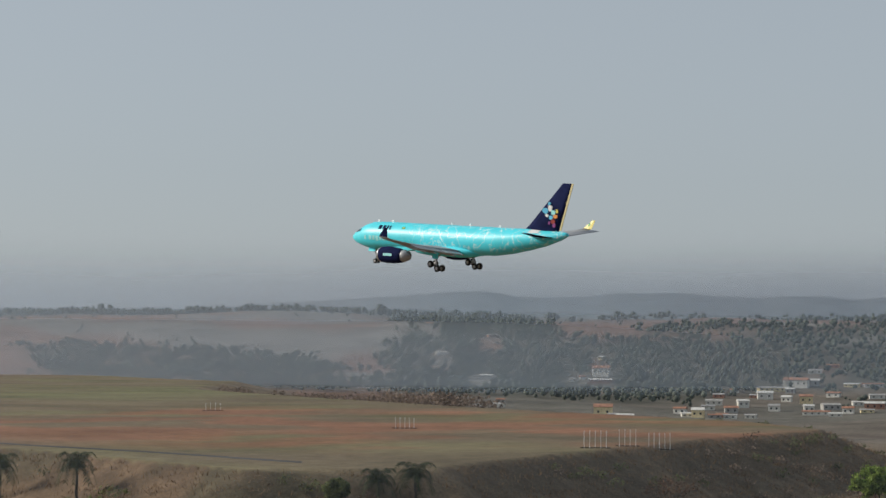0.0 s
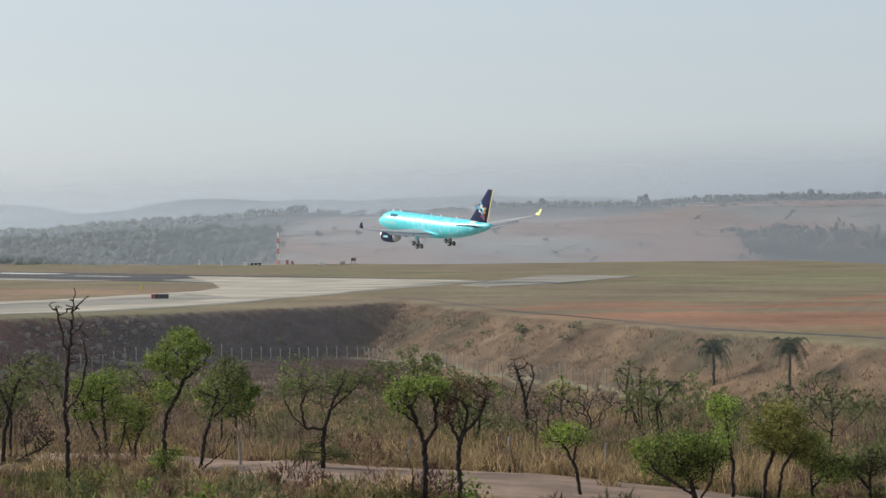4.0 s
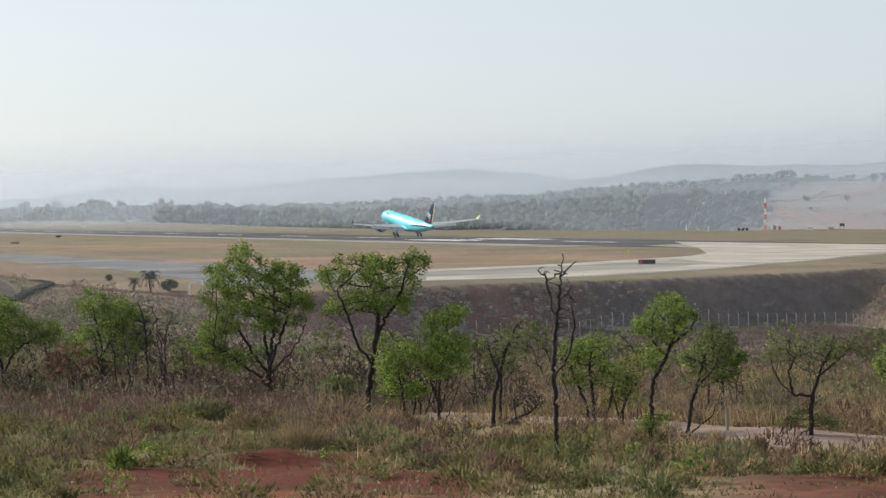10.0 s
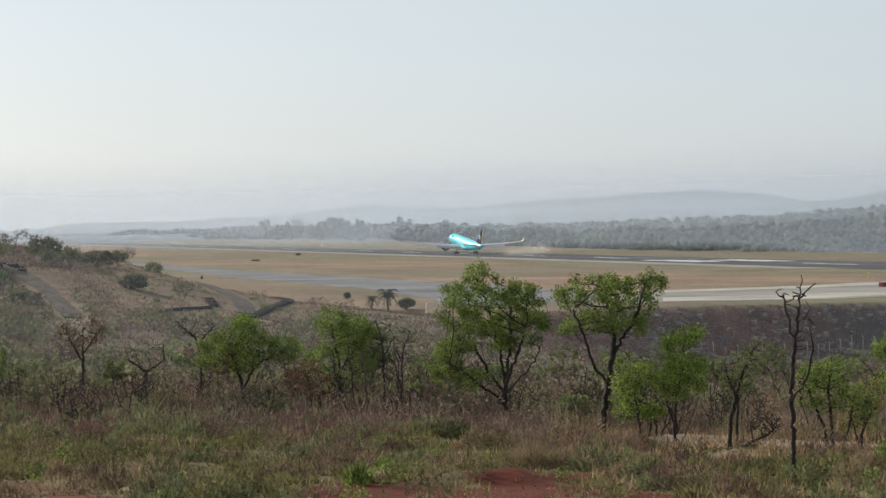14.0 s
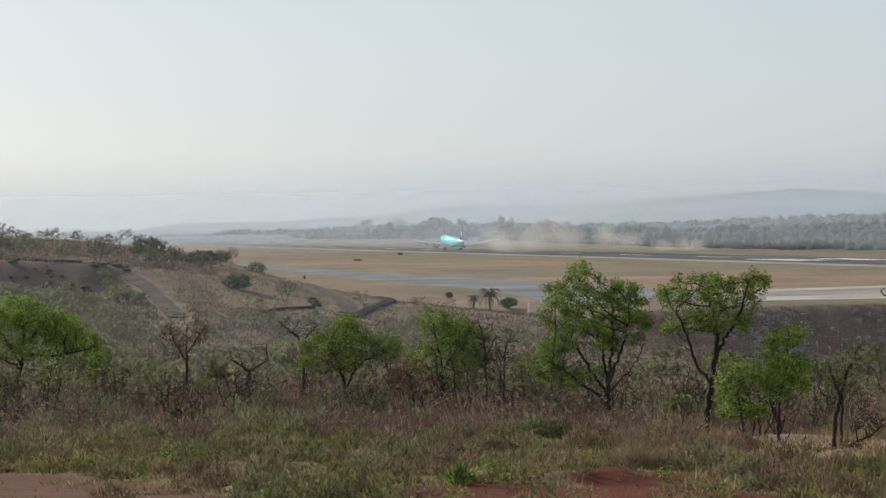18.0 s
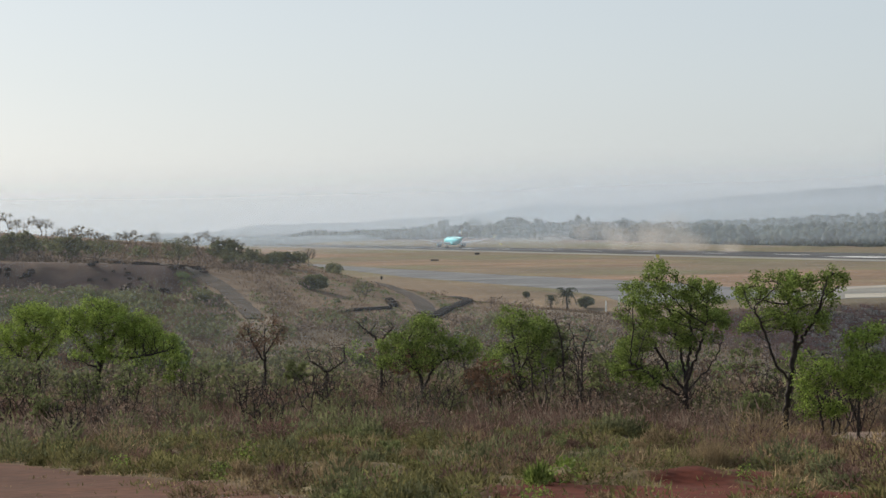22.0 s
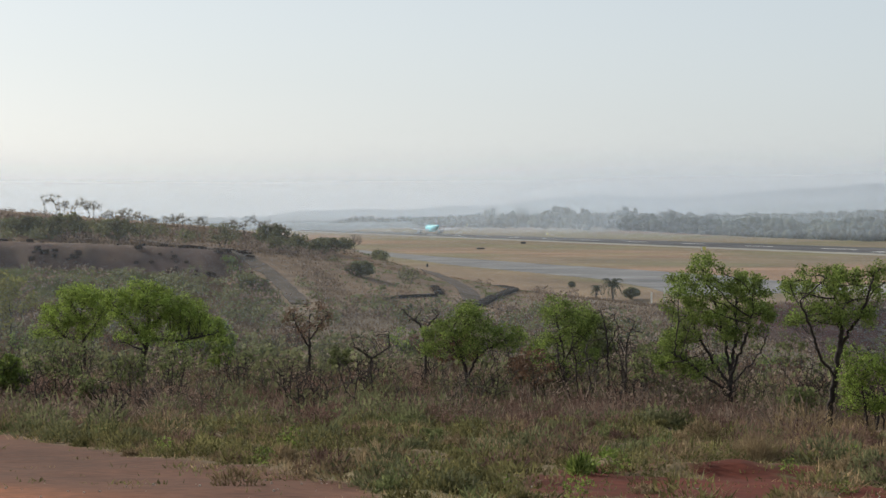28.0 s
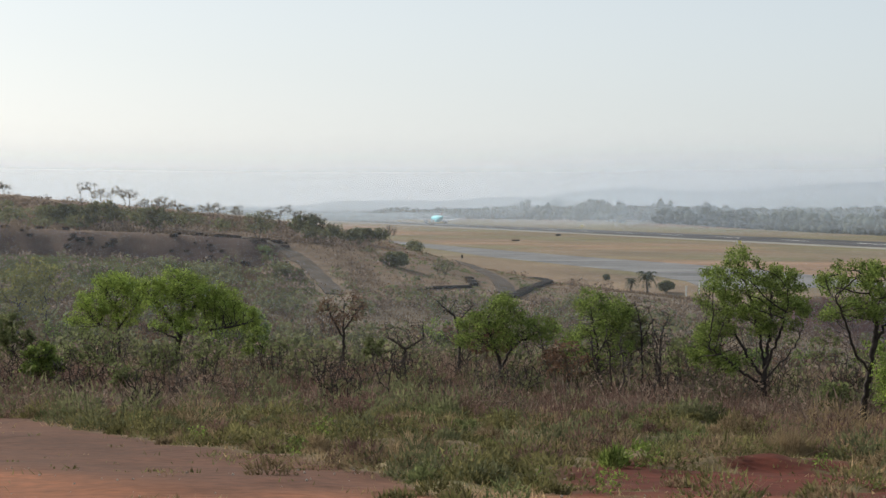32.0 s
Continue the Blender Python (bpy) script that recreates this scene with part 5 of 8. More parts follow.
    hero("bushy tree with yellow-green leaves", -39.11, 65.5, M_LEAF_YELLOW, 0.068, 28,
         [[(0.0, 0.0), (0.04, 0.77), (0.34, 1.51), (0.49, 2.1)], [(0.34, 0.03), (0.49, 0.92), (0.86, 1.51)]],
         [(0.56, 2.25, 0.52, 0.37, 1.0), (0.12, 1.81, 0.52, 0.37, 1.0), (0.71, 1.66, 0.59, 0.37, 1.0), (1.01, 1.36, 0.3, 0.3, 1.0)])
    hero("low green tree beside the yellowing one", -40.24, 66.5, M_LEAF, 0.056, 29,
         [[(0.0, 0.0), (-0.08, 0.83)], [(0.0, 0.38), (0.38, 0.9)]],
         [(0.0, 1.43, 0.38, 0.45, 1.0), (0.45, 0.98, 0.45, 0.38, 1.0)])
    hero("dark green low tree by the road", -41.51, 67.5, M_LEAF_DULL, 0.056, 30,
         [[(0.0, 0.0), (0.0, 0.84)], [(0.0, 0.38), (-0.38, 0.84)]],
         [(0.08, 1.14, 0.46, 0.38, 1.0), (-0.46, 0.99, 0.38, 0.31, 1.0)])
    plant("tree", "green bushy tree behind the leaning one", -26.8, 92, 3.3, 1.35, M_LEAF, 24, 2, 0.36, 3, 0.95, 0.2, 32, 0.1, 0.38)
    plant("tree", "bare thin tree over the road", -42.6, 100, 2.5, 1.3, None, 38, 2, 0.4, 4, 0.9, 0.25, bark=M_BARK_GREY, thick=0.8)
    plant("tree", "slender tree with sparse dull leaves", -21.9, 77, 3.5, 0.8, M_LEAF_DULL, 39, 1, 0.5, 3, 0.7, 0.2, 6, 0.07, 0.28)
    plant("tree", "lime-leaved tree on the far slope", -57.9, 340, 6.6, 4.2, M_LEAF_LIME, 40, 3, 0.3, 3, 1.0, 0.2, 60, 0.28, 1.1)
    plant("tree", "bare brown bush tree on the slope", -53.3, 305, 4.2, 4.0, M_LEAF_RUST, 41, 4, 0.3, 3, 1.0, 0.3, 8, 0.2, 0.9, M_BARK_GREY)
    plant("tree", "dark dense little tree on the bank", -45.65, 253, 3.2, 1.6, M_LEAF_DULL, 42, 2, 0.3, 3, 0.9, 0.2, 60, 0.2, 0.6)
    # bushes and small trees over the hill
    plant("tree", "round dark green tree above the cut bank", -1.25, 333.0, 4.2, 3.2, M_BUSH, 400, 3, 0.25, 3, 1.0, 0.2, 22, 0.2, 0.55, reach=0.12)
    plant("tree", "dark green bush tree above the cut bank", -0.55, 337.0, 3.0, 2.4, M_BUSH, 401, 3, 0.25, 3, 1.0, 0.2, 22, 0.2, 0.55, reach=0.12)
    plant("tree", "round dull green tree beside the cut bank", -2.52, 331.0, 3.8, 3.2, M_BUSH, 402, 3, 0.25, 3, 1.0, 0.2, 22, 0.2, 0.55, reach=0.12)
    plant("tree", "dark green bush tree on the hill shoulder", -6.01, 348.0, 3.6, 2.8, M_BUSH, 403, 3, 0.25, 3, 1.0, 0.2, 22, 0.2, 0.55, reach=0.12)
    plant("tree", "small dark bush on the hill shoulder", -7.43, 366.0, 2.6, 1.8, M_BUSH, 405, 3, 0.25, 3, 1.0, 0.2, 22, 0.2, 0.55, reach=0.12)
    plant("tree", "small dark tree beside the curving track", -9.15, 310.0, 3.2, 1.9, M_LEAF_DULL, 407, 2, 0.45, 3, 1.0, 0.25, 7, 0.15, 0.45, reach=0.3)
    plant("tree", "dull green bush on the brown slope", -7.04, 341.0, 2.4, 2.0, M_BUSH, 409, 3, 0.25, 3, 1.0, 0.2, 22, 0.2, 0.55, reach=0.12)
    plant("tree", "single dark bush beside the taxiway", -12.93, 454.0, 1.4, 0.8, M_BUSH, 411, 3, 0.25, 3, 1.0, 0.2, 26, 0.1, 0.3, reach=0.12)
    plant("tree", "dark bush beside the palms", -14.3, 392.0, 2.0, 1.5, M_BUSH, 412, 3, 0.25, 3, 1.0, 0.2, 22, 0.2, 0.55, reach=0.12)
    plant("tree", "dull green bush on the brown slope", -8.08, 316.0, 2.2, 2.2, M_BUSH, 414, 3, 0.25, 3, 1.0, 0.2, 22, 0.2, 0.55, reach=0.12)
    plant("tree", "low dull green bush on the slope", -5.61, 289.0, 1.8, 2.0, M_BUSH, 415, 3, 0.25, 3, 1.0, 0.2, 22, 0.2, 0.55, reach=0.12)
    plant("tree", "small bare round-topped tree on the hill", -7.92, 382.0, 3.4, 1.6, None, 420, 1, 0.4, 4, 1.0, 0.2, bark=M_BARK_GREY)
    # thicket of small trees behind and between
    rng = np.random.RandomState(77)
    kinds = ((M_LEAF_DULL, "small grey-green tree in the thicket"), (None, "leafless crooked little tree in the thicket"), (M_LEAF, "small green tree in the thicket"), (None, "bare thin-stemmed tree in the thicket"),
             (M_LEAF_DULL, "dull green bushy tree in the thicket"), (M_LEAF_RUST, "little tree with rusty withered leaves"), (None, "grey leafless tree with fine branches in the thicket"), (M_LEAF_DULL, "spreading grey-green tree in the thicket"))
    for k in range(165):
        yaw = -48 + 49 * ((k * 0.618034) % 1)
        r = 86 + 120 * rng.rand() ** 1.25 + (14 if yaw > -16 else 0)
        if (yaw < -24 and k % 3 == 0) or (yaw < -41 and k % 6):
            continue
        h = (1.9 + 2.1 * rng.rand()) * (1 + 0.25 * (r > 140))
        leaf, words = kinds[rng.randint(8)]
        plant("tree", words, yaw, r, h, h * (0.32 + 0.22 * rng.rand()), leaf, 200 + k, 1 + rng.randint(4), 0.2 + 0.18 * rng.rand(), 2 + (k % 3 == 0), 0.9, 0.2, 12 + rng.randint(25), 0.075 + 0.0003 * r, 0.4, M_BARK if rng.rand() < 0.8 and r < 135 else M_BARK_GREY, 1.0 if r < 135 else 0.8)
    # twiggy leafless shrubs among the dead brush
    for k in range(46):
        yaw, r, h = -22.5 + 25 * ((k * 0.618034 + 0.3) % 1), 90 + 32 * rng.rand(), 1.5 + 1.5 * rng.rand()
        plant("shrub", "leafless twiggy shrub in the dead brush" if k % 3 else "withered rusty shrub in the dead brush", yaw, r, h, h * (0.4 + 0.25 * rng.rand()), None if k % 3 else M_LEAF_RUST, 500 + k, 3 + k % 3, 0.22, 3, 0.9, 0.3, 3, 0.06, 0.3, M_BARK if k % 2 else M_BARK_GREY, 0.8, category="shrub")
    # small umbrella-shaped trees along the hilltop
    for k, (yaw, r, h, w) in enumerate(((0.9, 372, 2.4, 1.4), (-0.98, 359, 3.6, 1.7), (-1.32, 360, 3.0, 1.5), (-1.66, 361, 3.6, 1.6), (-1.95, 362, 3.3, 1.6), (-2.28, 360, 2.5, 1.5), (-2.66, 361, 3.0, 1.3), (-2.95, 361, 2.6, 1.5), (-3.3, 362, 2.0, 1.2),
                                        (-3.73, 361, 2.7, 1.4), (-3.98, 362, 3.0, 1.4), (-4.4, 361, 2.8, 1.6), (-5.16, 352, 2.8, 1.7), (-5.6, 350, 3.4, 2.0), (-5.9, 351, 2.8, 1.8), (-6.18, 350, 2.8, 1.8))):
        plant("tree", "small flat-topped tree on the hill crest", yaw, r, h * 1.3, w * 1.15, M_LEAF_PALE, 50 + k, 1 + k % 2, 0.6, 2, 1.3, 0.14, 22 if k % 3 else 34, 0.12, 0.4, M_BARK_GREY, umbrella=True, leafy=1, reach=0.25)
    for k, (yaw, r, h, w) in enumerate(((-3.1, 336, 3.4, 4.0), (-1.6, 338, 3.0, 2.6), (-4.9, 336, 4.0, 3.0), (-0.3, 338, 2.8, 3.0), (-6.2, 334, 2.6, 2.6), (-7.7, 372, 2.8, 1.8), (-7.2, 368, 2.2, 1.6), (-8.5, 376, 2.0, 1.5), (-6.6, 345, 3.0, 2.2))):
        plant("tree", "dark green rounded bush on the hillside", yaw, r, h, w, M_BUSH, 70 + k, 4, 0.3, 3, 1.0, 0.2, 10, 0.2, 0.8, reach=0.25)


grove()


def palm(label, yaw, r, h, w, seed):
    h, w = h * 1.05, w * 1.3
    rng = np.random.RandomState(seed)
    x, y = polar(yaw, r)
    top = tagged(new("palm"), label, "palm tree", group="palms on the bank")
    top.location = (x, y, float(ground_z(x, y)) - 0.1)
    trunk_h = h * 0.7
    sticks, p = [], np.array([0.0, 0, 0])
    for k in range(5):
        q = np.array([rng.normal() * 0.05, rng.normal() * 0.05, trunk_h * (k + 1) / 5])
        sticks.append((p, q, 0.2 - 0.015 * k, 0.19 - 0.015 * k))
        p = q
    quads_mesh("trunk", tube_arrays(sticks, 7), M_BARK_GREY, 4, top, "grey ringed trunk")
    for k in range(21):
        a = 6.28 * k * 0.381966 + rng.normal() * 0.15
        rise = 1.75 - 2.1 * ((k * 7) % 21) / 21
        side = np.array([math.cos(a), math.sin(a), 0])
        perp = np.array([-math.sin(a), math.cos(a), 0])
        rib, leaf = [], []
        for s in range(9):
            u = s / 8
            rib.append(np.array([0, 0, trunk_h]) + side * w * u * (1.05 - 0.2 * u) + np.array([0, 0, (rise * u - 1.25 * u * u) * w * 0.75 + (h - trunk_h) * 0.55 * u * (1 - u) * 2]))
        for s in range(8):
            for sd in (-1, 1):
                for j in range(2):
                    c = rib[s] + (rib[s + 1] - rib[s]) * j * 0.5
                    n = c + perp * sd * w * 0.34 * (1 - 0.5 * s / 8) + (rib[s + 1] - rib[s]) * 0.6 + np.array([0, 0, -0.14 * w])
                    leaf.append([c, c + (rib[s + 1] - rib[s]) * 0.3, n + (0, 0, 0.01), n])
        quads_mesh("frond", np.array(leaf), M_PALM, 4, top)
    return top


for k, (yaw, r, h, w) in enumerate(((-37.99, 296, 5.6, 2.1), (-39.71, 278, 5.9, 2.1), (-37.1, 296, 2.3, 1.5), (-47.44, 258, 4.2, 2.0), (-46.6, 256, 3.4, 1.8), (-13.86, 372, 3.8, 1.5), (-13.5, 374, 2.8, 0.9))):
    palm("small feathery palm on the grassy bank" if k < 5 else "small palm beside the taxiway", yaw, r, h, w, k)

# ---- grass, scrub and woods that nobody could count ----


def scatter(n, yaw0, yaw1, r0, r1, seed, mask=None):
    rng = np.random.RandomState(seed)
    yaw = yaw0 + (yaw1 - yaw0) * rng.rand(n)
    r = np.sqrt(r0 ** 2 + (r1 ** 2 - r0 ** 2) * rng.rand(n))
    x, y = -np.sin(np.radians(yaw)) * r, np.cos(np.radians(yaw)) * r
    if mask is not None:
        keep = rng.rand(n) < mask(x, y, r, yaw)
        x, y, r, yaw = x[keep], y[keep], r[keep], yaw[keep]
    return x, y, r, yaw, rng


TRACKS = [[(-2.9, 344.0), (-3.68, 338.0), (-4.32, 340.0), (-4.97, 322.0), (-5.62, 315.0), (-6.0, 308.0), (-6.33, 294.0), (-6.52, 286.0), (-6.7, 276.0)], [(-8.2, 420), (-8.9, 400), (-9.5, 372), (-9.95, 352), (-10.34, 337), (-10.6, 318), (-10.6, 305)]]


FENCE = [(-20.5, 383), (-22.43, 392), (-24.22, 402.5), (-26.79, 418), (-29.2, 436), (-29.9, 432), (-30.68, 416), (-32, 378), (-34.6, 332), (-36.9, 302)]
FENCE_TRACK = [(-20.39, 383.0), (-22.74, 394.0), (-24.69, 404.0), (-26.65, 416.0), (-29.24, 436.0), (-30.37, 428.0), (-32.15, 376.0), (-34.21, 338.0), (-36.79, 300.0), (-39.91, 266.0)]


def short_turf(x, y):
    """Where the hill's shoulder carries short turf only, round the curving track."""
    r, yaw = np.hypot(x, y), np.degrees(np.arctan2(-x, y))
    return smoothstep(-12.4, -11.7, yaw) * smoothstep(-7.0, -8.0, yaw) * smoothstep(286, 296, r + 12 * (N2(x / 9, y / 9) - 0.5))


def on_track(x, y):
    """True on the hillside tracks and on the strip before them."""
    r = np.hypot(x, y)
    clear = np.zeros(x.shape, bool)
    for rows in TRACKS + [FENCE_TRACK]:
        for (a0, r0), (a1, r1) in zip(rows, rows[1:]):
            (ax, ay), (bx, by) = polar(a0, r0), polar(a1, r1)
            t = np.clip(((x - ax) * (bx - ax) + (y - ay) * (by - ay)) / ((bx - ax) ** 2 + (by - ay) ** 2), 0, 1)
            px, py = ax + t * (bx - ax), ay + t * (by - ay)
            toward = np.hypot(px, py) - r
            clear |= (np.hypot(x - px, y - py) < 2.3) | ((toward > 0) & (toward < 7) & (np.abs(x - px * r / np.hypot(px, py)) < 2.0))
    return clear


def off_track(x, y):
    """False on the tracks, the short turf and the bare cut bank."""
    r, yaw = np.hypot(x, y), np.degrees(np.arctan2(-x, y))
    cut = (r > 307) & (r < 325) & (yaw > -5.4) & (N3(x / 4, y / 4) < 0.66)
    return ~(on_track(x, y) | cut | (short_turf(x, y) * (N3(x / 3, y / 3) < 0.68) > 0.5))


def tufts(name, label, spots, blades, height, width, lean, material, radius=0.12):
    x, y, r, yaw, rng = spots
    free = off_track(x, y)
    x, y = x[free], y[free]
    n = len(x) * blades
    base = np.repeat(np.stack([x, y, ground_z(x, y) - 0.03], 1), blades, 0)
    base[:, :2] += rng.normal(size=(n, 2)) * radius
    h = (height * (0.5 + 0.9 * rng.rand(len(x)))).repeat(blades) * (0.6 + 0.6 * rng.rand(n))
    a = rng.rand(n) * 6.28
    d = np.stack([np.cos(a), np.sin(a)], 1)
    out = np.abs(rng.normal(size=n)) * lean * h
    tip = base + np.stack([d[:, 0] * out, d[:, 1] * out, h], 1)
    b = rng.rand(n) * 6.28
    s = np.stack([np.cos(b), np.sin(b), np.zeros(n)], 1) * (width * (0.5 + rng.rand(n)))[:, None]
    pts = np.stack([base - s, base + s, tip], 1)
    return tagged(quads_mesh(name, pts, material, 3), label, "grass", kind="stuff")


def bare_soil(x, y, r, yaw):
    """How much grass the foreground carries, from bare soil to full cover."""
    patch = red_patch(x, y, r, yaw)
    track = (1 - 0.55 * smoothstep(0.5, 0.62, N3(x / 2.2, y / 2.2)) * smoothstep(-1, -5, yaw)) * smoothstep(2, -2, r - np.interp(yaw, [-13, -9.5, -8.9, -6.8, -2.9, 1], [28, 40, 46, 57, 70, 95]) - 8 * (N2(x / 12, y / 12) - 0.5)) * (yaw > -20)
    lane = smoothstep(51.5, 50, r) * smoothstep(-25, -28, yaw)
    road = (r > np.interp(-yaw, [-a for a, _, _ in ROAD], [b for _, b, _ in ROAD]) - 2.6 + 2.5 * (N3(x / 3, y / 3) - 0.5)) & (r < np.interp(-yaw, [-a for a, _, _ in ROAD], [c for _, _, c in ROAD]) + 0.4)
    return np.clip(1 - np.maximum(np.maximum(patch * 0.87, track), lane * (0.97 - 0.3 * smoothstep(0.5, 0.6, N3(x / 2, y / 2)))), 0.02, 1) * np.where(road & (yaw < -12), 0.02, 1)


def clump(x, y, size):
    return smoothstep(0.38, 0.62, N1(x / size, y / size))


def tussocks(name, label, spots, blades, height, width, spread, material):
    """Bunches of long arching blades, each blade in two bent pieces."""
    x, y, r, yaw, rng = spots
    n = len(x) * blades
    k = (0.55 + 0.9 * rng.rand(len(x)) ** 1.5).repeat(blades)
    base = np.repeat(np.stack([x, y, ground_z(x, y) - 0.04], 1), blades, 0)
    a = rng.rand(n) * 6.28
    d = np.stack([np.cos(a), np.sin(a), np.zeros(n)], 1)
    base = base + d * (spread * k * rng.rand(n) ** 0.7)[:, None]
    h = height * k * (0.5 + 0.7 * rng.rand(n))
    fan = (0.25 + 0.6 * rng.rand(n)) * h
    up = np.array([0, 0, 1.0])
    mid = base + d * (fan * 0.4)[:, None] + up * (h * 0.65)[:, None]
    tip = base + d * (fan * 1.1)[:, None] + up * (h * (0.75 + 0.3 * rng.rand(n)))[:, None]
    b = rng.rand(n) * 6.28
    s = np.stack([np.cos(b), np.sin(b), np.zeros(n)], 1) * (width * (0.6 + 0.8 * rng.rand(n)))[:, None]
    quads = np.concatenate([np.stack([base - s, base + s, mid + s * 0.8, mid - s * 0.8], 1), np.stack([mid - s * 0.8, mid + s * 0.8, tip + s * 0.1, tip - s * 0.1], 1)])
    return tagged(quads_mesh(name, quads, material, 4), label, "grass", kind="stuff")


tufts("green_grass", "short olive-green grass on the near slope", scatter(34000, -52, 3, 38, 92, 1, lambda x, y, r, yaw: bare_soil(x, y, r, yaw) * (0.15 + 0.85 * clump(x, y, 5))), 6, 0.11, 0.026, 1.0, M_GRASS, 0.22)
tufts("dry_grass", "straw-coloured dry grass on the near slope", scatter(22000, -52, 3, 38, 104, 2, lambda x, y, r, yaw: bare_soil(x, y, r, yaw) * (0.15 + 0.85 * (1 - clump(x, y, 5)))), 6, 0.13, 0.022, 0.9, M_DRY, 0.22)
tussocks("green_tussocks", "olive-green bunch grass on the near slope", scatter(1500, -52, 3, 38, 90, 31, lambda x, y, r, yaw: bare_soil(x, y, r, yaw) ** 2 * smoothstep(0.4, 0.6, N1(x / 2.6, y / 2.6))), 22, 0.2, 0.015, 0.34, M_GRASS)
tussocks("straw_tussocks", "straw-brown bunch grass on the near slope", scatter(1500, -52, 3, 38, 98, 32, lambda x, y, r, yaw: bare_soil(x, y, r, yaw) ** 2 * smoothstep(0.6, 0.42, N1(x / 2.6, y / 2.6))), 22, 0.22, 0.014, 0.36, M_STRAW)


def mounds(name, label, spots, blades, wide, tall, length, width, material, sizes=None):
    """Rounded bushy clumps of fine shoots that stand out from a dome."""
    x, y, r, yaw, rng = spots
    n = len(x) * blades
    k = (np.array(sizes) if sizes else 0.45 + 1.1 * rng.rand(len(x)) ** 2.2).repeat(blades)
    d = rng.normal(size=(n, 3))
    d /= np.linalg.norm(d, axis=1)[:, None]
    d[:, 2] = np.abs(d[:, 2])
    c = np.repeat(np.stack([x, y, ground_z(x, y) - 0.05], 1), blades, 0)
    sx = (0.8 + 0.5 * rng.rand(len(x))).repeat(blades)
    root = c + d * (0.45 + 0.55 * rng.rand(n) ** 0.5)[:, None] * np.stack([wide * k * sx, wide * k / sx, tall * k], 1)
    out = d * 0.6 + rng.normal(size=(n, 3)) * 0.45 + (0, 0, 0.55)
    tip = root + out * (length * (0.5 + rng.rand(n)) * (0.6 + 0.4 * k))[:, None]
    s = np.cross(out, rng.normal(size=(n, 3)))
    s *= (width * (0.6 + 0.8 * rng.rand(n)) / (np.linalg.norm(s, axis=1) + 1e-9))[:, None]
    return tagged(quads_mesh(name, np.stack([root - s, root + s, tip], 1), material, 3), label, "bushes", kind="stuff")


def slope_spots(count, seed, lump, high):
    return scatter(count, -51, 3, 43, 96, seed, lambda x, y, r, yaw: bare_soil(x, y, r, yaw) ** 2 * (smoothstep(0.42, 0.58, N1(x / lump + 9, y / lump) + 0.1 * smoothstep(-16, -9, yaw) - 0.05) if high else smoothstep(0.58, 0.42, N1(x / lump + 9, y / lump) + 0.1 * smoothstep(-16, -9, yaw) - 0.05)))


mounds("olive_clumps", "rounded olive-green clumps of grass and weeds", slope_spots(2200, 51, 3.2, True), 260, 0.7, 0.48, 0.1, 0.026, M_GRASS)
mounds("straw_clumps", "rounded straw-brown clumps of dry grass", slope_spots(1500, 52, 3.2, False), 260, 0.66, 0.46, 0.11, 0.023, M_STRAW)
mounds("brown_clumps", "dark brown clumps of dead brush", slope_spots(420, 53, 3.1, False), 220, 0.62, 0.6, 0.12, 0.022, M_TWIG)
mounds("green_clumps", "dull green leafy clumps among the grass", slope_spots(600, 54, 3.1, True), 200, 0.5, 0.5, 0.09, 0.026, M_LEAF_DULL)
mounds("tawny_clumps", "tawny dry grass clumps before the road", scatter(900, -40, -18, 50, 92, 66, lambda x, y, r, yaw: bare_soil(x, y, r, yaw) ** 2 * smoothstep(0.4, 0.55, N2(x / 4, y / 4))), 200, 0.55, 0.5, 0.15, 0.018, M_DRY)
mounds("big_straw_bushes", "large rounded straw-brown bushes on the slope", scatter(70, -50, 3, 56, 92, 61, lambda x, y, r, yaw: bare_soil(x, y, r, yaw) ** 2), 700, 0.85, 0.95, 0.13, 0.018, M_STRAW)
mounds("big_brown_bushes", "large dark brown dead bushes on the slope", scatter(110, -50, 3, 48, 98, 65, lambda x, y, r, yaw: bare_soil(x, y, r, yaw) ** 2), 420, 0.75, 0.7, 0.13, 0.02, M_TWIG)
mounds("big_dark_bushes", "large dark olive bushes on the slope", scatter(300, -50, 3, 48, 96, 62, lambda x, y, r, yaw: bare_soil(x, y, r, yaw) ** 2 * (1 - 0.5 * smoothstep(-19, -23, yaw))), 420, 0.7, 0.62, 0.11, 0.026, M_BUSH)
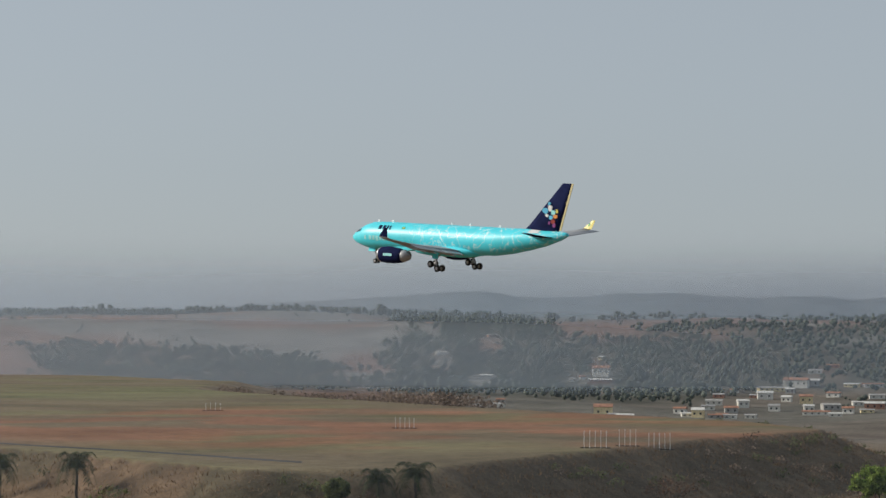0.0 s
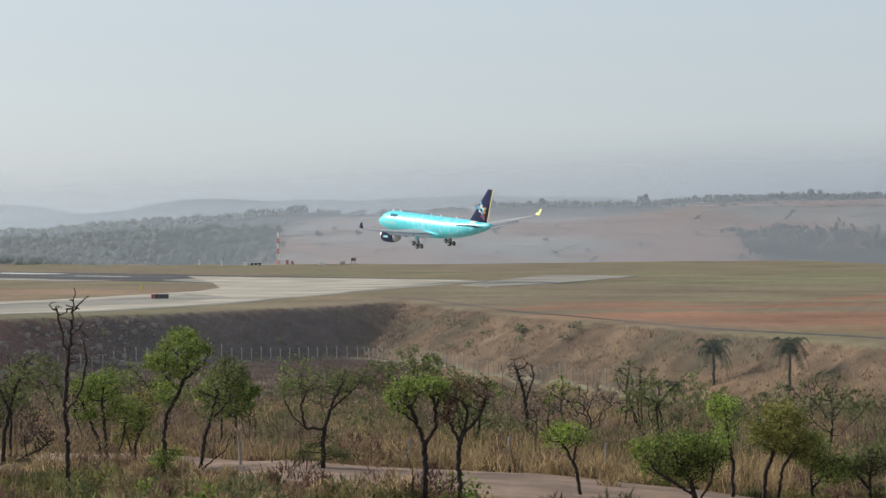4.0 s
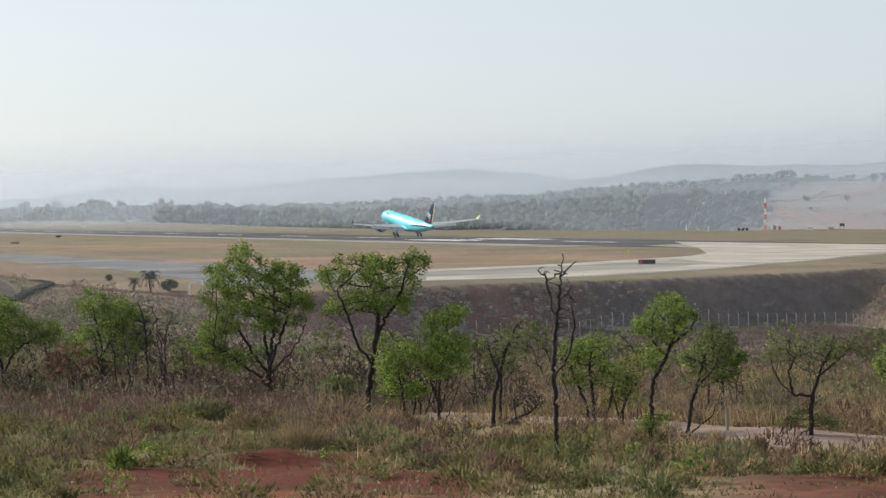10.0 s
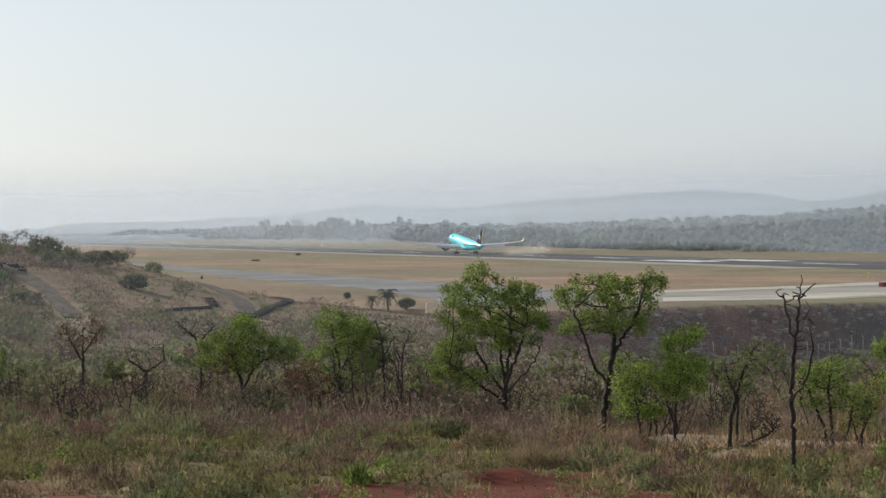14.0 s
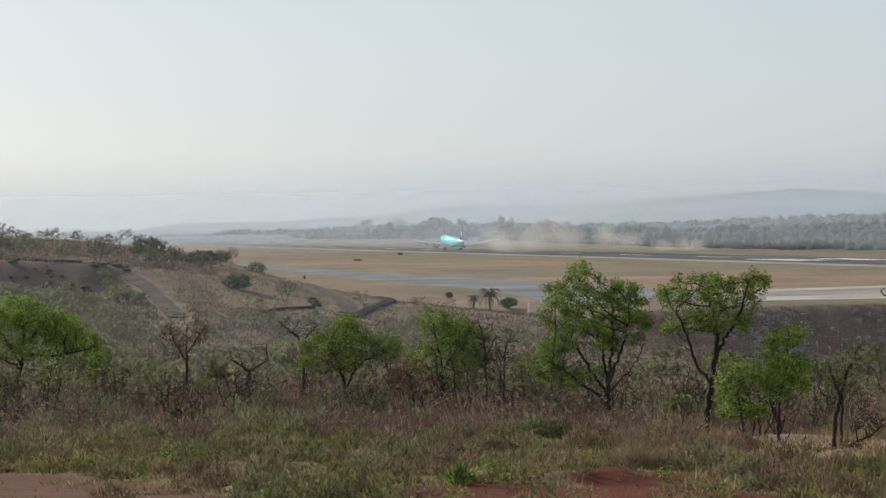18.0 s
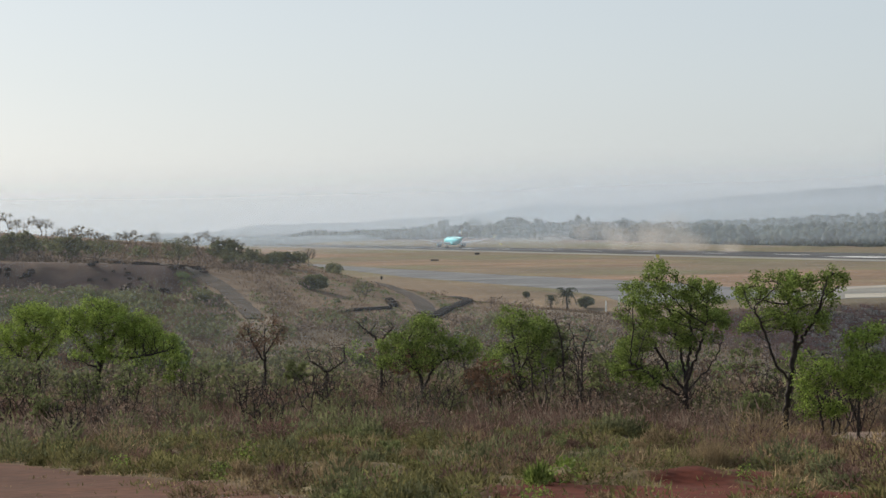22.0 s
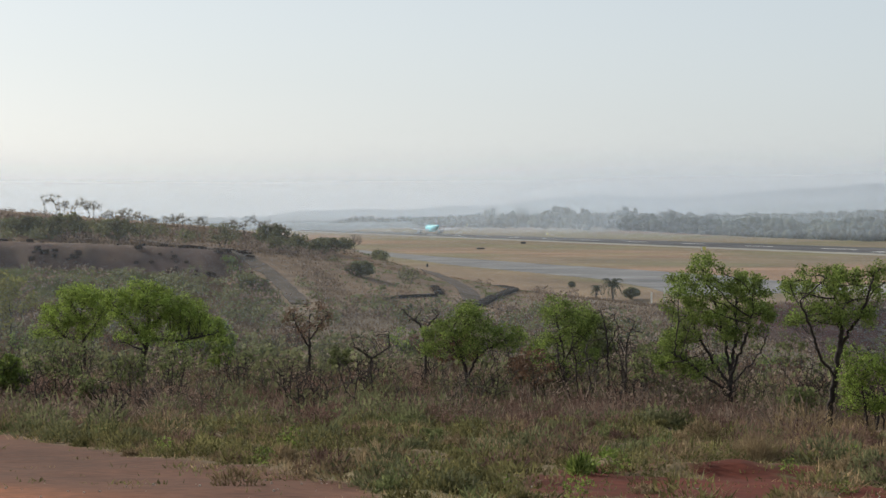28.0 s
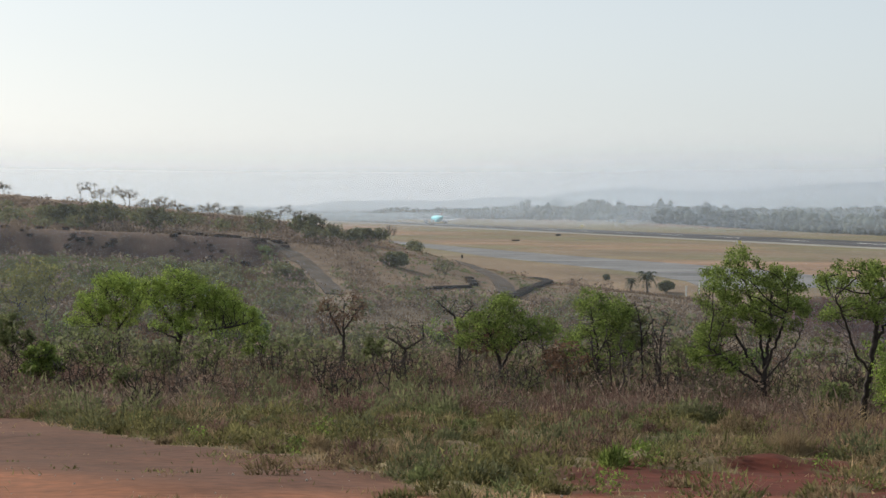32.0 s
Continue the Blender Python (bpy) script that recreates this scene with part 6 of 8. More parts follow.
for name, words, rows, blades, wide, tall, reach, thin, paint in (
        ("twiggy_bush", "large rounded bush of fine straw-brown twigs", ((-17.15, 64, 1.0), (-16.75, 65, 0.7), (-17.4, 65.2, 0.85)), 1300, 0.6, 0.62, 0.3, 0.009, M_STRAW),
        ("brown_bush", "dark brown bush beside the straw-coloured one", ((-17.9, 65.5, 1.0), (-18.3, 66.3, 0.75), (-17.6, 66.5, 0.8)), 1000, 0.5, 0.6, 0.3, 0.01, M_TWIG),
        ("leafy_weed", "upright bright green leafy weed on red soil", ((-13.1, 56.5, 0.9), (-13.25, 57, 1.2), (-12.95, 57.2, 0.7), (-13.4, 57.6, 0.6)), 150, 0.17, 0.42, 0.14, 0.022, M_LEAF),
        ("lime_weed", "low lime-green leafy weed in the grass", ((-13.75, 64.5, 1.0), (-14.0, 64.8, 0.7)), 260, 0.36, 0.26, 0.12, 0.022, M_LEAF_LIME)):
    spots = np.array([polar(a, b) for a, b, c in rows])
    mounds(name, words, (spots[:, 0], spots[:, 1], None, None, np.random.RandomState(len(words))), blades, wide, tall, reach, thin, paint, [c for a, b, c in rows])
mounds("undergrowth", "dull green undergrowth between the tree trunks", scatter(640, -42.5, 3, 82, 135, 63, lambda x, y, r, yaw: smoothstep(0.4, 0.55, N1(x / 7, y / 7)) * bare_soil(x, y, r, yaw)), 260, 1.0, 1.15, 0.15, 0.035, M_BUSH)
mounds("brown_undergrowth", "grey-brown undergrowth between the tree trunks", scatter(680, -44, 3, 82, 135, 64, lambda x, y, r, yaw: smoothstep(0.58, 0.42, N1(x / 7, y / 7)) * bare_soil(x, y, r, yaw)), 260, 1.0, 1.1, 0.22, 0.022, M_SCRUB)
mounds("dead_brush", "reddish brown dead brush below the trees", scatter(2300, -24, 3, 90, 150, 55, lambda x, y, r, yaw: smoothstep(-24, -17, yaw) * smoothstep(0.4, 0.55, N3(x / 6, y / 6))), 120, 0.75, 0.8, 0.2, 0.016, M_TWIG)
tufts("tall_stalks", "tall brown dead stalks behind the grass", scatter(5200, -21, 3, 88, 130, 3, lambda x, y, r, yaw: smoothstep(0.36, 0.6, N3(x / 5, y / 5)) * smoothstep(-20, -15, yaw)), 8, 0.8, 0.01, 0.7, M_TWIG, 0.5)
tufts("reed_grass", "tall tan grass behind the road", scatter(13000, -43, -17, 66, 150, 4, lambda x, y, r, yaw: clump(x, y, 6) * bare_soil(x, y, r, yaw) * (r > np.interp(-yaw, [-a for a, _, _ in ROAD], [c for _, _, c in ROAD]))), 10, 0.7, 0.022, 0.5, M_DRY, 0.35)
tufts("slope_grass", "straw-coloured grass on the airfield bank", scatter(60000, -60, -17, 170, 500, 5, lambda x, y, r, yaw: (lambda d: (d > 0.5) * (d < 70) * (0.2 + 0.8 * smoothstep(30.0, 31.0, -yaw)))(field_distance(x, y))), 6, 0.5, 0.05, 0.8, M_BANK, 0.6)
tufts("burnt_grass", "dark scorched grass on the airfield bank", scatter(30000, -31, -15, 300, 500, 6, lambda x, y, r, yaw: (lambda d: (d > 0.5) * (d < 60) * 1.0)(field_distance(x, y))), 5, 0.55, 0.06, 0.8, M_BURNT, 0.6)
tufts("hill_grass", "brown grass over the hillside", scatter(27000, -17, 4, 130, 420, 7, lambda x, y, r, yaw: (field_distance(x, y) > 3) * (0.3 + 0.7 * N3(x / 10, y / 10))), 5, 0.5, 0.05, 0.7, M_HILL, 0.5)
tufts("hill_scrub_grass", "grey-brown stalks over the hillside", scatter(27000, -17, 4, 120, 420, 8, lambda x, y, r, yaw: (field_distance(x, y) > 3) * smoothstep(0.35, 0.6, N1(x / 15, y / 15))), 5, 0.6, 0.05, 0.7, M_HILL, 0.5)
tufts("dip_grass", "brown grass in the dip below the bank", scatter(28000, -60, -14, 105, 330, 9, lambda x, y, r, yaw: (field_distance(x, y) > 15) * (0.3 + 0.7 * clump(x, y, 14))), 5, 0.4, 0.045, 0.7, M_BANK, 0.5)


def bushes(name, label, spots, height, width, count, size, material):
    x, y, r, yaw, rng = spots
    free = off_track(x, y)
    x, y, r = x[free], y[free], r[free]
    z = ground_z(x, y)
    k = 0.6 + 0.8 * rng.rand(len(x))
    n = len(x) * count
    off = rng.normal(size=(n, 3))
    off /= np.linalg.norm(off, axis=1)[:, None]
    off *= (rng.rand(n) ** 0.4)[:, None]
    kk = np.repeat(k, count)
    hh = height(r) if callable(height) else height * np.ones(len(x))
    hh, ww = np.repeat(hh * k, count), np.repeat((width(r) if callable(width) else width * np.ones(len(x))) * k, count)
    c = np.stack([np.repeat(x, count) + off[:, 0] * ww, np.repeat(y, count) + off[:, 1] * ww, np.repeat(z, count) + hh * (0.5 + 0.5 * off[:, 2])], 1)
    u = rng.normal(size=(n, 3))
    u /= np.linalg.norm(u, axis=1)[:, None]
    v = np.cross(u, rng.normal(size=(n, 3)))
    v /= np.linalg.norm(v, axis=1)[:, None]
    s = (size * kk * (0.5 + rng.rand(n)))[:, None]
    pts = np.stack([c - u * s, c - v * s * 0.6, c + u * s, c + v * s * 0.6], 1)
    return tagged(quads_mesh(name, pts, material, 4), label, "bushes", kind="stuff")


def rubble(name, label, spots, size, material):
    """Angular stones, half sunk in the slope."""
    x, y, r, yaw, rng = spots
    corners = np.array([(sx, sy, sz) for sz in (-1, 1) for sx, sy in ((-1, -1), (1, -1), (1, 1), (-1, 1))], float)
    sides = np.array([(0, 3, 2, 1), (4, 5, 6, 7), (0, 1, 5, 4), (1, 2, 6, 5), (2, 3, 7, 6), (3, 0, 4, 7)])
    n = len(x)
    k = size * (0.4 + 1.1 * rng.rand(n) ** 2)
    shape = corners[None] * (0.55 + 0.45 * rng.rand(n, 8, 3)) * k[:, None, None] * (1, 1, 0.7)
    a = rng.rand(n) * 6.28
    turned = np.stack([shape[..., 0] * np.cos(a)[:, None] - shape[..., 1] * np.sin(a)[:, None], shape[..., 0] * np.sin(a)[:, None] + shape[..., 1] * np.cos(a)[:, None], shape[..., 2]], -1)
    verts = turned + np.stack([x, y, ground_z(x, y) + k * 0.15], 1)[:, None]
    faces = (np.arange(n)[:, None, None] * 8 + sides[None]).reshape(-1, 4)
    return tagged(link_mesh(name, verts.reshape(-1, 3).tolist(), faces.tolist(), material), label, "stones", kind="stuff")


M_STONE = mat("dusty_stone", (0.2, 0.165, 0.145), 0.95, vary=0.35, scale=0.4, spec=0.05)
# Clods share the cut bank's earth colour, darkened for shade.
rubble("cut_bank_clods", "clods of earth darkened like the shaded cut bank", scatter(600, -5.6, 4, 306, 326, 97, lambda x, y, r, yaw: smoothstep(0.35, 0.6, N2(x / 4, y / 4))), 0.38, mat("shade_darkened_clod", (0.03, 0.02, 0.018), 0.95, vary=0.35, scale=0.5, spec=0.05))
rubble("bank_rubble", "broken stones strewn over the red-brown bank", scatter(6000, -26, -19, 330, 460, 71, lambda x, y, r, yaw: (lambda d: (d > 1) * (d < 30) * smoothstep(-26, -23, yaw) * smoothstep(0.35, 0.6, N2(x / 5, y / 5)))(field_distance(x, y))), 0.42, M_STONE)

bushes("near_scrub", "low dull green scrub between the trees", scatter(1050, -42.5, 2, 100, 230, 11, lambda x, y, r, yaw: smoothstep(0.4, 0.6, N2(x / 16, y / 16))), 1.7, 1.0, 60, 0.11, M_BUSH)
bushes("brown_scrub", "brown leafless scrub between the trees", scatter(950, -43, 2, 92, 200, 12, lambda x, y, r, yaw: smoothstep(0.6, 0.4, N2(x / 16, y / 16))), 1.3, 0.9, 80, 0.06, M_SCRUB)
mounds("low_brush", "dull brown and olive brush on the low ground", scatter(1500, -53, -41.5, 105, 255, 91, lambda x, y, r, yaw: (field_distance(x, y) > 12) * smoothstep(-41.5, -43, yaw)), 120, 1.2, 0.75, 0.3, 0.035, M_BUSH)
mounds("low_brown_brush", "grey-brown dead brush on the low ground", scatter(1500, -53, -41.5, 105, 255, 92, lambda x, y, r, yaw: (field_distance(x, y) > 8) * smoothstep(-41.5, -43, yaw)), 120, 1.1, 0.8, 0.35, 0.03, M_TWIG)
bushes("leafy_weeds", "fresh green leafy weeds in the grass", scatter(46, -46, 2, 44, 75, 25, lambda x, y, r, yaw: bare_soil(x, y, r, yaw)), 0.55, 0.35, 130, 0.035, M_LEAF)
bushes("dip_scrub", "dull green scrub in the dip below the bank", scatter(1700, -60, 2, 160, 300, 15, lambda x, y, r, yaw: (field_distance(x, y) > 22) * smoothstep(0.4, 0.6, N2(x / 22, y / 22))), 1.7, 1.3, 44, 0.2, M_BUSH)
bushes("dip_brown_scrub", "grey-brown scrub in the dip below the bank", scatter(1900, -60, 2, 160, 330, 16, lambda x, y, r, yaw: (field_distance(x, y) > 18) * smoothstep(0.62, 0.4, N2(x / 22, y / 22))), 1.5, 1.2, 38, 0.17, M_SCRUB)
tufts("hollow_grass", "brown-olive grass in the hollow under the cut bank", scatter(9000, -6.2, 4, 215, 306, 17, lambda x, y, r, yaw: smoothstep(-6.2, -4.5, yaw)), 6, 0.6, 0.06, 0.6, M_HILL, 0.5)
tufts("hollow_verge", "soft green grass at the foot of the cut bank", scatter(7000, -5, 4, 272, 306, 87, lambda x, y, r, yaw: smoothstep(-4.8, -3.4, yaw)), 6, 0.55, 0.07, 0.6, M_VERGE, 0.5)
for turf, words, paint, seed in (("brown_turf", "short brown turf on the hill's shoulder", M_BANK, 95), ("green_turf", "short green turf on the hill's shoulder", M_VERGE, 96)):
    tussocks(turf, words, scatter(5200, -12.6, -6.8, 284, 420, seed, lambda x, y, r, yaw: (field_distance(x, y) > 2) * short_turf(x, y) * ~on_track(x, y) * (smoothstep(0.62, 0.45, N1(x / 12, y / 12)) if seed == 95 else 0.6 * smoothstep(0.45, 0.62, N1(x / 12, y / 12)))), 9, 0.16, 0.05, 0.6, paint)
for rows, side in ((TRACKS[0][3:], -1), (TRACKS[1][2:], 1)):
    verge = np.array([polar(a, b) for a, b in rows])
    pick = np.random.RandomState(88 + side)
    seg, t = pick.randint(0, len(verge) - 1, 700), pick.rand(700, 1)
    line = verge[seg] * (1 - t) + verge[seg + 1] * t
    line[:, 0] += side * (2.6 + 1.2 * pick.rand(700))
    tufts("track_verge", "fresh green grass along the gravel track", (line[:, 0], line[:, 1], None, None, pick), 7, 0.4, 0.06, 0.7, M_VERGE, 0.4)
bushes("hollow_scrub", "dull green scrub in the hollow under the cut bank", scatter(160, -7, 4, 225, 300, 57, None), 1.1, 1.4, 60, 0.16, M_BUSH)
bushes("hillside_scrub", "dark green scrub over the hillside", scatter(330, -9, 4, 328, 372, 18, lambda x, y, r, yaw: smoothstep(0.45, 0.65, N2(x / 14, y / 14))), 1.5, 1.5, 70, 0.2, M_BUSH)
bushes("hillside_brush", "grey-brown leafless brush over the hillside", scatter(900, -13, 4, 250, 376, 58, lambda x, y, r, yaw: (field_distance(x, y) > 6) * ((r > 328) | ((yaw < -5.5) & (r < 300))) * smoothstep(0.6, 0.42, N2(x / 14, y / 14))), 1.3, 1.3, 60, 0.14, M_SCRUB)
bushes("bank_brush", "grey-brown dead brush over the steep bank", scatter(900, -60, -40, 180, 400, 73, lambda x, y, r, yaw: (lambda d: (d > 1) * (d < 60) * smoothstep(-42, -46, yaw) * smoothstep(0.35, 0.6, N2(x / 8, y / 8)))(field_distance(x, y))), 1.3, 1.1, 50, 0.14, M_SCRUB)
bushes("bank_scrub", "scattered dark bushes on the bank", scatter(800, -60, -17, 180, 480, 19, lambda x, y, r, yaw: (lambda d: (d > 2) * (d < 40) * 1.0)(field_distance(x, y))), 1.2, 1.0, 50, 0.17, M_BUSH)


def beyond_runway(x0, x1, y0, y1, n, seed):
    rng = np.random.RandomState(seed)
    x, y = x0 + (x1 - x0) * rng.rand(n), y0 + (y1 - y0) * rng.rand(n)
    return x, y, np.hypot(x, y), np.degrees(np.arctan2(-x, y)), rng


def canopy(name, label, spots, height, width, lobes=5, twigs=14, spray=0.8):
    """Crowns of far trees: several uneven lobes each, with loose sprays round them."""
    x, y, r, yaw, rng = spots
    z = ground_z(x, y)
    g = (1 + 5 ** 0.5) / 2
    ball = np.array([(-1, g, 0), (1, g, 0), (-1, -g, 0), (1, -g, 0), (0, -1, g), (0, 1, g), (0, -1, -g), (0, 1, -g), (g, 0, -1), (g, 0, 1), (-g, 0, -1), (-g, 0, 1)]) / math.hypot(1, g)
    tris = np.array([(0, 11, 5), (0, 5, 1), (0, 1, 7), (0, 7, 10), (0, 10, 11), (1, 5, 9), (5, 11, 4), (11, 10, 2), (10, 7, 6), (7, 1, 8), (3, 9, 4), (3, 4, 2), (3, 2, 6), (3, 6, 8), (3, 8, 9), (4, 9, 5), (2, 4, 11), (6, 2, 10), (8, 6, 7), (9, 8, 1)])
    k = 0.55 + 0.75 * rng.rand(len(x))
    n = len(x) * lobes
    kk = np.repeat(k, lobes)
    off = rng.normal(size=(n, 3)) * 0.42
    c = np.stack([np.repeat(x, lobes) + off[:, 0] * width * kk, np.repeat(y, lobes) + off[:, 1] * width * kk, np.repeat(z, lobes) + height * kk * np.clip(0.55 + 0.5 * off[:, 2], 0.2, 0.85)], 1)
    size = (kk * (0.35 + 0.3 * rng.rand(n)))[:, None, None] * np.array([width, width, height * 0.55])
    verts = c[:, None] + ball[None] * size * (0.8 + 0.4 * rng.rand(n, 12, 1))
    faces = (np.arange(n)[:, None, None] * 12 + tris[None]).reshape(-1, 3)
    me = bpy.data.meshes.new(name)
    me.vertices.add(n * 12)
    me.vertices.foreach_set("co", verts.astype(np.float32).ravel())
    me.loops.add(faces.size)
    me.loops.foreach_set("vertex_index", faces.astype(np.int32).ravel())
    me.polygons.add(len(faces))
    me.polygons.foreach_set("loop_start", np.arange(0, faces.size, 3, dtype=np.int32))
    me.update(calc_edges=True)
    me.polygons.foreach_set("use_smooth", np.ones(len(faces), bool))
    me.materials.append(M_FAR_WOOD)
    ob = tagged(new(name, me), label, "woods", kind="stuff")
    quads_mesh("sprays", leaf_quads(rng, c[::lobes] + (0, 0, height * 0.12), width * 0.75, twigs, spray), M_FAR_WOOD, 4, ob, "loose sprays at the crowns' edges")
    return ob


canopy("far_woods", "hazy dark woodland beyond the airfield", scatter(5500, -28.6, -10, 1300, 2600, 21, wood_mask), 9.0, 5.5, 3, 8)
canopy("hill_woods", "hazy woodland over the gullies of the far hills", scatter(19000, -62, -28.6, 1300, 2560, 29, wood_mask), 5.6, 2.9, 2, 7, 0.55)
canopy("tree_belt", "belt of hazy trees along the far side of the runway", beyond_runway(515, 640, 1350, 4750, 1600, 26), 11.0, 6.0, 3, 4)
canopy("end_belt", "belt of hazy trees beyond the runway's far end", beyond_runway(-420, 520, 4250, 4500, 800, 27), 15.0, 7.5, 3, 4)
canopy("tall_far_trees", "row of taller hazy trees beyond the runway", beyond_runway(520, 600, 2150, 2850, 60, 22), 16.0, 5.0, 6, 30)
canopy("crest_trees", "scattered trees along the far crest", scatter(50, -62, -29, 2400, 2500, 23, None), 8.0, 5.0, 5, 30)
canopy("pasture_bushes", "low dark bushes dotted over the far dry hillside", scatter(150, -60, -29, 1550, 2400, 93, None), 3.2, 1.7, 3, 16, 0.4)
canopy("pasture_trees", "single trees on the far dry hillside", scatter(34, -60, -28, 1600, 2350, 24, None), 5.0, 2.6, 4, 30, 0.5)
bushes("berm_scrub", "dark brown scrub on a low earth ridge at the field's edge", (lambda rng: (lambda t, o: (425 + 178 * t + o[:, 0], 372 + 268 * t + o[:, 1], 0 * t, 0 * t, rng))(rng.rand(360), rng.normal(size=(360, 2)) * 3.5))(np.random.RandomState(28)), 2.6, 2.0, 50, 0.28, M_SCRUB)


# ---- translucent sheets in place of dusty haze over the far country ----


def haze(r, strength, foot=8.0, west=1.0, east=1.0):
    """An added translucent sheet that stands in for haze round a part of the horizon, thinning out upwards and at its
    foot.
    """
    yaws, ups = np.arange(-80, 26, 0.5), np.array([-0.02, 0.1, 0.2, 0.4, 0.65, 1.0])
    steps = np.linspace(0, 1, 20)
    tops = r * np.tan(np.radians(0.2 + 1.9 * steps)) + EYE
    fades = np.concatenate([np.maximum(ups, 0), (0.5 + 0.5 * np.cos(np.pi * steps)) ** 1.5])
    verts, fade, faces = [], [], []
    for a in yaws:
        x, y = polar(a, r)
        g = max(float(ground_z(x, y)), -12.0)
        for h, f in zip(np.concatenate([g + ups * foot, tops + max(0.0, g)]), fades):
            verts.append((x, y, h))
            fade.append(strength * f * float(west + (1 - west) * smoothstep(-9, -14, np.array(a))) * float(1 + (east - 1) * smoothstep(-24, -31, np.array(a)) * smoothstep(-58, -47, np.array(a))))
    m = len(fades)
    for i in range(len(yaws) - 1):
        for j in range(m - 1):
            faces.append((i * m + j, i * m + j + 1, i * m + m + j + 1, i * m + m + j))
    ob = link_mesh("backdrop_haze_sheet", verts, faces, M_HAZE, None, "", True)
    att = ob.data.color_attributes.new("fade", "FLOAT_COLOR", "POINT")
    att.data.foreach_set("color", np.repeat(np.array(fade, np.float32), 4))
    return tagged(ob, "translucent sheet standing in for pale dusty haze over the country", "haze", kind="structure")




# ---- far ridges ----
# Ridge colours hold the haze themselves: grey-blue, paler for the farther one.
M_RIDGE = mat("haze_tinted_ridge", (0.2, 0.23, 0.24), 1.0, vary=0.05, scale=0.004, spec=0.0)
M_RIDGE_FAR = mat("haze_tinted_far_ridge", (0.22, 0.25, 0.26), 1.0, vary=0.04, scale=0.004, spec=0.0)


def ridge(name, r, heights, material, seed, label):
    yaws = np.arange(-75, 12, 0.2)
    el = np.interp(yaws, *zip(*heights)) + (Noise2(seed)(yaws / 2.2, yaws * 0 + 3, 4) - 0.5) * 0.34
    top = EYE + r * np.tan(np.radians(el))
    verts, faces = [], []
    for k, a in enumerate(yaws):
        for rr, z in ((r - 380, -60.0), (r - 120, top[k] * 0.62), (r, top[k]), (r + 150, top[k] * 0.5), (r + 300, -60.0)):
            verts.append((*polar(a, rr), z))
    for k in range(len(yaws) - 1):
        for j in range(4):
            a = 5 * k + j
            faces.append((a, a + 1, a + 6, a + 5))
    return tagged(link_mesh(name, verts, faces, material, None, label), label, "hills", kind="structure")


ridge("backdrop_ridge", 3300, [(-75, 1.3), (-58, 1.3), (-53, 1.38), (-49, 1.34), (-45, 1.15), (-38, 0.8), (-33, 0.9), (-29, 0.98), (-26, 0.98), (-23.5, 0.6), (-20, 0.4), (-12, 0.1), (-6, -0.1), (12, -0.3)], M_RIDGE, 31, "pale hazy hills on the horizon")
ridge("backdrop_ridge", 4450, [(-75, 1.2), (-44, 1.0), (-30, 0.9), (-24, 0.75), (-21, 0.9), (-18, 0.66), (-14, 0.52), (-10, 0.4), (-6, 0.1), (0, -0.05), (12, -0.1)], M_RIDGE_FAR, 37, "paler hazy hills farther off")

# ---- small town and farmhouses on the far slope ----
M_WALLS = [mat("limewash_wall", (0.72, 0.7, 0.64), 0.9, vary=0.1, scale=0.3), mat("cream_wall", (0.75, 0.63, 0.38), 0.9, vary=0.1, scale=0.3), mat("bare_brick_wall", (0.42, 0.22, 0.15), 0.95, vary=0.2, scale=0.6), mat("grey_block_wall", (0.4, 0.39, 0.37), 0.95, vary=0.15, scale=0.5)]
M_ROOFS = [mat("clay_tile_roof", (0.34, 0.18, 0.12), 0.9, vary=0.25, scale=0.5), mat("fibre_cement_roof", (0.38, 0.37, 0.36), 0.9, vary=0.2, scale=0.4), mat("pale_sheet_roof", (0.62, 0.61, 0.58), 0.8, vary=0.1, scale=0.4)]
M_WINDOW = mat("dark_window", (0.05, 0.055, 0.06), 0.2, vary=0.2, scale=1)
WALL_WORDS, ROOF_WORDS = ("white", "cream", "red brick", "grey block"), ("a clay tile roof", "a grey sheet roof", "a pale sheet roof")


def house(yaw, r, w, h, k):
    x, y = polar(yaw, r)
    z = float(ground_z(x, y))
    wall, roof = (0, 1, 0, 3, 0, 2, 0)[k % 7], (k * 5) % 3
    w, h = w * 1.15, max(h, 2.4)
    d = min(max(w * 0.7, 4), 9)
    top = tagged(new("house"), f"{WALL_WORDS[wall]} house with {ROOF_WORDS[roof]} among trees", "house", group="houses of the town")
    top.location, top.rotation_euler = (x, y, z - 0.3), (0, 0, radians(yaw + (k * 37) % 30 - 15))
    storey = h * 0.78
    bm = bmesh.new()
    add_box(bm, (w, d, storey + 3), (0, 0, (storey - 3) / 2))
    part("wall", bm, M_WALLS[wall], top)
    bm = bmesh.new()
    ends = [[(sx * (w / 2 + 0.4), -d / 2 - 0.4, storey), (sx * (w / 2 + 0.4), d / 2 + 0.4, storey), (sx * (w / 2 + 0.4), d / 2 + 0.4, storey + 0.2), (sx * (w / 2 + 0.4), 0, storey + 0.2 + h * 0.24), (sx * (w / 2 + 0.4), -d / 2 - 0.4, storey + 0.2)] for sx in (-1, 1)]
    add_loft(bm, ends)
    part("roof", bm, M_ROOFS[roof], top)
    n = max(2, int(w / 3.2))
    for i in range(n):
        bm = bmesh.new()
        add_box(bm, (min(1.1, w / n * 0.45), 0.1, min(1.1, storey * 0.35)), (-w / 2 + w * (i + 0.5) / n, -d / 2 - 0.04, storey * 0.58))
        part("window", bm, M_WINDOW, top)
    return top


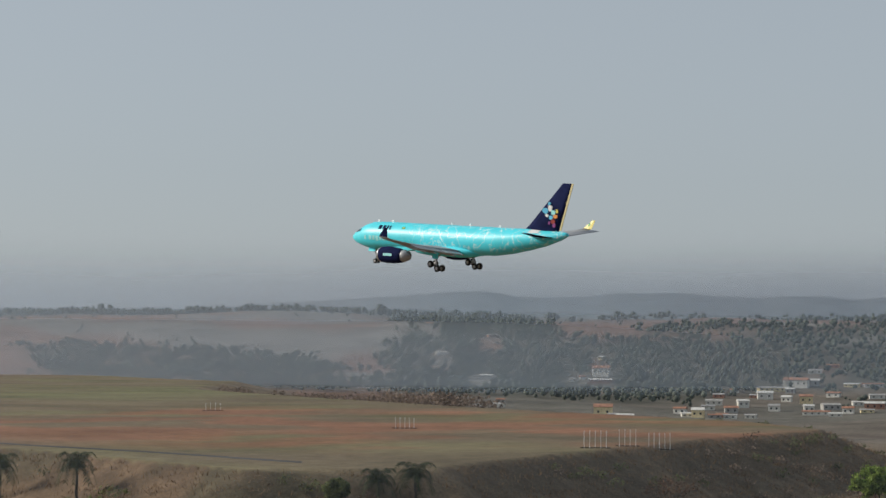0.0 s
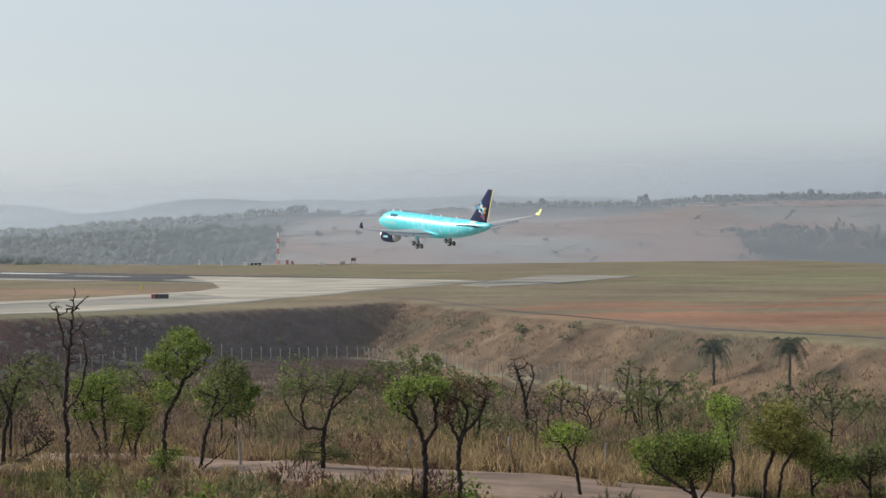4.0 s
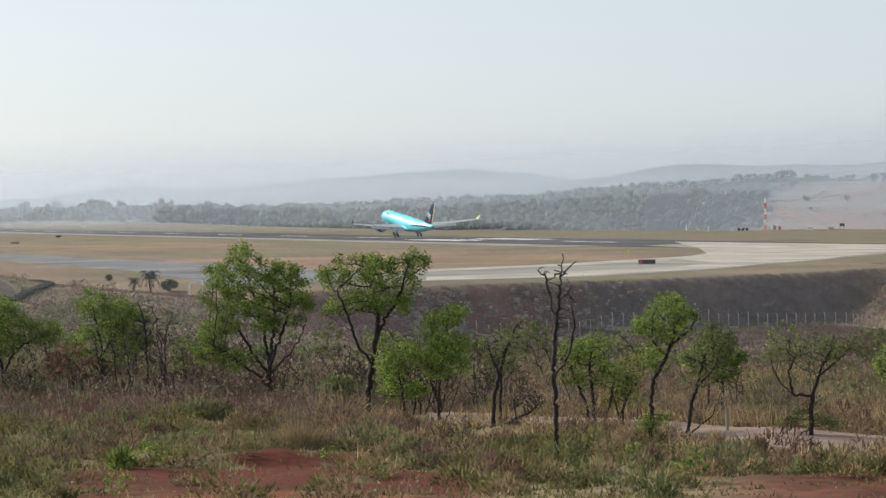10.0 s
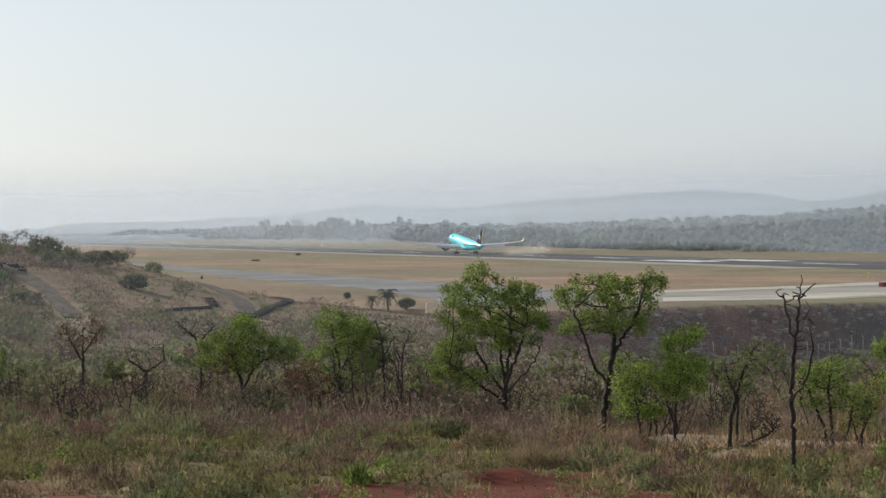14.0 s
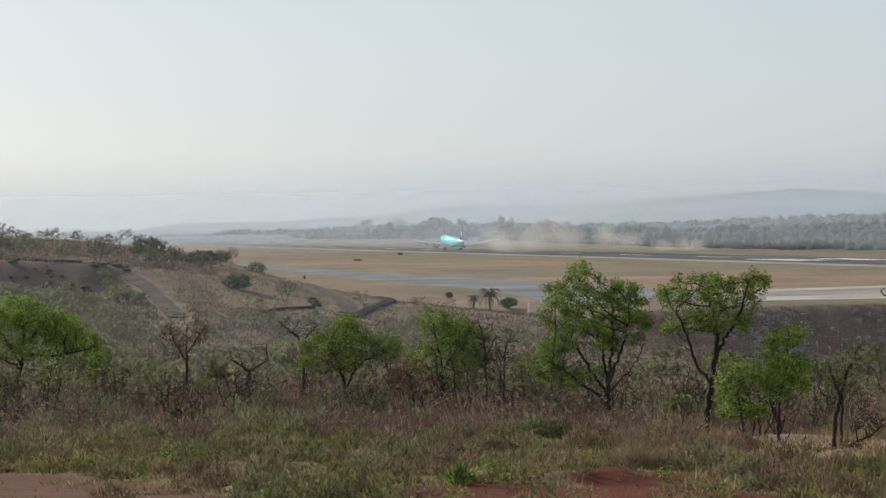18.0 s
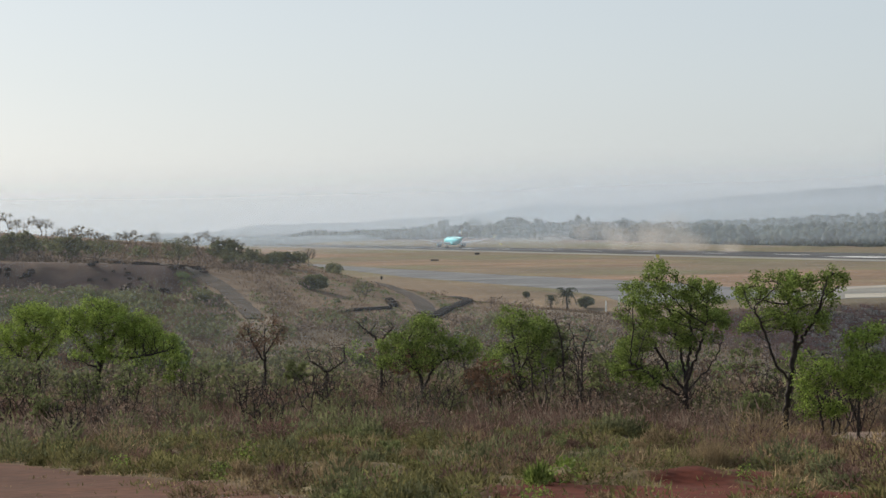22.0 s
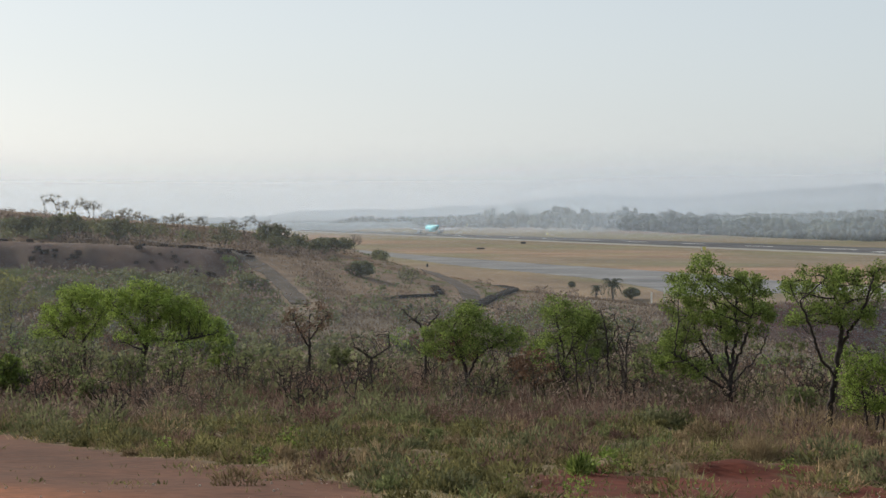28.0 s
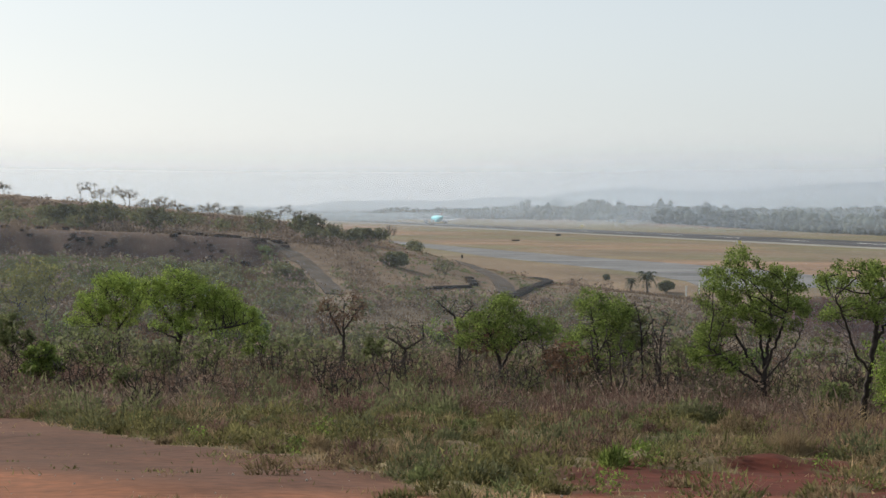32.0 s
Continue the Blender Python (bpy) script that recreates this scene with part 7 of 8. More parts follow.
for k, row in enumerate(TOWN + TOWN_LOWER + FARMS):
    house(*row, k)

# ---- fence, tracks and drain below the bank ----
M_POST = mat("concrete_post", (0.28, 0.265, 0.24), 0.9, vary=0.2, scale=2)
M_WIRE = mat("rusty_wire", (0.16, 0.13, 0.11), 0.7, metal=0.5, vary=0.2, scale=3)
M_TRACK = mat("pale_dirt_track", (0.15, 0.132, 0.086), 0.95, vary=0.25, scale=0.3, bump=0.3)
M_TRACK_GREY = mat("grey_gravel_track", (0.085, 0.07, 0.058), 0.95, vary=0.3, scale=0.3, bump=0.3, spec=0.05)
M_DRAIN = mat("dark_stone_drain", (0.03, 0.026, 0.024), 0.95, vary=0.3, scale=0.8, bump=0.4, spec=0.03)


def along(rows, step):
    """Places every step metres along a line of directions and distances."""
    pts = [np.array(polar(a, r)) for a, r in rows]
    out, left = [], 0.0
    for p, q in zip(pts, pts[1:]):
        n = np.linalg.norm(q - p)
        s = left
        while s < n:
            out.append(p + (q - p) * s / n)
            s += step
        left = s - n
    return out


fence = tagged(new("fence"), "long wire fence on concrete posts below the bank", "fence")
posts = along(FENCE, 2.3)
post_mesh = None
for x, y in posts:
    if post_mesh is None:
        bm = bmesh.new()
        add_box(bm, (0.11, 0.11, 2.3), (0, 0, 0.85), bevel=0.02)
        add_box(bm, (0.1, 0.4, 0.1), (0, 0.16, 2.08), (30, 0, 0))
        ob = part("post", bm, M_POST, fence)
        post_mesh = ob.data
    else:
        ob = new("post", post_mesh)
        ob.parent = fence
    ob.location = (x, y, float(ground_z(x, y)))
for h in (0.4, 1.0, 1.6, 2.1):
    bm = bmesh.new()
    for (ax, ay), (bx, by) in zip(posts[::4], posts[4::4]):
        add_tube(bm, (ax, ay, float(ground_z(ax, ay)) + h), (bx, by, float(ground_z(bx, by)) + h), 0.012, 0.012, 4)
    part("wire", bm, M_WIRE, fence)


def track(rows, half, material, label, lift=0.12):
    pts = along(rows, 1.5)
    for turn in range(12):
        pts = [pts[0]] + [(a + 2 * b + c) / 4 for a, b, c in zip(pts, pts[1:], pts[2:])] + [pts[-1]]
    lefts, rights = [], []
    for k, p in enumerate(pts):
        d = pts[min(k + 1, len(pts) - 1)] - pts[max(k - 1, 0)]
        d = d / (np.linalg.norm(d) + 1e-9)
        n = np.array([-d[1], d[0]]) * half * (0.8 + 0.45 * float(N2(p[0] / 4, p[1] / 4)))
        lefts.append(tuple(p + n))
        rights.append(tuple(p - n))
    strip("dirt_track", lefts, rights, material, label, "track", lift, 0.8, True)


track(FENCE_TRACK, 0.4, M_TRACK, "pale dirt track along the fence")
track(TRACKS[0], 1.1, M_TRACK_GREY, "grey gravel track down the hillside", 0.14)
track(TRACKS[1], 1.2, M_TRACK_GREY, "grey gravel track curving round the hill", 0.14)
for rows, words in (([(-11.2, 360), (-11.62, 350), (-11.2, 325), (-10.75, 300)], "dark stone-lined drain on the slope"), ([(-8.5, 292), (-9.4, 302), (-9.9, 308)], "dark stone wall beside the track"), ([(-9.75, 322), (-9.9, 308)], "dark stone wall beside the track")):
    pts = along(rows, 4.0)
    drain = tagged(new("stone_drain"), words, "drain")
    for k, (p, q) in enumerate(zip(pts, pts[1:])):
        bm = bmesh.new()
        mid = (p + q) / 2
        n = np.linalg.norm(q - p)
        add_box(bm, (n * 0.98, 1.1 if "wall" in words else 1.4, 0.8), (mid[0], mid[1], float(ground_z(*mid)) - 0.1), (0, 0, math.degrees(math.atan2(q[1] - p[1], q[0] - p[0]))), 0.1)
        part("stone_block", bm, M_DRAIN, drain)

# ---- airfield furniture ----
M_MAST_RED = mat("mast_red", (0.5, 0.09, 0.06), 0.7, vary=0.1, scale=2)
M_BLACK = mat("black_board", (0.02, 0.02, 0.02), 0.7, vary=0.2, scale=2)


def lattice_mast(yaw, r, h, half, label, bands):
    x, y = polar(yaw, r)
    top = tagged(new("radio_mast"), label, "mast")
    top.location = (x, y, float(ground_z(x, y)))
    n = 6
    for k in range(n):
        bm = bmesh.new()
        a, b = half * (1 - 0.6 * k / n), half * (1 - 0.6 * (k + 1) / n)
        z0, z1 = h * k / n, h * (k + 1) / n
        c = [(-1, -1), (1, -1), (1, 1), (-1, 1)]
        for i in range(4):
            j = (i + 1) % 4
            add_tube(bm, (c[i][0] * a, c[i][1] * a, z0), (c[i][0] * b, c[i][1] * b, z1), 0.09, 0.09, 4)
            add_tube(bm, (c[i][0] * a, c[i][1] * a, z0), (c[j][0] * b, c[j][1] * b, z1), 0.045, 0.045, 4)
            add_tube(bm, (c[i][0] * b, c[i][1] * b, z1), (c[j][0] * b, c[j][1] * b, z1), 0.045, 0.045, 4)
        part("lattice_section", bm, (M_MAST_RED if k % 2 == 0 else M_WHITE) if bands else M_STRUT, top, ("red" if k % 2 == 0 else "white") + " lattice section" if bands else "")
    return top


lattice_mast(-28.0, 1300, 17.0, 0.6, "red and white lattice radio mast on the grass", True)
lattice_mast(-24.27, 2450, 15.0, 2.4, "hazy steel tower on the wooded hill", False)


def drum(yaw, r, w, h, material, label):
    x, y = polar(yaw, r)
    top = tagged(new("equipment_cabin"), label, "equipment")
    top.location, top.rotation_euler = (x, y, float(ground_z(x, y))), (0, 0, radians(yaw))
    bm = bmesh.new()
    add_box(bm, (w, w, h), (0, 0, h / 2), bevel=0.08)
    part("body", bm, material, top)
    bm = bmesh.new()
    add_box(bm, (w * 1.1, w * 1.1, 0.15), (0, 0, h + 0.07))
    part("cap", bm, M_WHITE, top)


for k in range(4):
    drum(-28.15 - k * 0.06, 1295, 1.15, 2.5 - 0.25 * k, M_MAST_RED if k % 2 else M_WHITE, ("red" if k % 2 else "white") + " equipment drum beside the mast")
drum(-27.25, 1265, 1.8, 1.8, M_WHITE, "white equipment box on the grass")
for k in range(3):
    drum(-27.4 - 0.09 * k, 1265, 1.4, 1.4, M_BLACK, "dark equipment box on the grass")
drum(-26.7, 1270, 0.7, 2.6, M_WHITE, "slim white equipment stand on the grass")
drum(-26.2, 1290, 0.6, 3.2, M_WHITE, "slim white pole box on the grass")
drum(-29.0, 1258, 3.0, 1.6, M_WHITE, "low white cabin on the grass")
drum(-29.48, 1256, 2.6, 1.6, M_STRUT, "low grey cabin on the grass")


def lookout(yaw, r):
    x, y = polar(yaw, r)
    top = tagged(new("lookout_hut"), "small dark hut raised on legs", "hut")
    top.location, top.rotation_euler = (x, y, float(ground_z(x, y))), (0, 0, radians(yaw))
    for dx in (-0.9, 0.9):
        for dy in (-0.9, 0.9):
            bm = bmesh.new()
            add_box(bm, (0.2, 0.2, 1.8), (dx, dy, 0.9))
            part("leg", bm, M_BARK, top)
    bm = bmesh.new()
    add_box(bm, (2.5, 2.4, 1.5), (0, 0, 2.5), bevel=0.05)
    part("cabin", bm, M_BARK_GREY, top)
    bm = bmesh.new()
    add_loft(bm, [[(-1.5, -1.4, 3.2), (1.5, -1.4, 3.2), (1.5, 1.4, 3.2), (-1.5, 1.4, 3.2)], [(-0.3, -0.3, 3.7), (0.3, -0.3, 3.7), (0.3, 0.3, 3.7), (-0.3, 0.3, 3.7)]])
    part("roof", bm, M_ROOFS[1], top)


lookout(-29.73, 1262)


def board(yaw, r, w, h, colour, label, end=None):
    x, y = polar(yaw, r)
    top = tagged(new("taxiway_sign"), label, "sign")
    top.location, top.rotation_euler = (x, y, float(ground_z(x, y))), (0, 0, radians(yaw))
    bm = bmesh.new()
    add_box(bm, (w, 0.3, h), (0, 0, h / 2 + 0.25), bevel=0.03)
    part("panel", bm, colour, top)
    for s in (-0.35, 0.35):
        bm = bmesh.new()
        add_box(bm, (0.08, 0.08, 0.4), (s * w, 0, 0.15))
        part("leg", bm, M_STRUT, top)
    if end:
        bm = bmesh.new()
        add_box(bm, (w * 0.22, 0.34, h * 0.96), (-w * 0.38, -0.02, h / 2 + 0.25))
        part("end_panel", bm, end, top)


board(-25.29, 528, 3.6, 0.95, M_BLACK, "long black taxiway sign with a red end", M_RED)
board(-24.87, 615, 0.5, 1.5, M_YELLOW, "small pale yellow marker post on the grass")
board(-15.95, 1040, 1.9, 1.4, M_YELLOW, "bright yellow marker board by the runway", M_WHITE)
board(-11.81, 1300, 2.6, 1.0, M_BLACK, "black runway sign on the grass")
board(-10.83, 1045, 3.4, 0.6, M_BLACK, "low black runway sign on the grass")
board(-12.36, 2100, 1.6, 1.4, M_YELLOW, "small yellow marker board by the runway")
board(-9.6, 640, 0.5, 0.9, M_BLACK, "dark marker post by the taxiway")


def light_row(yaw, r, n, gap, h, label):
    x, y = polar(yaw, r)
    top = tagged(new("approach_lights"), label, "lights")
    top.location, top.rotation_euler = (x, y, float(ground_z(x, y))), (0, 0, radians(yaw))
    for k in range(n):
        px = (k - (n - 1) / 2) * gap
        bm = bmesh.new()
        add_tube(bm, (px, 0, 0), (px, 0, h), 0.022, 0.022, 5)
        pole = part("pole", bm, M_WHITE, top)
        bm = bmesh.new()
        add_box(bm, (0.1, 0.14, 0.12), (px, 0, h + 0.06))
        part("lamp", bm, M_WHITE, pole)
    bm = bmesh.new()
    add_box(bm, ((n + 0.4) * gap, 0.2, 0.12), (0, 0.2, 0.06))
    part("rail", bm, M_BLACK, top)


for yaw, n in ((-51.58, 5), (-52.32, 4), (-53.05, 5)):
    light_row(yaw, 322 + 10 * (-51.5 - yaw), n, 0.72, 2.1, "row of white approach light poles at the field's edge")
light_row(-47.2, 402, 5, 0.75, 1.6, "row of white approach light poles on red soil")
light_row(-42.8, 520, 4, 1.0, 1.4, "row of white approach light poles on the grass")

# pair of pale posts below the taxiway
for dx in (-0.15, 0.15):
    x, y = polar(-14.91 + dx, 388.0)
    bm = bmesh.new()
    add_tube(bm, (0, 0, -0.3), (0.1 * dx, 0, 1.7), 0.13, 0.11, 8)
    ob = part("concrete_post", bm, M_PAINT_WHITE, None)
    ob.location = (x, y, float(ground_z(x, y)))
    tagged(ob, "short whitewashed post below the taxiway", "post", group="posts by the taxiway")

# weathered posts and pale stones by the near road
for k, (yaw, r) in enumerate(((-27.1, 76), (-31.0, 74.5), (-33.28, 74.5), (-34.37, 74.5), (-35.52, 75), (-37.0, 76), (-40.2, 77))):
    x, y = polar(yaw, r)
    bm = bmesh.new()
    add_tube(bm, (0, 0, -0.2), (0.04 * (k % 3 - 1), 0, 0.75 + 0.1 * (k % 3)), 0.055, 0.045, 7)
    if k % 3 == 1:
        add_tube(bm, (0, 0, 0.5), (-0.28, 0.05, 0.0), 0.035, 0.035, 6)
    ob = part("wooden_post", bm, M_POST, None)
    ob.location = (x, y, float(ground_z(x, y)))
    tagged(ob, "weathered pale wooden post beside the road", "post", group="roadside posts")

rng = np.random.RandomState(5)
bm = bmesh.new()
for k in range(130):
    yaw, r = (-20 + 22 * rng.rand(), 43 + 12 * rng.rand()) if k < 90 else (-48 + 30 * rng.rand(), 44 + 14 * rng.rand())
    x, y = polar(yaw, r)
    s = 0.015 + 0.035 * rng.rand() ** 2
    made = bmesh.ops.create_icosphere(bm, subdivisions=1, radius=s)["verts"]
    bmesh.ops.transform(bm, matrix=Matrix.LocRotScale((x, y, float(ground_z(x, y)) + s * 0.3), Euler((rng.rand() * 6, rng.rand() * 6, rng.rand() * 6)), (1, 0.8, 0.6)), verts=made)
tagged(part("pebbles", bm, mat("pale_pebbles", (0.45, 0.39, 0.33), 0.95, vary=0.3, scale=3, spec=0.05), None), "pale pebbles strewn over the bare soil", "stones", kind="stuff")

# ---- dust behind the landing wheels ----


def dust_and_haze_material(name, colour):
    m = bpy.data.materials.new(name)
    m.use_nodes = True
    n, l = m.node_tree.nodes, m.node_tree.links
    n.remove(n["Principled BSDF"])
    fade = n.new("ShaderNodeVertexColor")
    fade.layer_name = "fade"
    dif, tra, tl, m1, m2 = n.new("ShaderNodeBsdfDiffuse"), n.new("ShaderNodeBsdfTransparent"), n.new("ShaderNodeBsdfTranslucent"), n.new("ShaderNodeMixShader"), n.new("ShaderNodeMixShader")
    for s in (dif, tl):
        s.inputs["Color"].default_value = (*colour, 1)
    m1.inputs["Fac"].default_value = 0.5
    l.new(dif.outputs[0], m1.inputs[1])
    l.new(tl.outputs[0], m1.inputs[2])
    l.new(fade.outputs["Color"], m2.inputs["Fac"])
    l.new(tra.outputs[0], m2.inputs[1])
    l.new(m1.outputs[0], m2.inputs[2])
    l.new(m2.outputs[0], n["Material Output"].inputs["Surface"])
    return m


M_DUST = dust_and_haze_material("pale_dust", (0.72, 0.66, 0.6))
# For the added sheets that stand in for haze.
M_HAZE = dust_and_haze_material("haze_sheet", (0.645, 0.735, 0.84))


def dust_puff(k, wide, tall, strength):
    """Soft-edged drifting wisps, thick in their middles and nothing at their rims."""
    rng = np.random.RandomState(300 + k)
    verts, faces, fade = [], [], []
    for w in range(2):
        c = np.array([rng.normal() * wide * 0.25, rng.normal() * wide * 0.5, tall * (0.3 + 0.5 * rng.rand())])
        rx, rz = wide * (0.6 + 0.5 * rng.rand()), tall * (0.5 + 0.35 * rng.rand())
        a = rng.normal() * 0.3
        side = np.array([math.cos(a), math.sin(a) + 0.2, 0.0])
        base = len(verts)
        verts.append(tuple(c))
        fade.append(0.8 * strength * (0.7 + 0.6 * rng.rand()))
        for ring, f in ((0.5, 0.6), (1.0, 0.0)):
            for j in range(12):
                t = 2 * math.pi * j / 12
                q = c + side * rx * ring * math.cos(t) * (0.85 + 0.3 * rng.rand()) + np.array([0, rng.normal() * 0.5, rz * ring * math.sin(t)])
                verts.append(tuple(q))
                fade.append(fade[base] * f)
        for j in range(12):
            i = (j + 1) % 12
            faces.append((base, base + 1 + j, base + 1 + i))
            faces.append((base + 1 + j, base + 13 + j, base + 13 + i, base + 1 + i))
    ob = link_mesh("dust_cloud", verts, faces, M_DUST, None, "", True)
    att = ob.data.color_attributes.new("fade", "FLOAT_COLOR", "POINT")
    att.data.foreach_set("color", np.repeat(np.array(fade, np.float32), 4))
    return tagged(ob, "thin pale brown dust hanging over the runway", "dust", kind="stuff")


PUFFS = [(13.0, 1196, 6, 3.0, 0.34), (13.2, 1206, 9, 4.5, 0.32), (13.6, 1238, 10, 4.5, 0.32), (14.1, 1278, 12, 7, 0.32), (14.7, 1320, 13, 9, 0.30), (15.3, 1362, 15, 12, 0.29), (15.9, 1402, 16, 14, 0.30),
         (16.4, 1440, 16, 14, 0.32), (16.9, 1475, 15, 14, 0.32), (17.4, 1505, 14, 13, 0.29), (18.0, 1540, 13, 11, 0.26), (18.6, 1580, 12, 9, 0.21), (19.3, 1625, 11, 8, 0.16)]
# Added sheets, near and far, that pale whatever lies behind them as haze would.
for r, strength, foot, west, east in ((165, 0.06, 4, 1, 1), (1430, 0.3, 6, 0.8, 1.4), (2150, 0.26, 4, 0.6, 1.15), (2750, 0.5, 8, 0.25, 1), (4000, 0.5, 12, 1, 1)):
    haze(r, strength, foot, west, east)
puffs = [dust_puff(k, w, h, s) for k, (t, y, w, h, s) in enumerate(PUFFS)]


# ---- a flying insect that crosses the view close to the camera ----
M_INSECT = mat("dark_insect_shell", (0.03, 0.025, 0.02), 0.6, vary=0.2, scale=200)
insect = tagged(new("insect"), "small dark flying insect with spread wings", "insect")
bm = bmesh.new()
add_loft(bm, [[(x, rr * math.cos(2 * math.pi * k / 8), rr * math.sin(2 * math.pi * k / 8)) for k in range(8)] for x, rr in ((-0.012, 0.001), (-0.008, 0.003), (0.0, 0.0035), (0.007, 0.003), (0.011, 0.001))])
part("body", bm, M_INSECT, insect)
for side in (-1, 1):
    bm = bmesh.new()
    add_loft(bm, [[(x + 0.004 * w, side * w * 0.016, 0.003 + 0.004 * w + z) for x, z in ((-0.005 * q, 0.0), (0.0, 0.0006), (0.005 * q, 0.0), (0.0, -0.0006))] for w, q in ((0.1, 0.5), (0.6, 1.0), (1.0, 0.3))])
    part("wing", bm, M_INSECT, insect)


# ---- movement ----


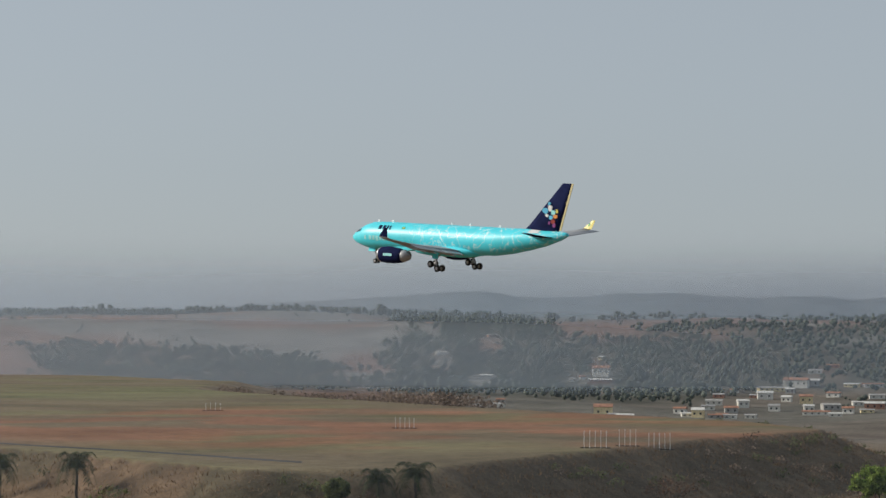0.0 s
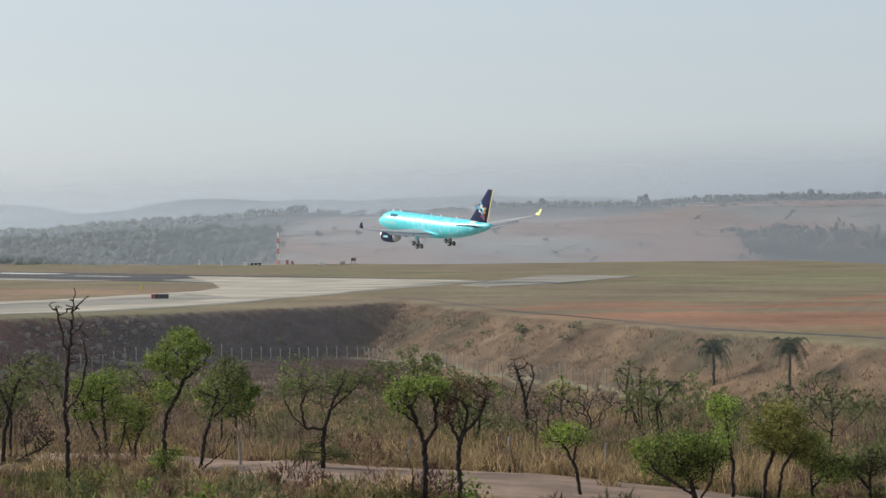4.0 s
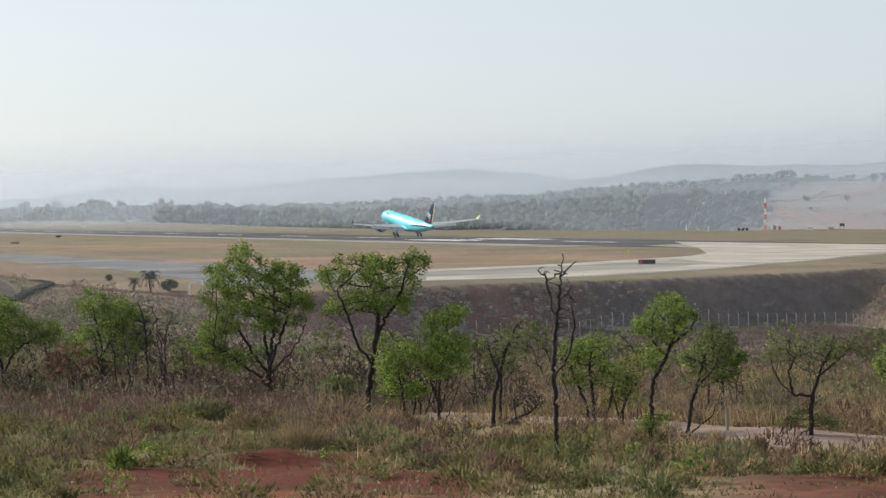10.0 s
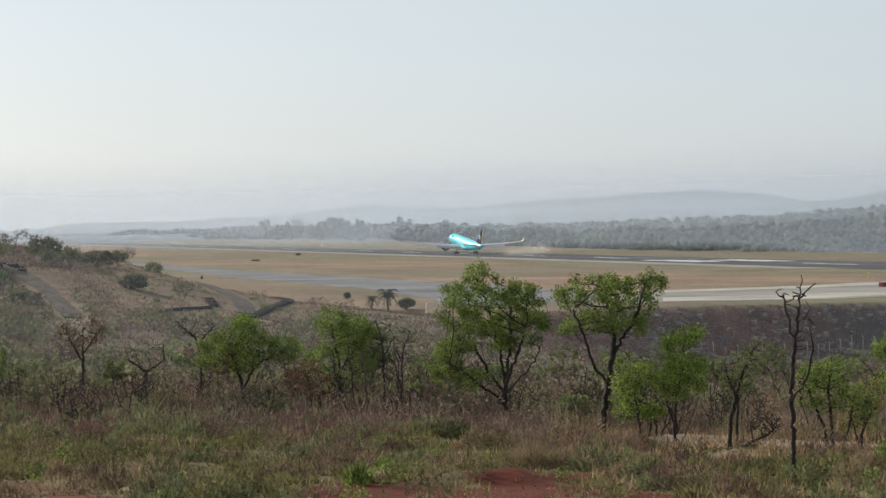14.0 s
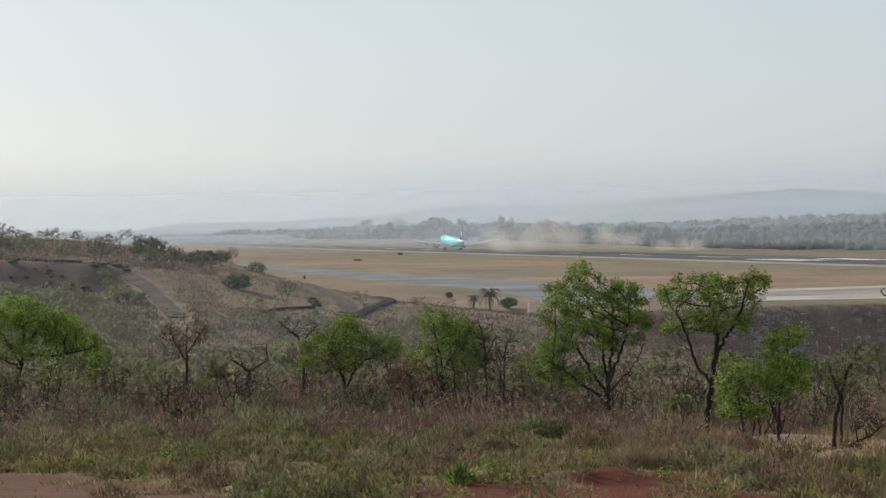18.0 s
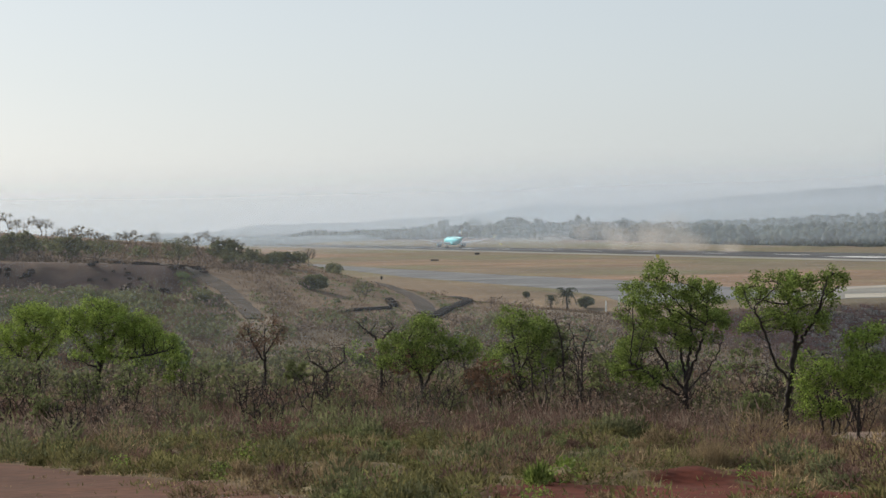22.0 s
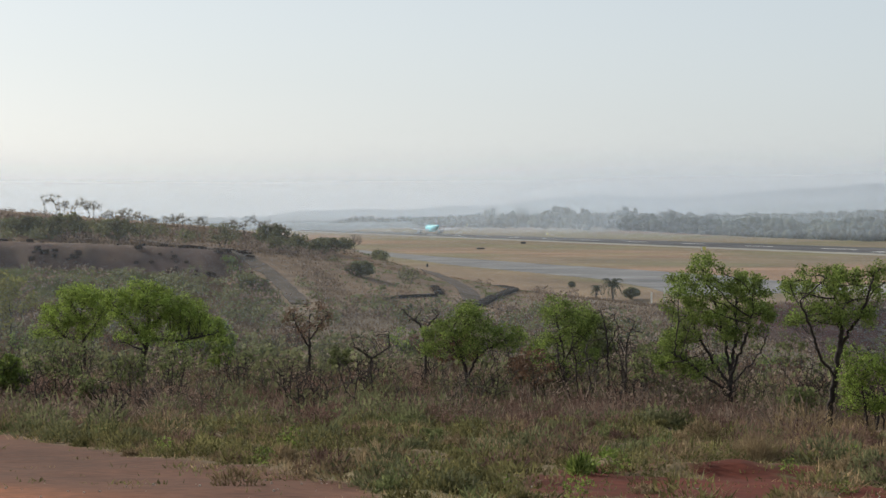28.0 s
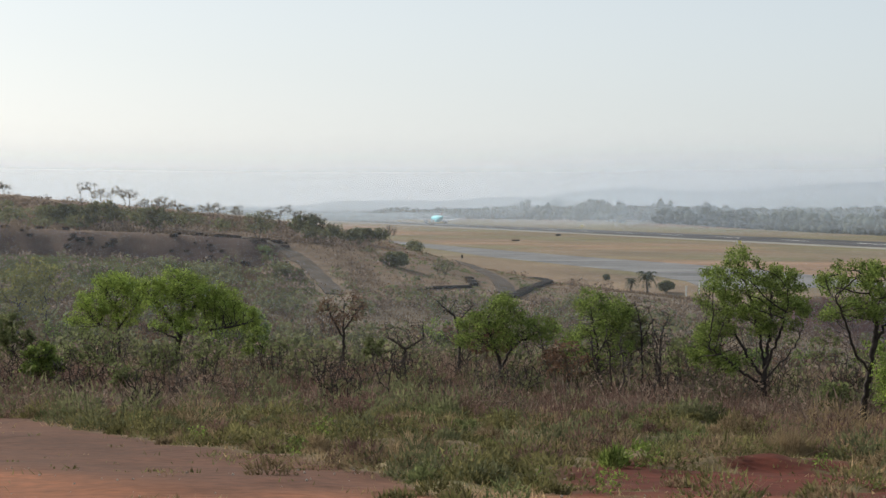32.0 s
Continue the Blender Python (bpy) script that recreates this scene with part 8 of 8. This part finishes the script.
def motions():
    # seconds, distance along the runway, height of the wheels, nose-up, bank and turn in degrees
    flight = [
        (0.0, 325.6, 29.20, 4.00, -3.70, -2.30),
        (0.5, 358.5, 26.70, 3.88, -3.53, -2.00),
        (1.0, 391.8, 24.20, 3.75, -3.35, -1.70),
        (1.5, 425.2, 21.85, 3.62, -3.17, -1.40),
        (2.0, 458.9, 19.50, 3.50, -3.00, -1.10),
        (2.5, 492.7, 17.25, 3.77, -3.10, -0.70),
        (3.0, 526.7, 15.00, 4.05, -3.20, -0.30),
        (3.5, 560.9, 12.93, 4.32, -3.30, 0.10),
        (4.0, 595.2, 10.85, 4.60, -3.40, 0.50),
        (4.5, 629.7, 8.90, 5.10, -3.30, 0.65),
        (5.0, 664.4, 7.45, 5.60, -3.20, 0.80),
        (5.5, 699.2, 6.00, 6.10, -3.10, 0.95),
        (6.0, 734.1, 5.03, 6.60, -3.00, 1.10),
        (6.5, 769.1, 4.05, 7.10, -2.90, 1.25),
        (7.0, 804.3, 3.50, 7.06, -2.64, 1.44),
        (7.5, 839.6, 3.05, 7.02, -2.38, 1.63),
        (8.0, 875.0, 2.60, 6.98, -2.12, 1.82),
        (8.5, 910.6, 2.27, 6.94, -1.86, 2.01),
        (9.0, 946.2, 1.95, 6.90, -1.60, 2.20),
        (9.5, 981.9, 1.73, 7.05, -1.51, 2.12),
        (10.0, 1017.6, 1.50, 7.20, -1.43, 2.05),
        (10.5, 1053.5, 1.30, 7.35, -1.34, 1.98),
        (11.0, 1089.3, 1.10, 7.50, -1.25, 1.90),
        (11.5, 1125.2, 0.93, 7.65, -1.16, 1.83),
        (12.0, 1161.1, 0.75, 7.80, -1.08, 1.75),
        (12.5, 1197.0, 0.55, 7.80, -0.99, 1.68),
        (13.0, 1232.8, 0.46, 7.80, -0.90, 1.60),
        (13.5, 1268.6, 0.45, 7.13, -0.75, 1.50),
        (14.0, 1304.3, 0.45, 6.60, -0.60, 1.40),
        (14.5, 1339.9, 0.45, 6.50, -0.45, 1.30),
        (15.0, 1375.3, 0.45, 6.40, -0.30, 1.20),
        (15.5, 1410.5, 0.45, 6.30, -0.15, 1.10),
        (16.0, 1445.5, 0.45, 6.20, 0.00, 1.00),
        (16.5, 1480.2, 0.45, 6.00, 0.00, 0.90),
        (17.0, 1514.7, 0.45, 5.50, 0.00, 0.80),
        (17.5, 1548.8, 0.45, 4.80, 0.00, 0.70),
        (18.0, 1582.6, 0.45, 3.80, 0.00, 0.60),
        (18.5, 1616.0, 0.45, 2.50, 0.00, 0.58),
        (19.0, 1649.0, 0.45, 1.20, 0.00, 0.56),
        (19.5, 1681.4, 0.45, 0.40, 0.00, 0.54),
        (20.0, 1713.4, 0.45, 0.00, 0.00, 0.51),
        (20.5, 1744.9, 0.45, 0.00, 0.00, 0.49),
        (21.0, 1775.7, 0.45, 0.00, 0.00, 0.47),
        (21.5, 1806.0, 0.45, 0.00, 0.00, 0.45),
        (22.0, 1835.7, 0.45, 0.00, 0.00, 0.43),
        (22.5, 1864.7, 0.45, 0.00, 0.00, 0.41),
        (23.0, 1893.0, 0.45, 0.00, 0.00, 0.39),
        (23.5, 1920.6, 0.45, 0.00, 0.00, 0.36),
        (24.0, 1947.6, 0.45, 0.00, 0.00, 0.34),
        (24.5, 1973.9, 0.45, 0.00, 0.00, 0.32),
        (25.0, 1999.4, 0.45, 0.00, 0.00, 0.30),
        (25.5, 2024.3, 0.45, 0.00, 0.00, 0.28),
        (26.0, 2048.5, 0.45, 0.00, 0.00, 0.26),
        (26.5, 2072.0, 0.45, 0.00, 0.00, 0.24),
        (27.0, 2095.0, 0.45, 0.00, 0.00, 0.21),
        (27.5, 2117.3, 0.45, 0.00, 0.00, 0.19),
        (28.0, 2139.1, 0.45, 0.00, 0.00, 0.17),
        (28.5, 2160.5, 0.45, 0.00, 0.00, 0.15),
        (29.0, 2181.5, 0.45, 0.00, 0.00, 0.13),
        (29.5, 2202.2, 0.45, 0.00, 0.00, 0.11),
        (30.0, 2222.6, 0.45, 0.00, 0.00, 0.09),
        (30.5, 2243.1, 0.45, 0.00, 0.00, 0.06),
        (31.0, 2263.5, 0.45, 0.00, 0.00, 0.04),
        (31.5, 2284.2, 0.45, 0.00, 0.00, 0.02),
        (32.0, 2305.3, 0.45, 0.00, 0.00, 0.00),
    ]
    walk(airliner, [(t, pose(RUNWAY_X, y, z, up, bank, turn)) for t, y, z, up, bank, turn in flight])

    # the trucks hang nose-up until the wheels touch
    for bogie in bogies:
        x = bogie.location.x
        walk(bogie, [(t, pose(x, 0, 0.34, tilt)) for t, tilt in ((0.0, 23), (11.0, 23), (12.2, 16), (13.0, 0), (32.0, 0))])

    # each wisp lies below the runway until the wheels pass, then rises, drifts back and settles
    for ob, (t, y, wide, tall, _) in zip(puffs, PUFFS):
        x, y, deep = RUNWAY_X - 4, y - 28, -2.2 * tall - 6
        walk(ob, [(0.0, pose(x, y, deep)), (t - 0.4, pose(x, y, deep)), (t + 0.5, pose(x, y - 6, 0.0)), (t + 3.5, pose(x + 8, y - 40, 2.5)), (t + 6.0, pose(x + 15, y - 68, 1.0)), (t + 10.0, pose(x + 24, y - 100, deep)), (32.0, pose(x + 24, y - 101, deep))])

    # seconds, direction and height of the insect, fifteen metres off
    crossing = [(0.0, -75.0, 30.0), (28.6, -75.0, 30.0), (29.3, -26.0, 13.1), (29.8, -9.59, 12.599), (29.9, -6.12, 12.778), (30.0, -2.86, 12.94), (30.1, 0.57, 13.23), (30.4, 10.9, 13.81), (31.0, 45.0, 18.0), (32.0, 60.0, 20.0)]
    walk(insect, [(t, pose(*polar(a, 15.0), z, 0, 0, 180 + a)) for t, a, z in crossing])


motions()
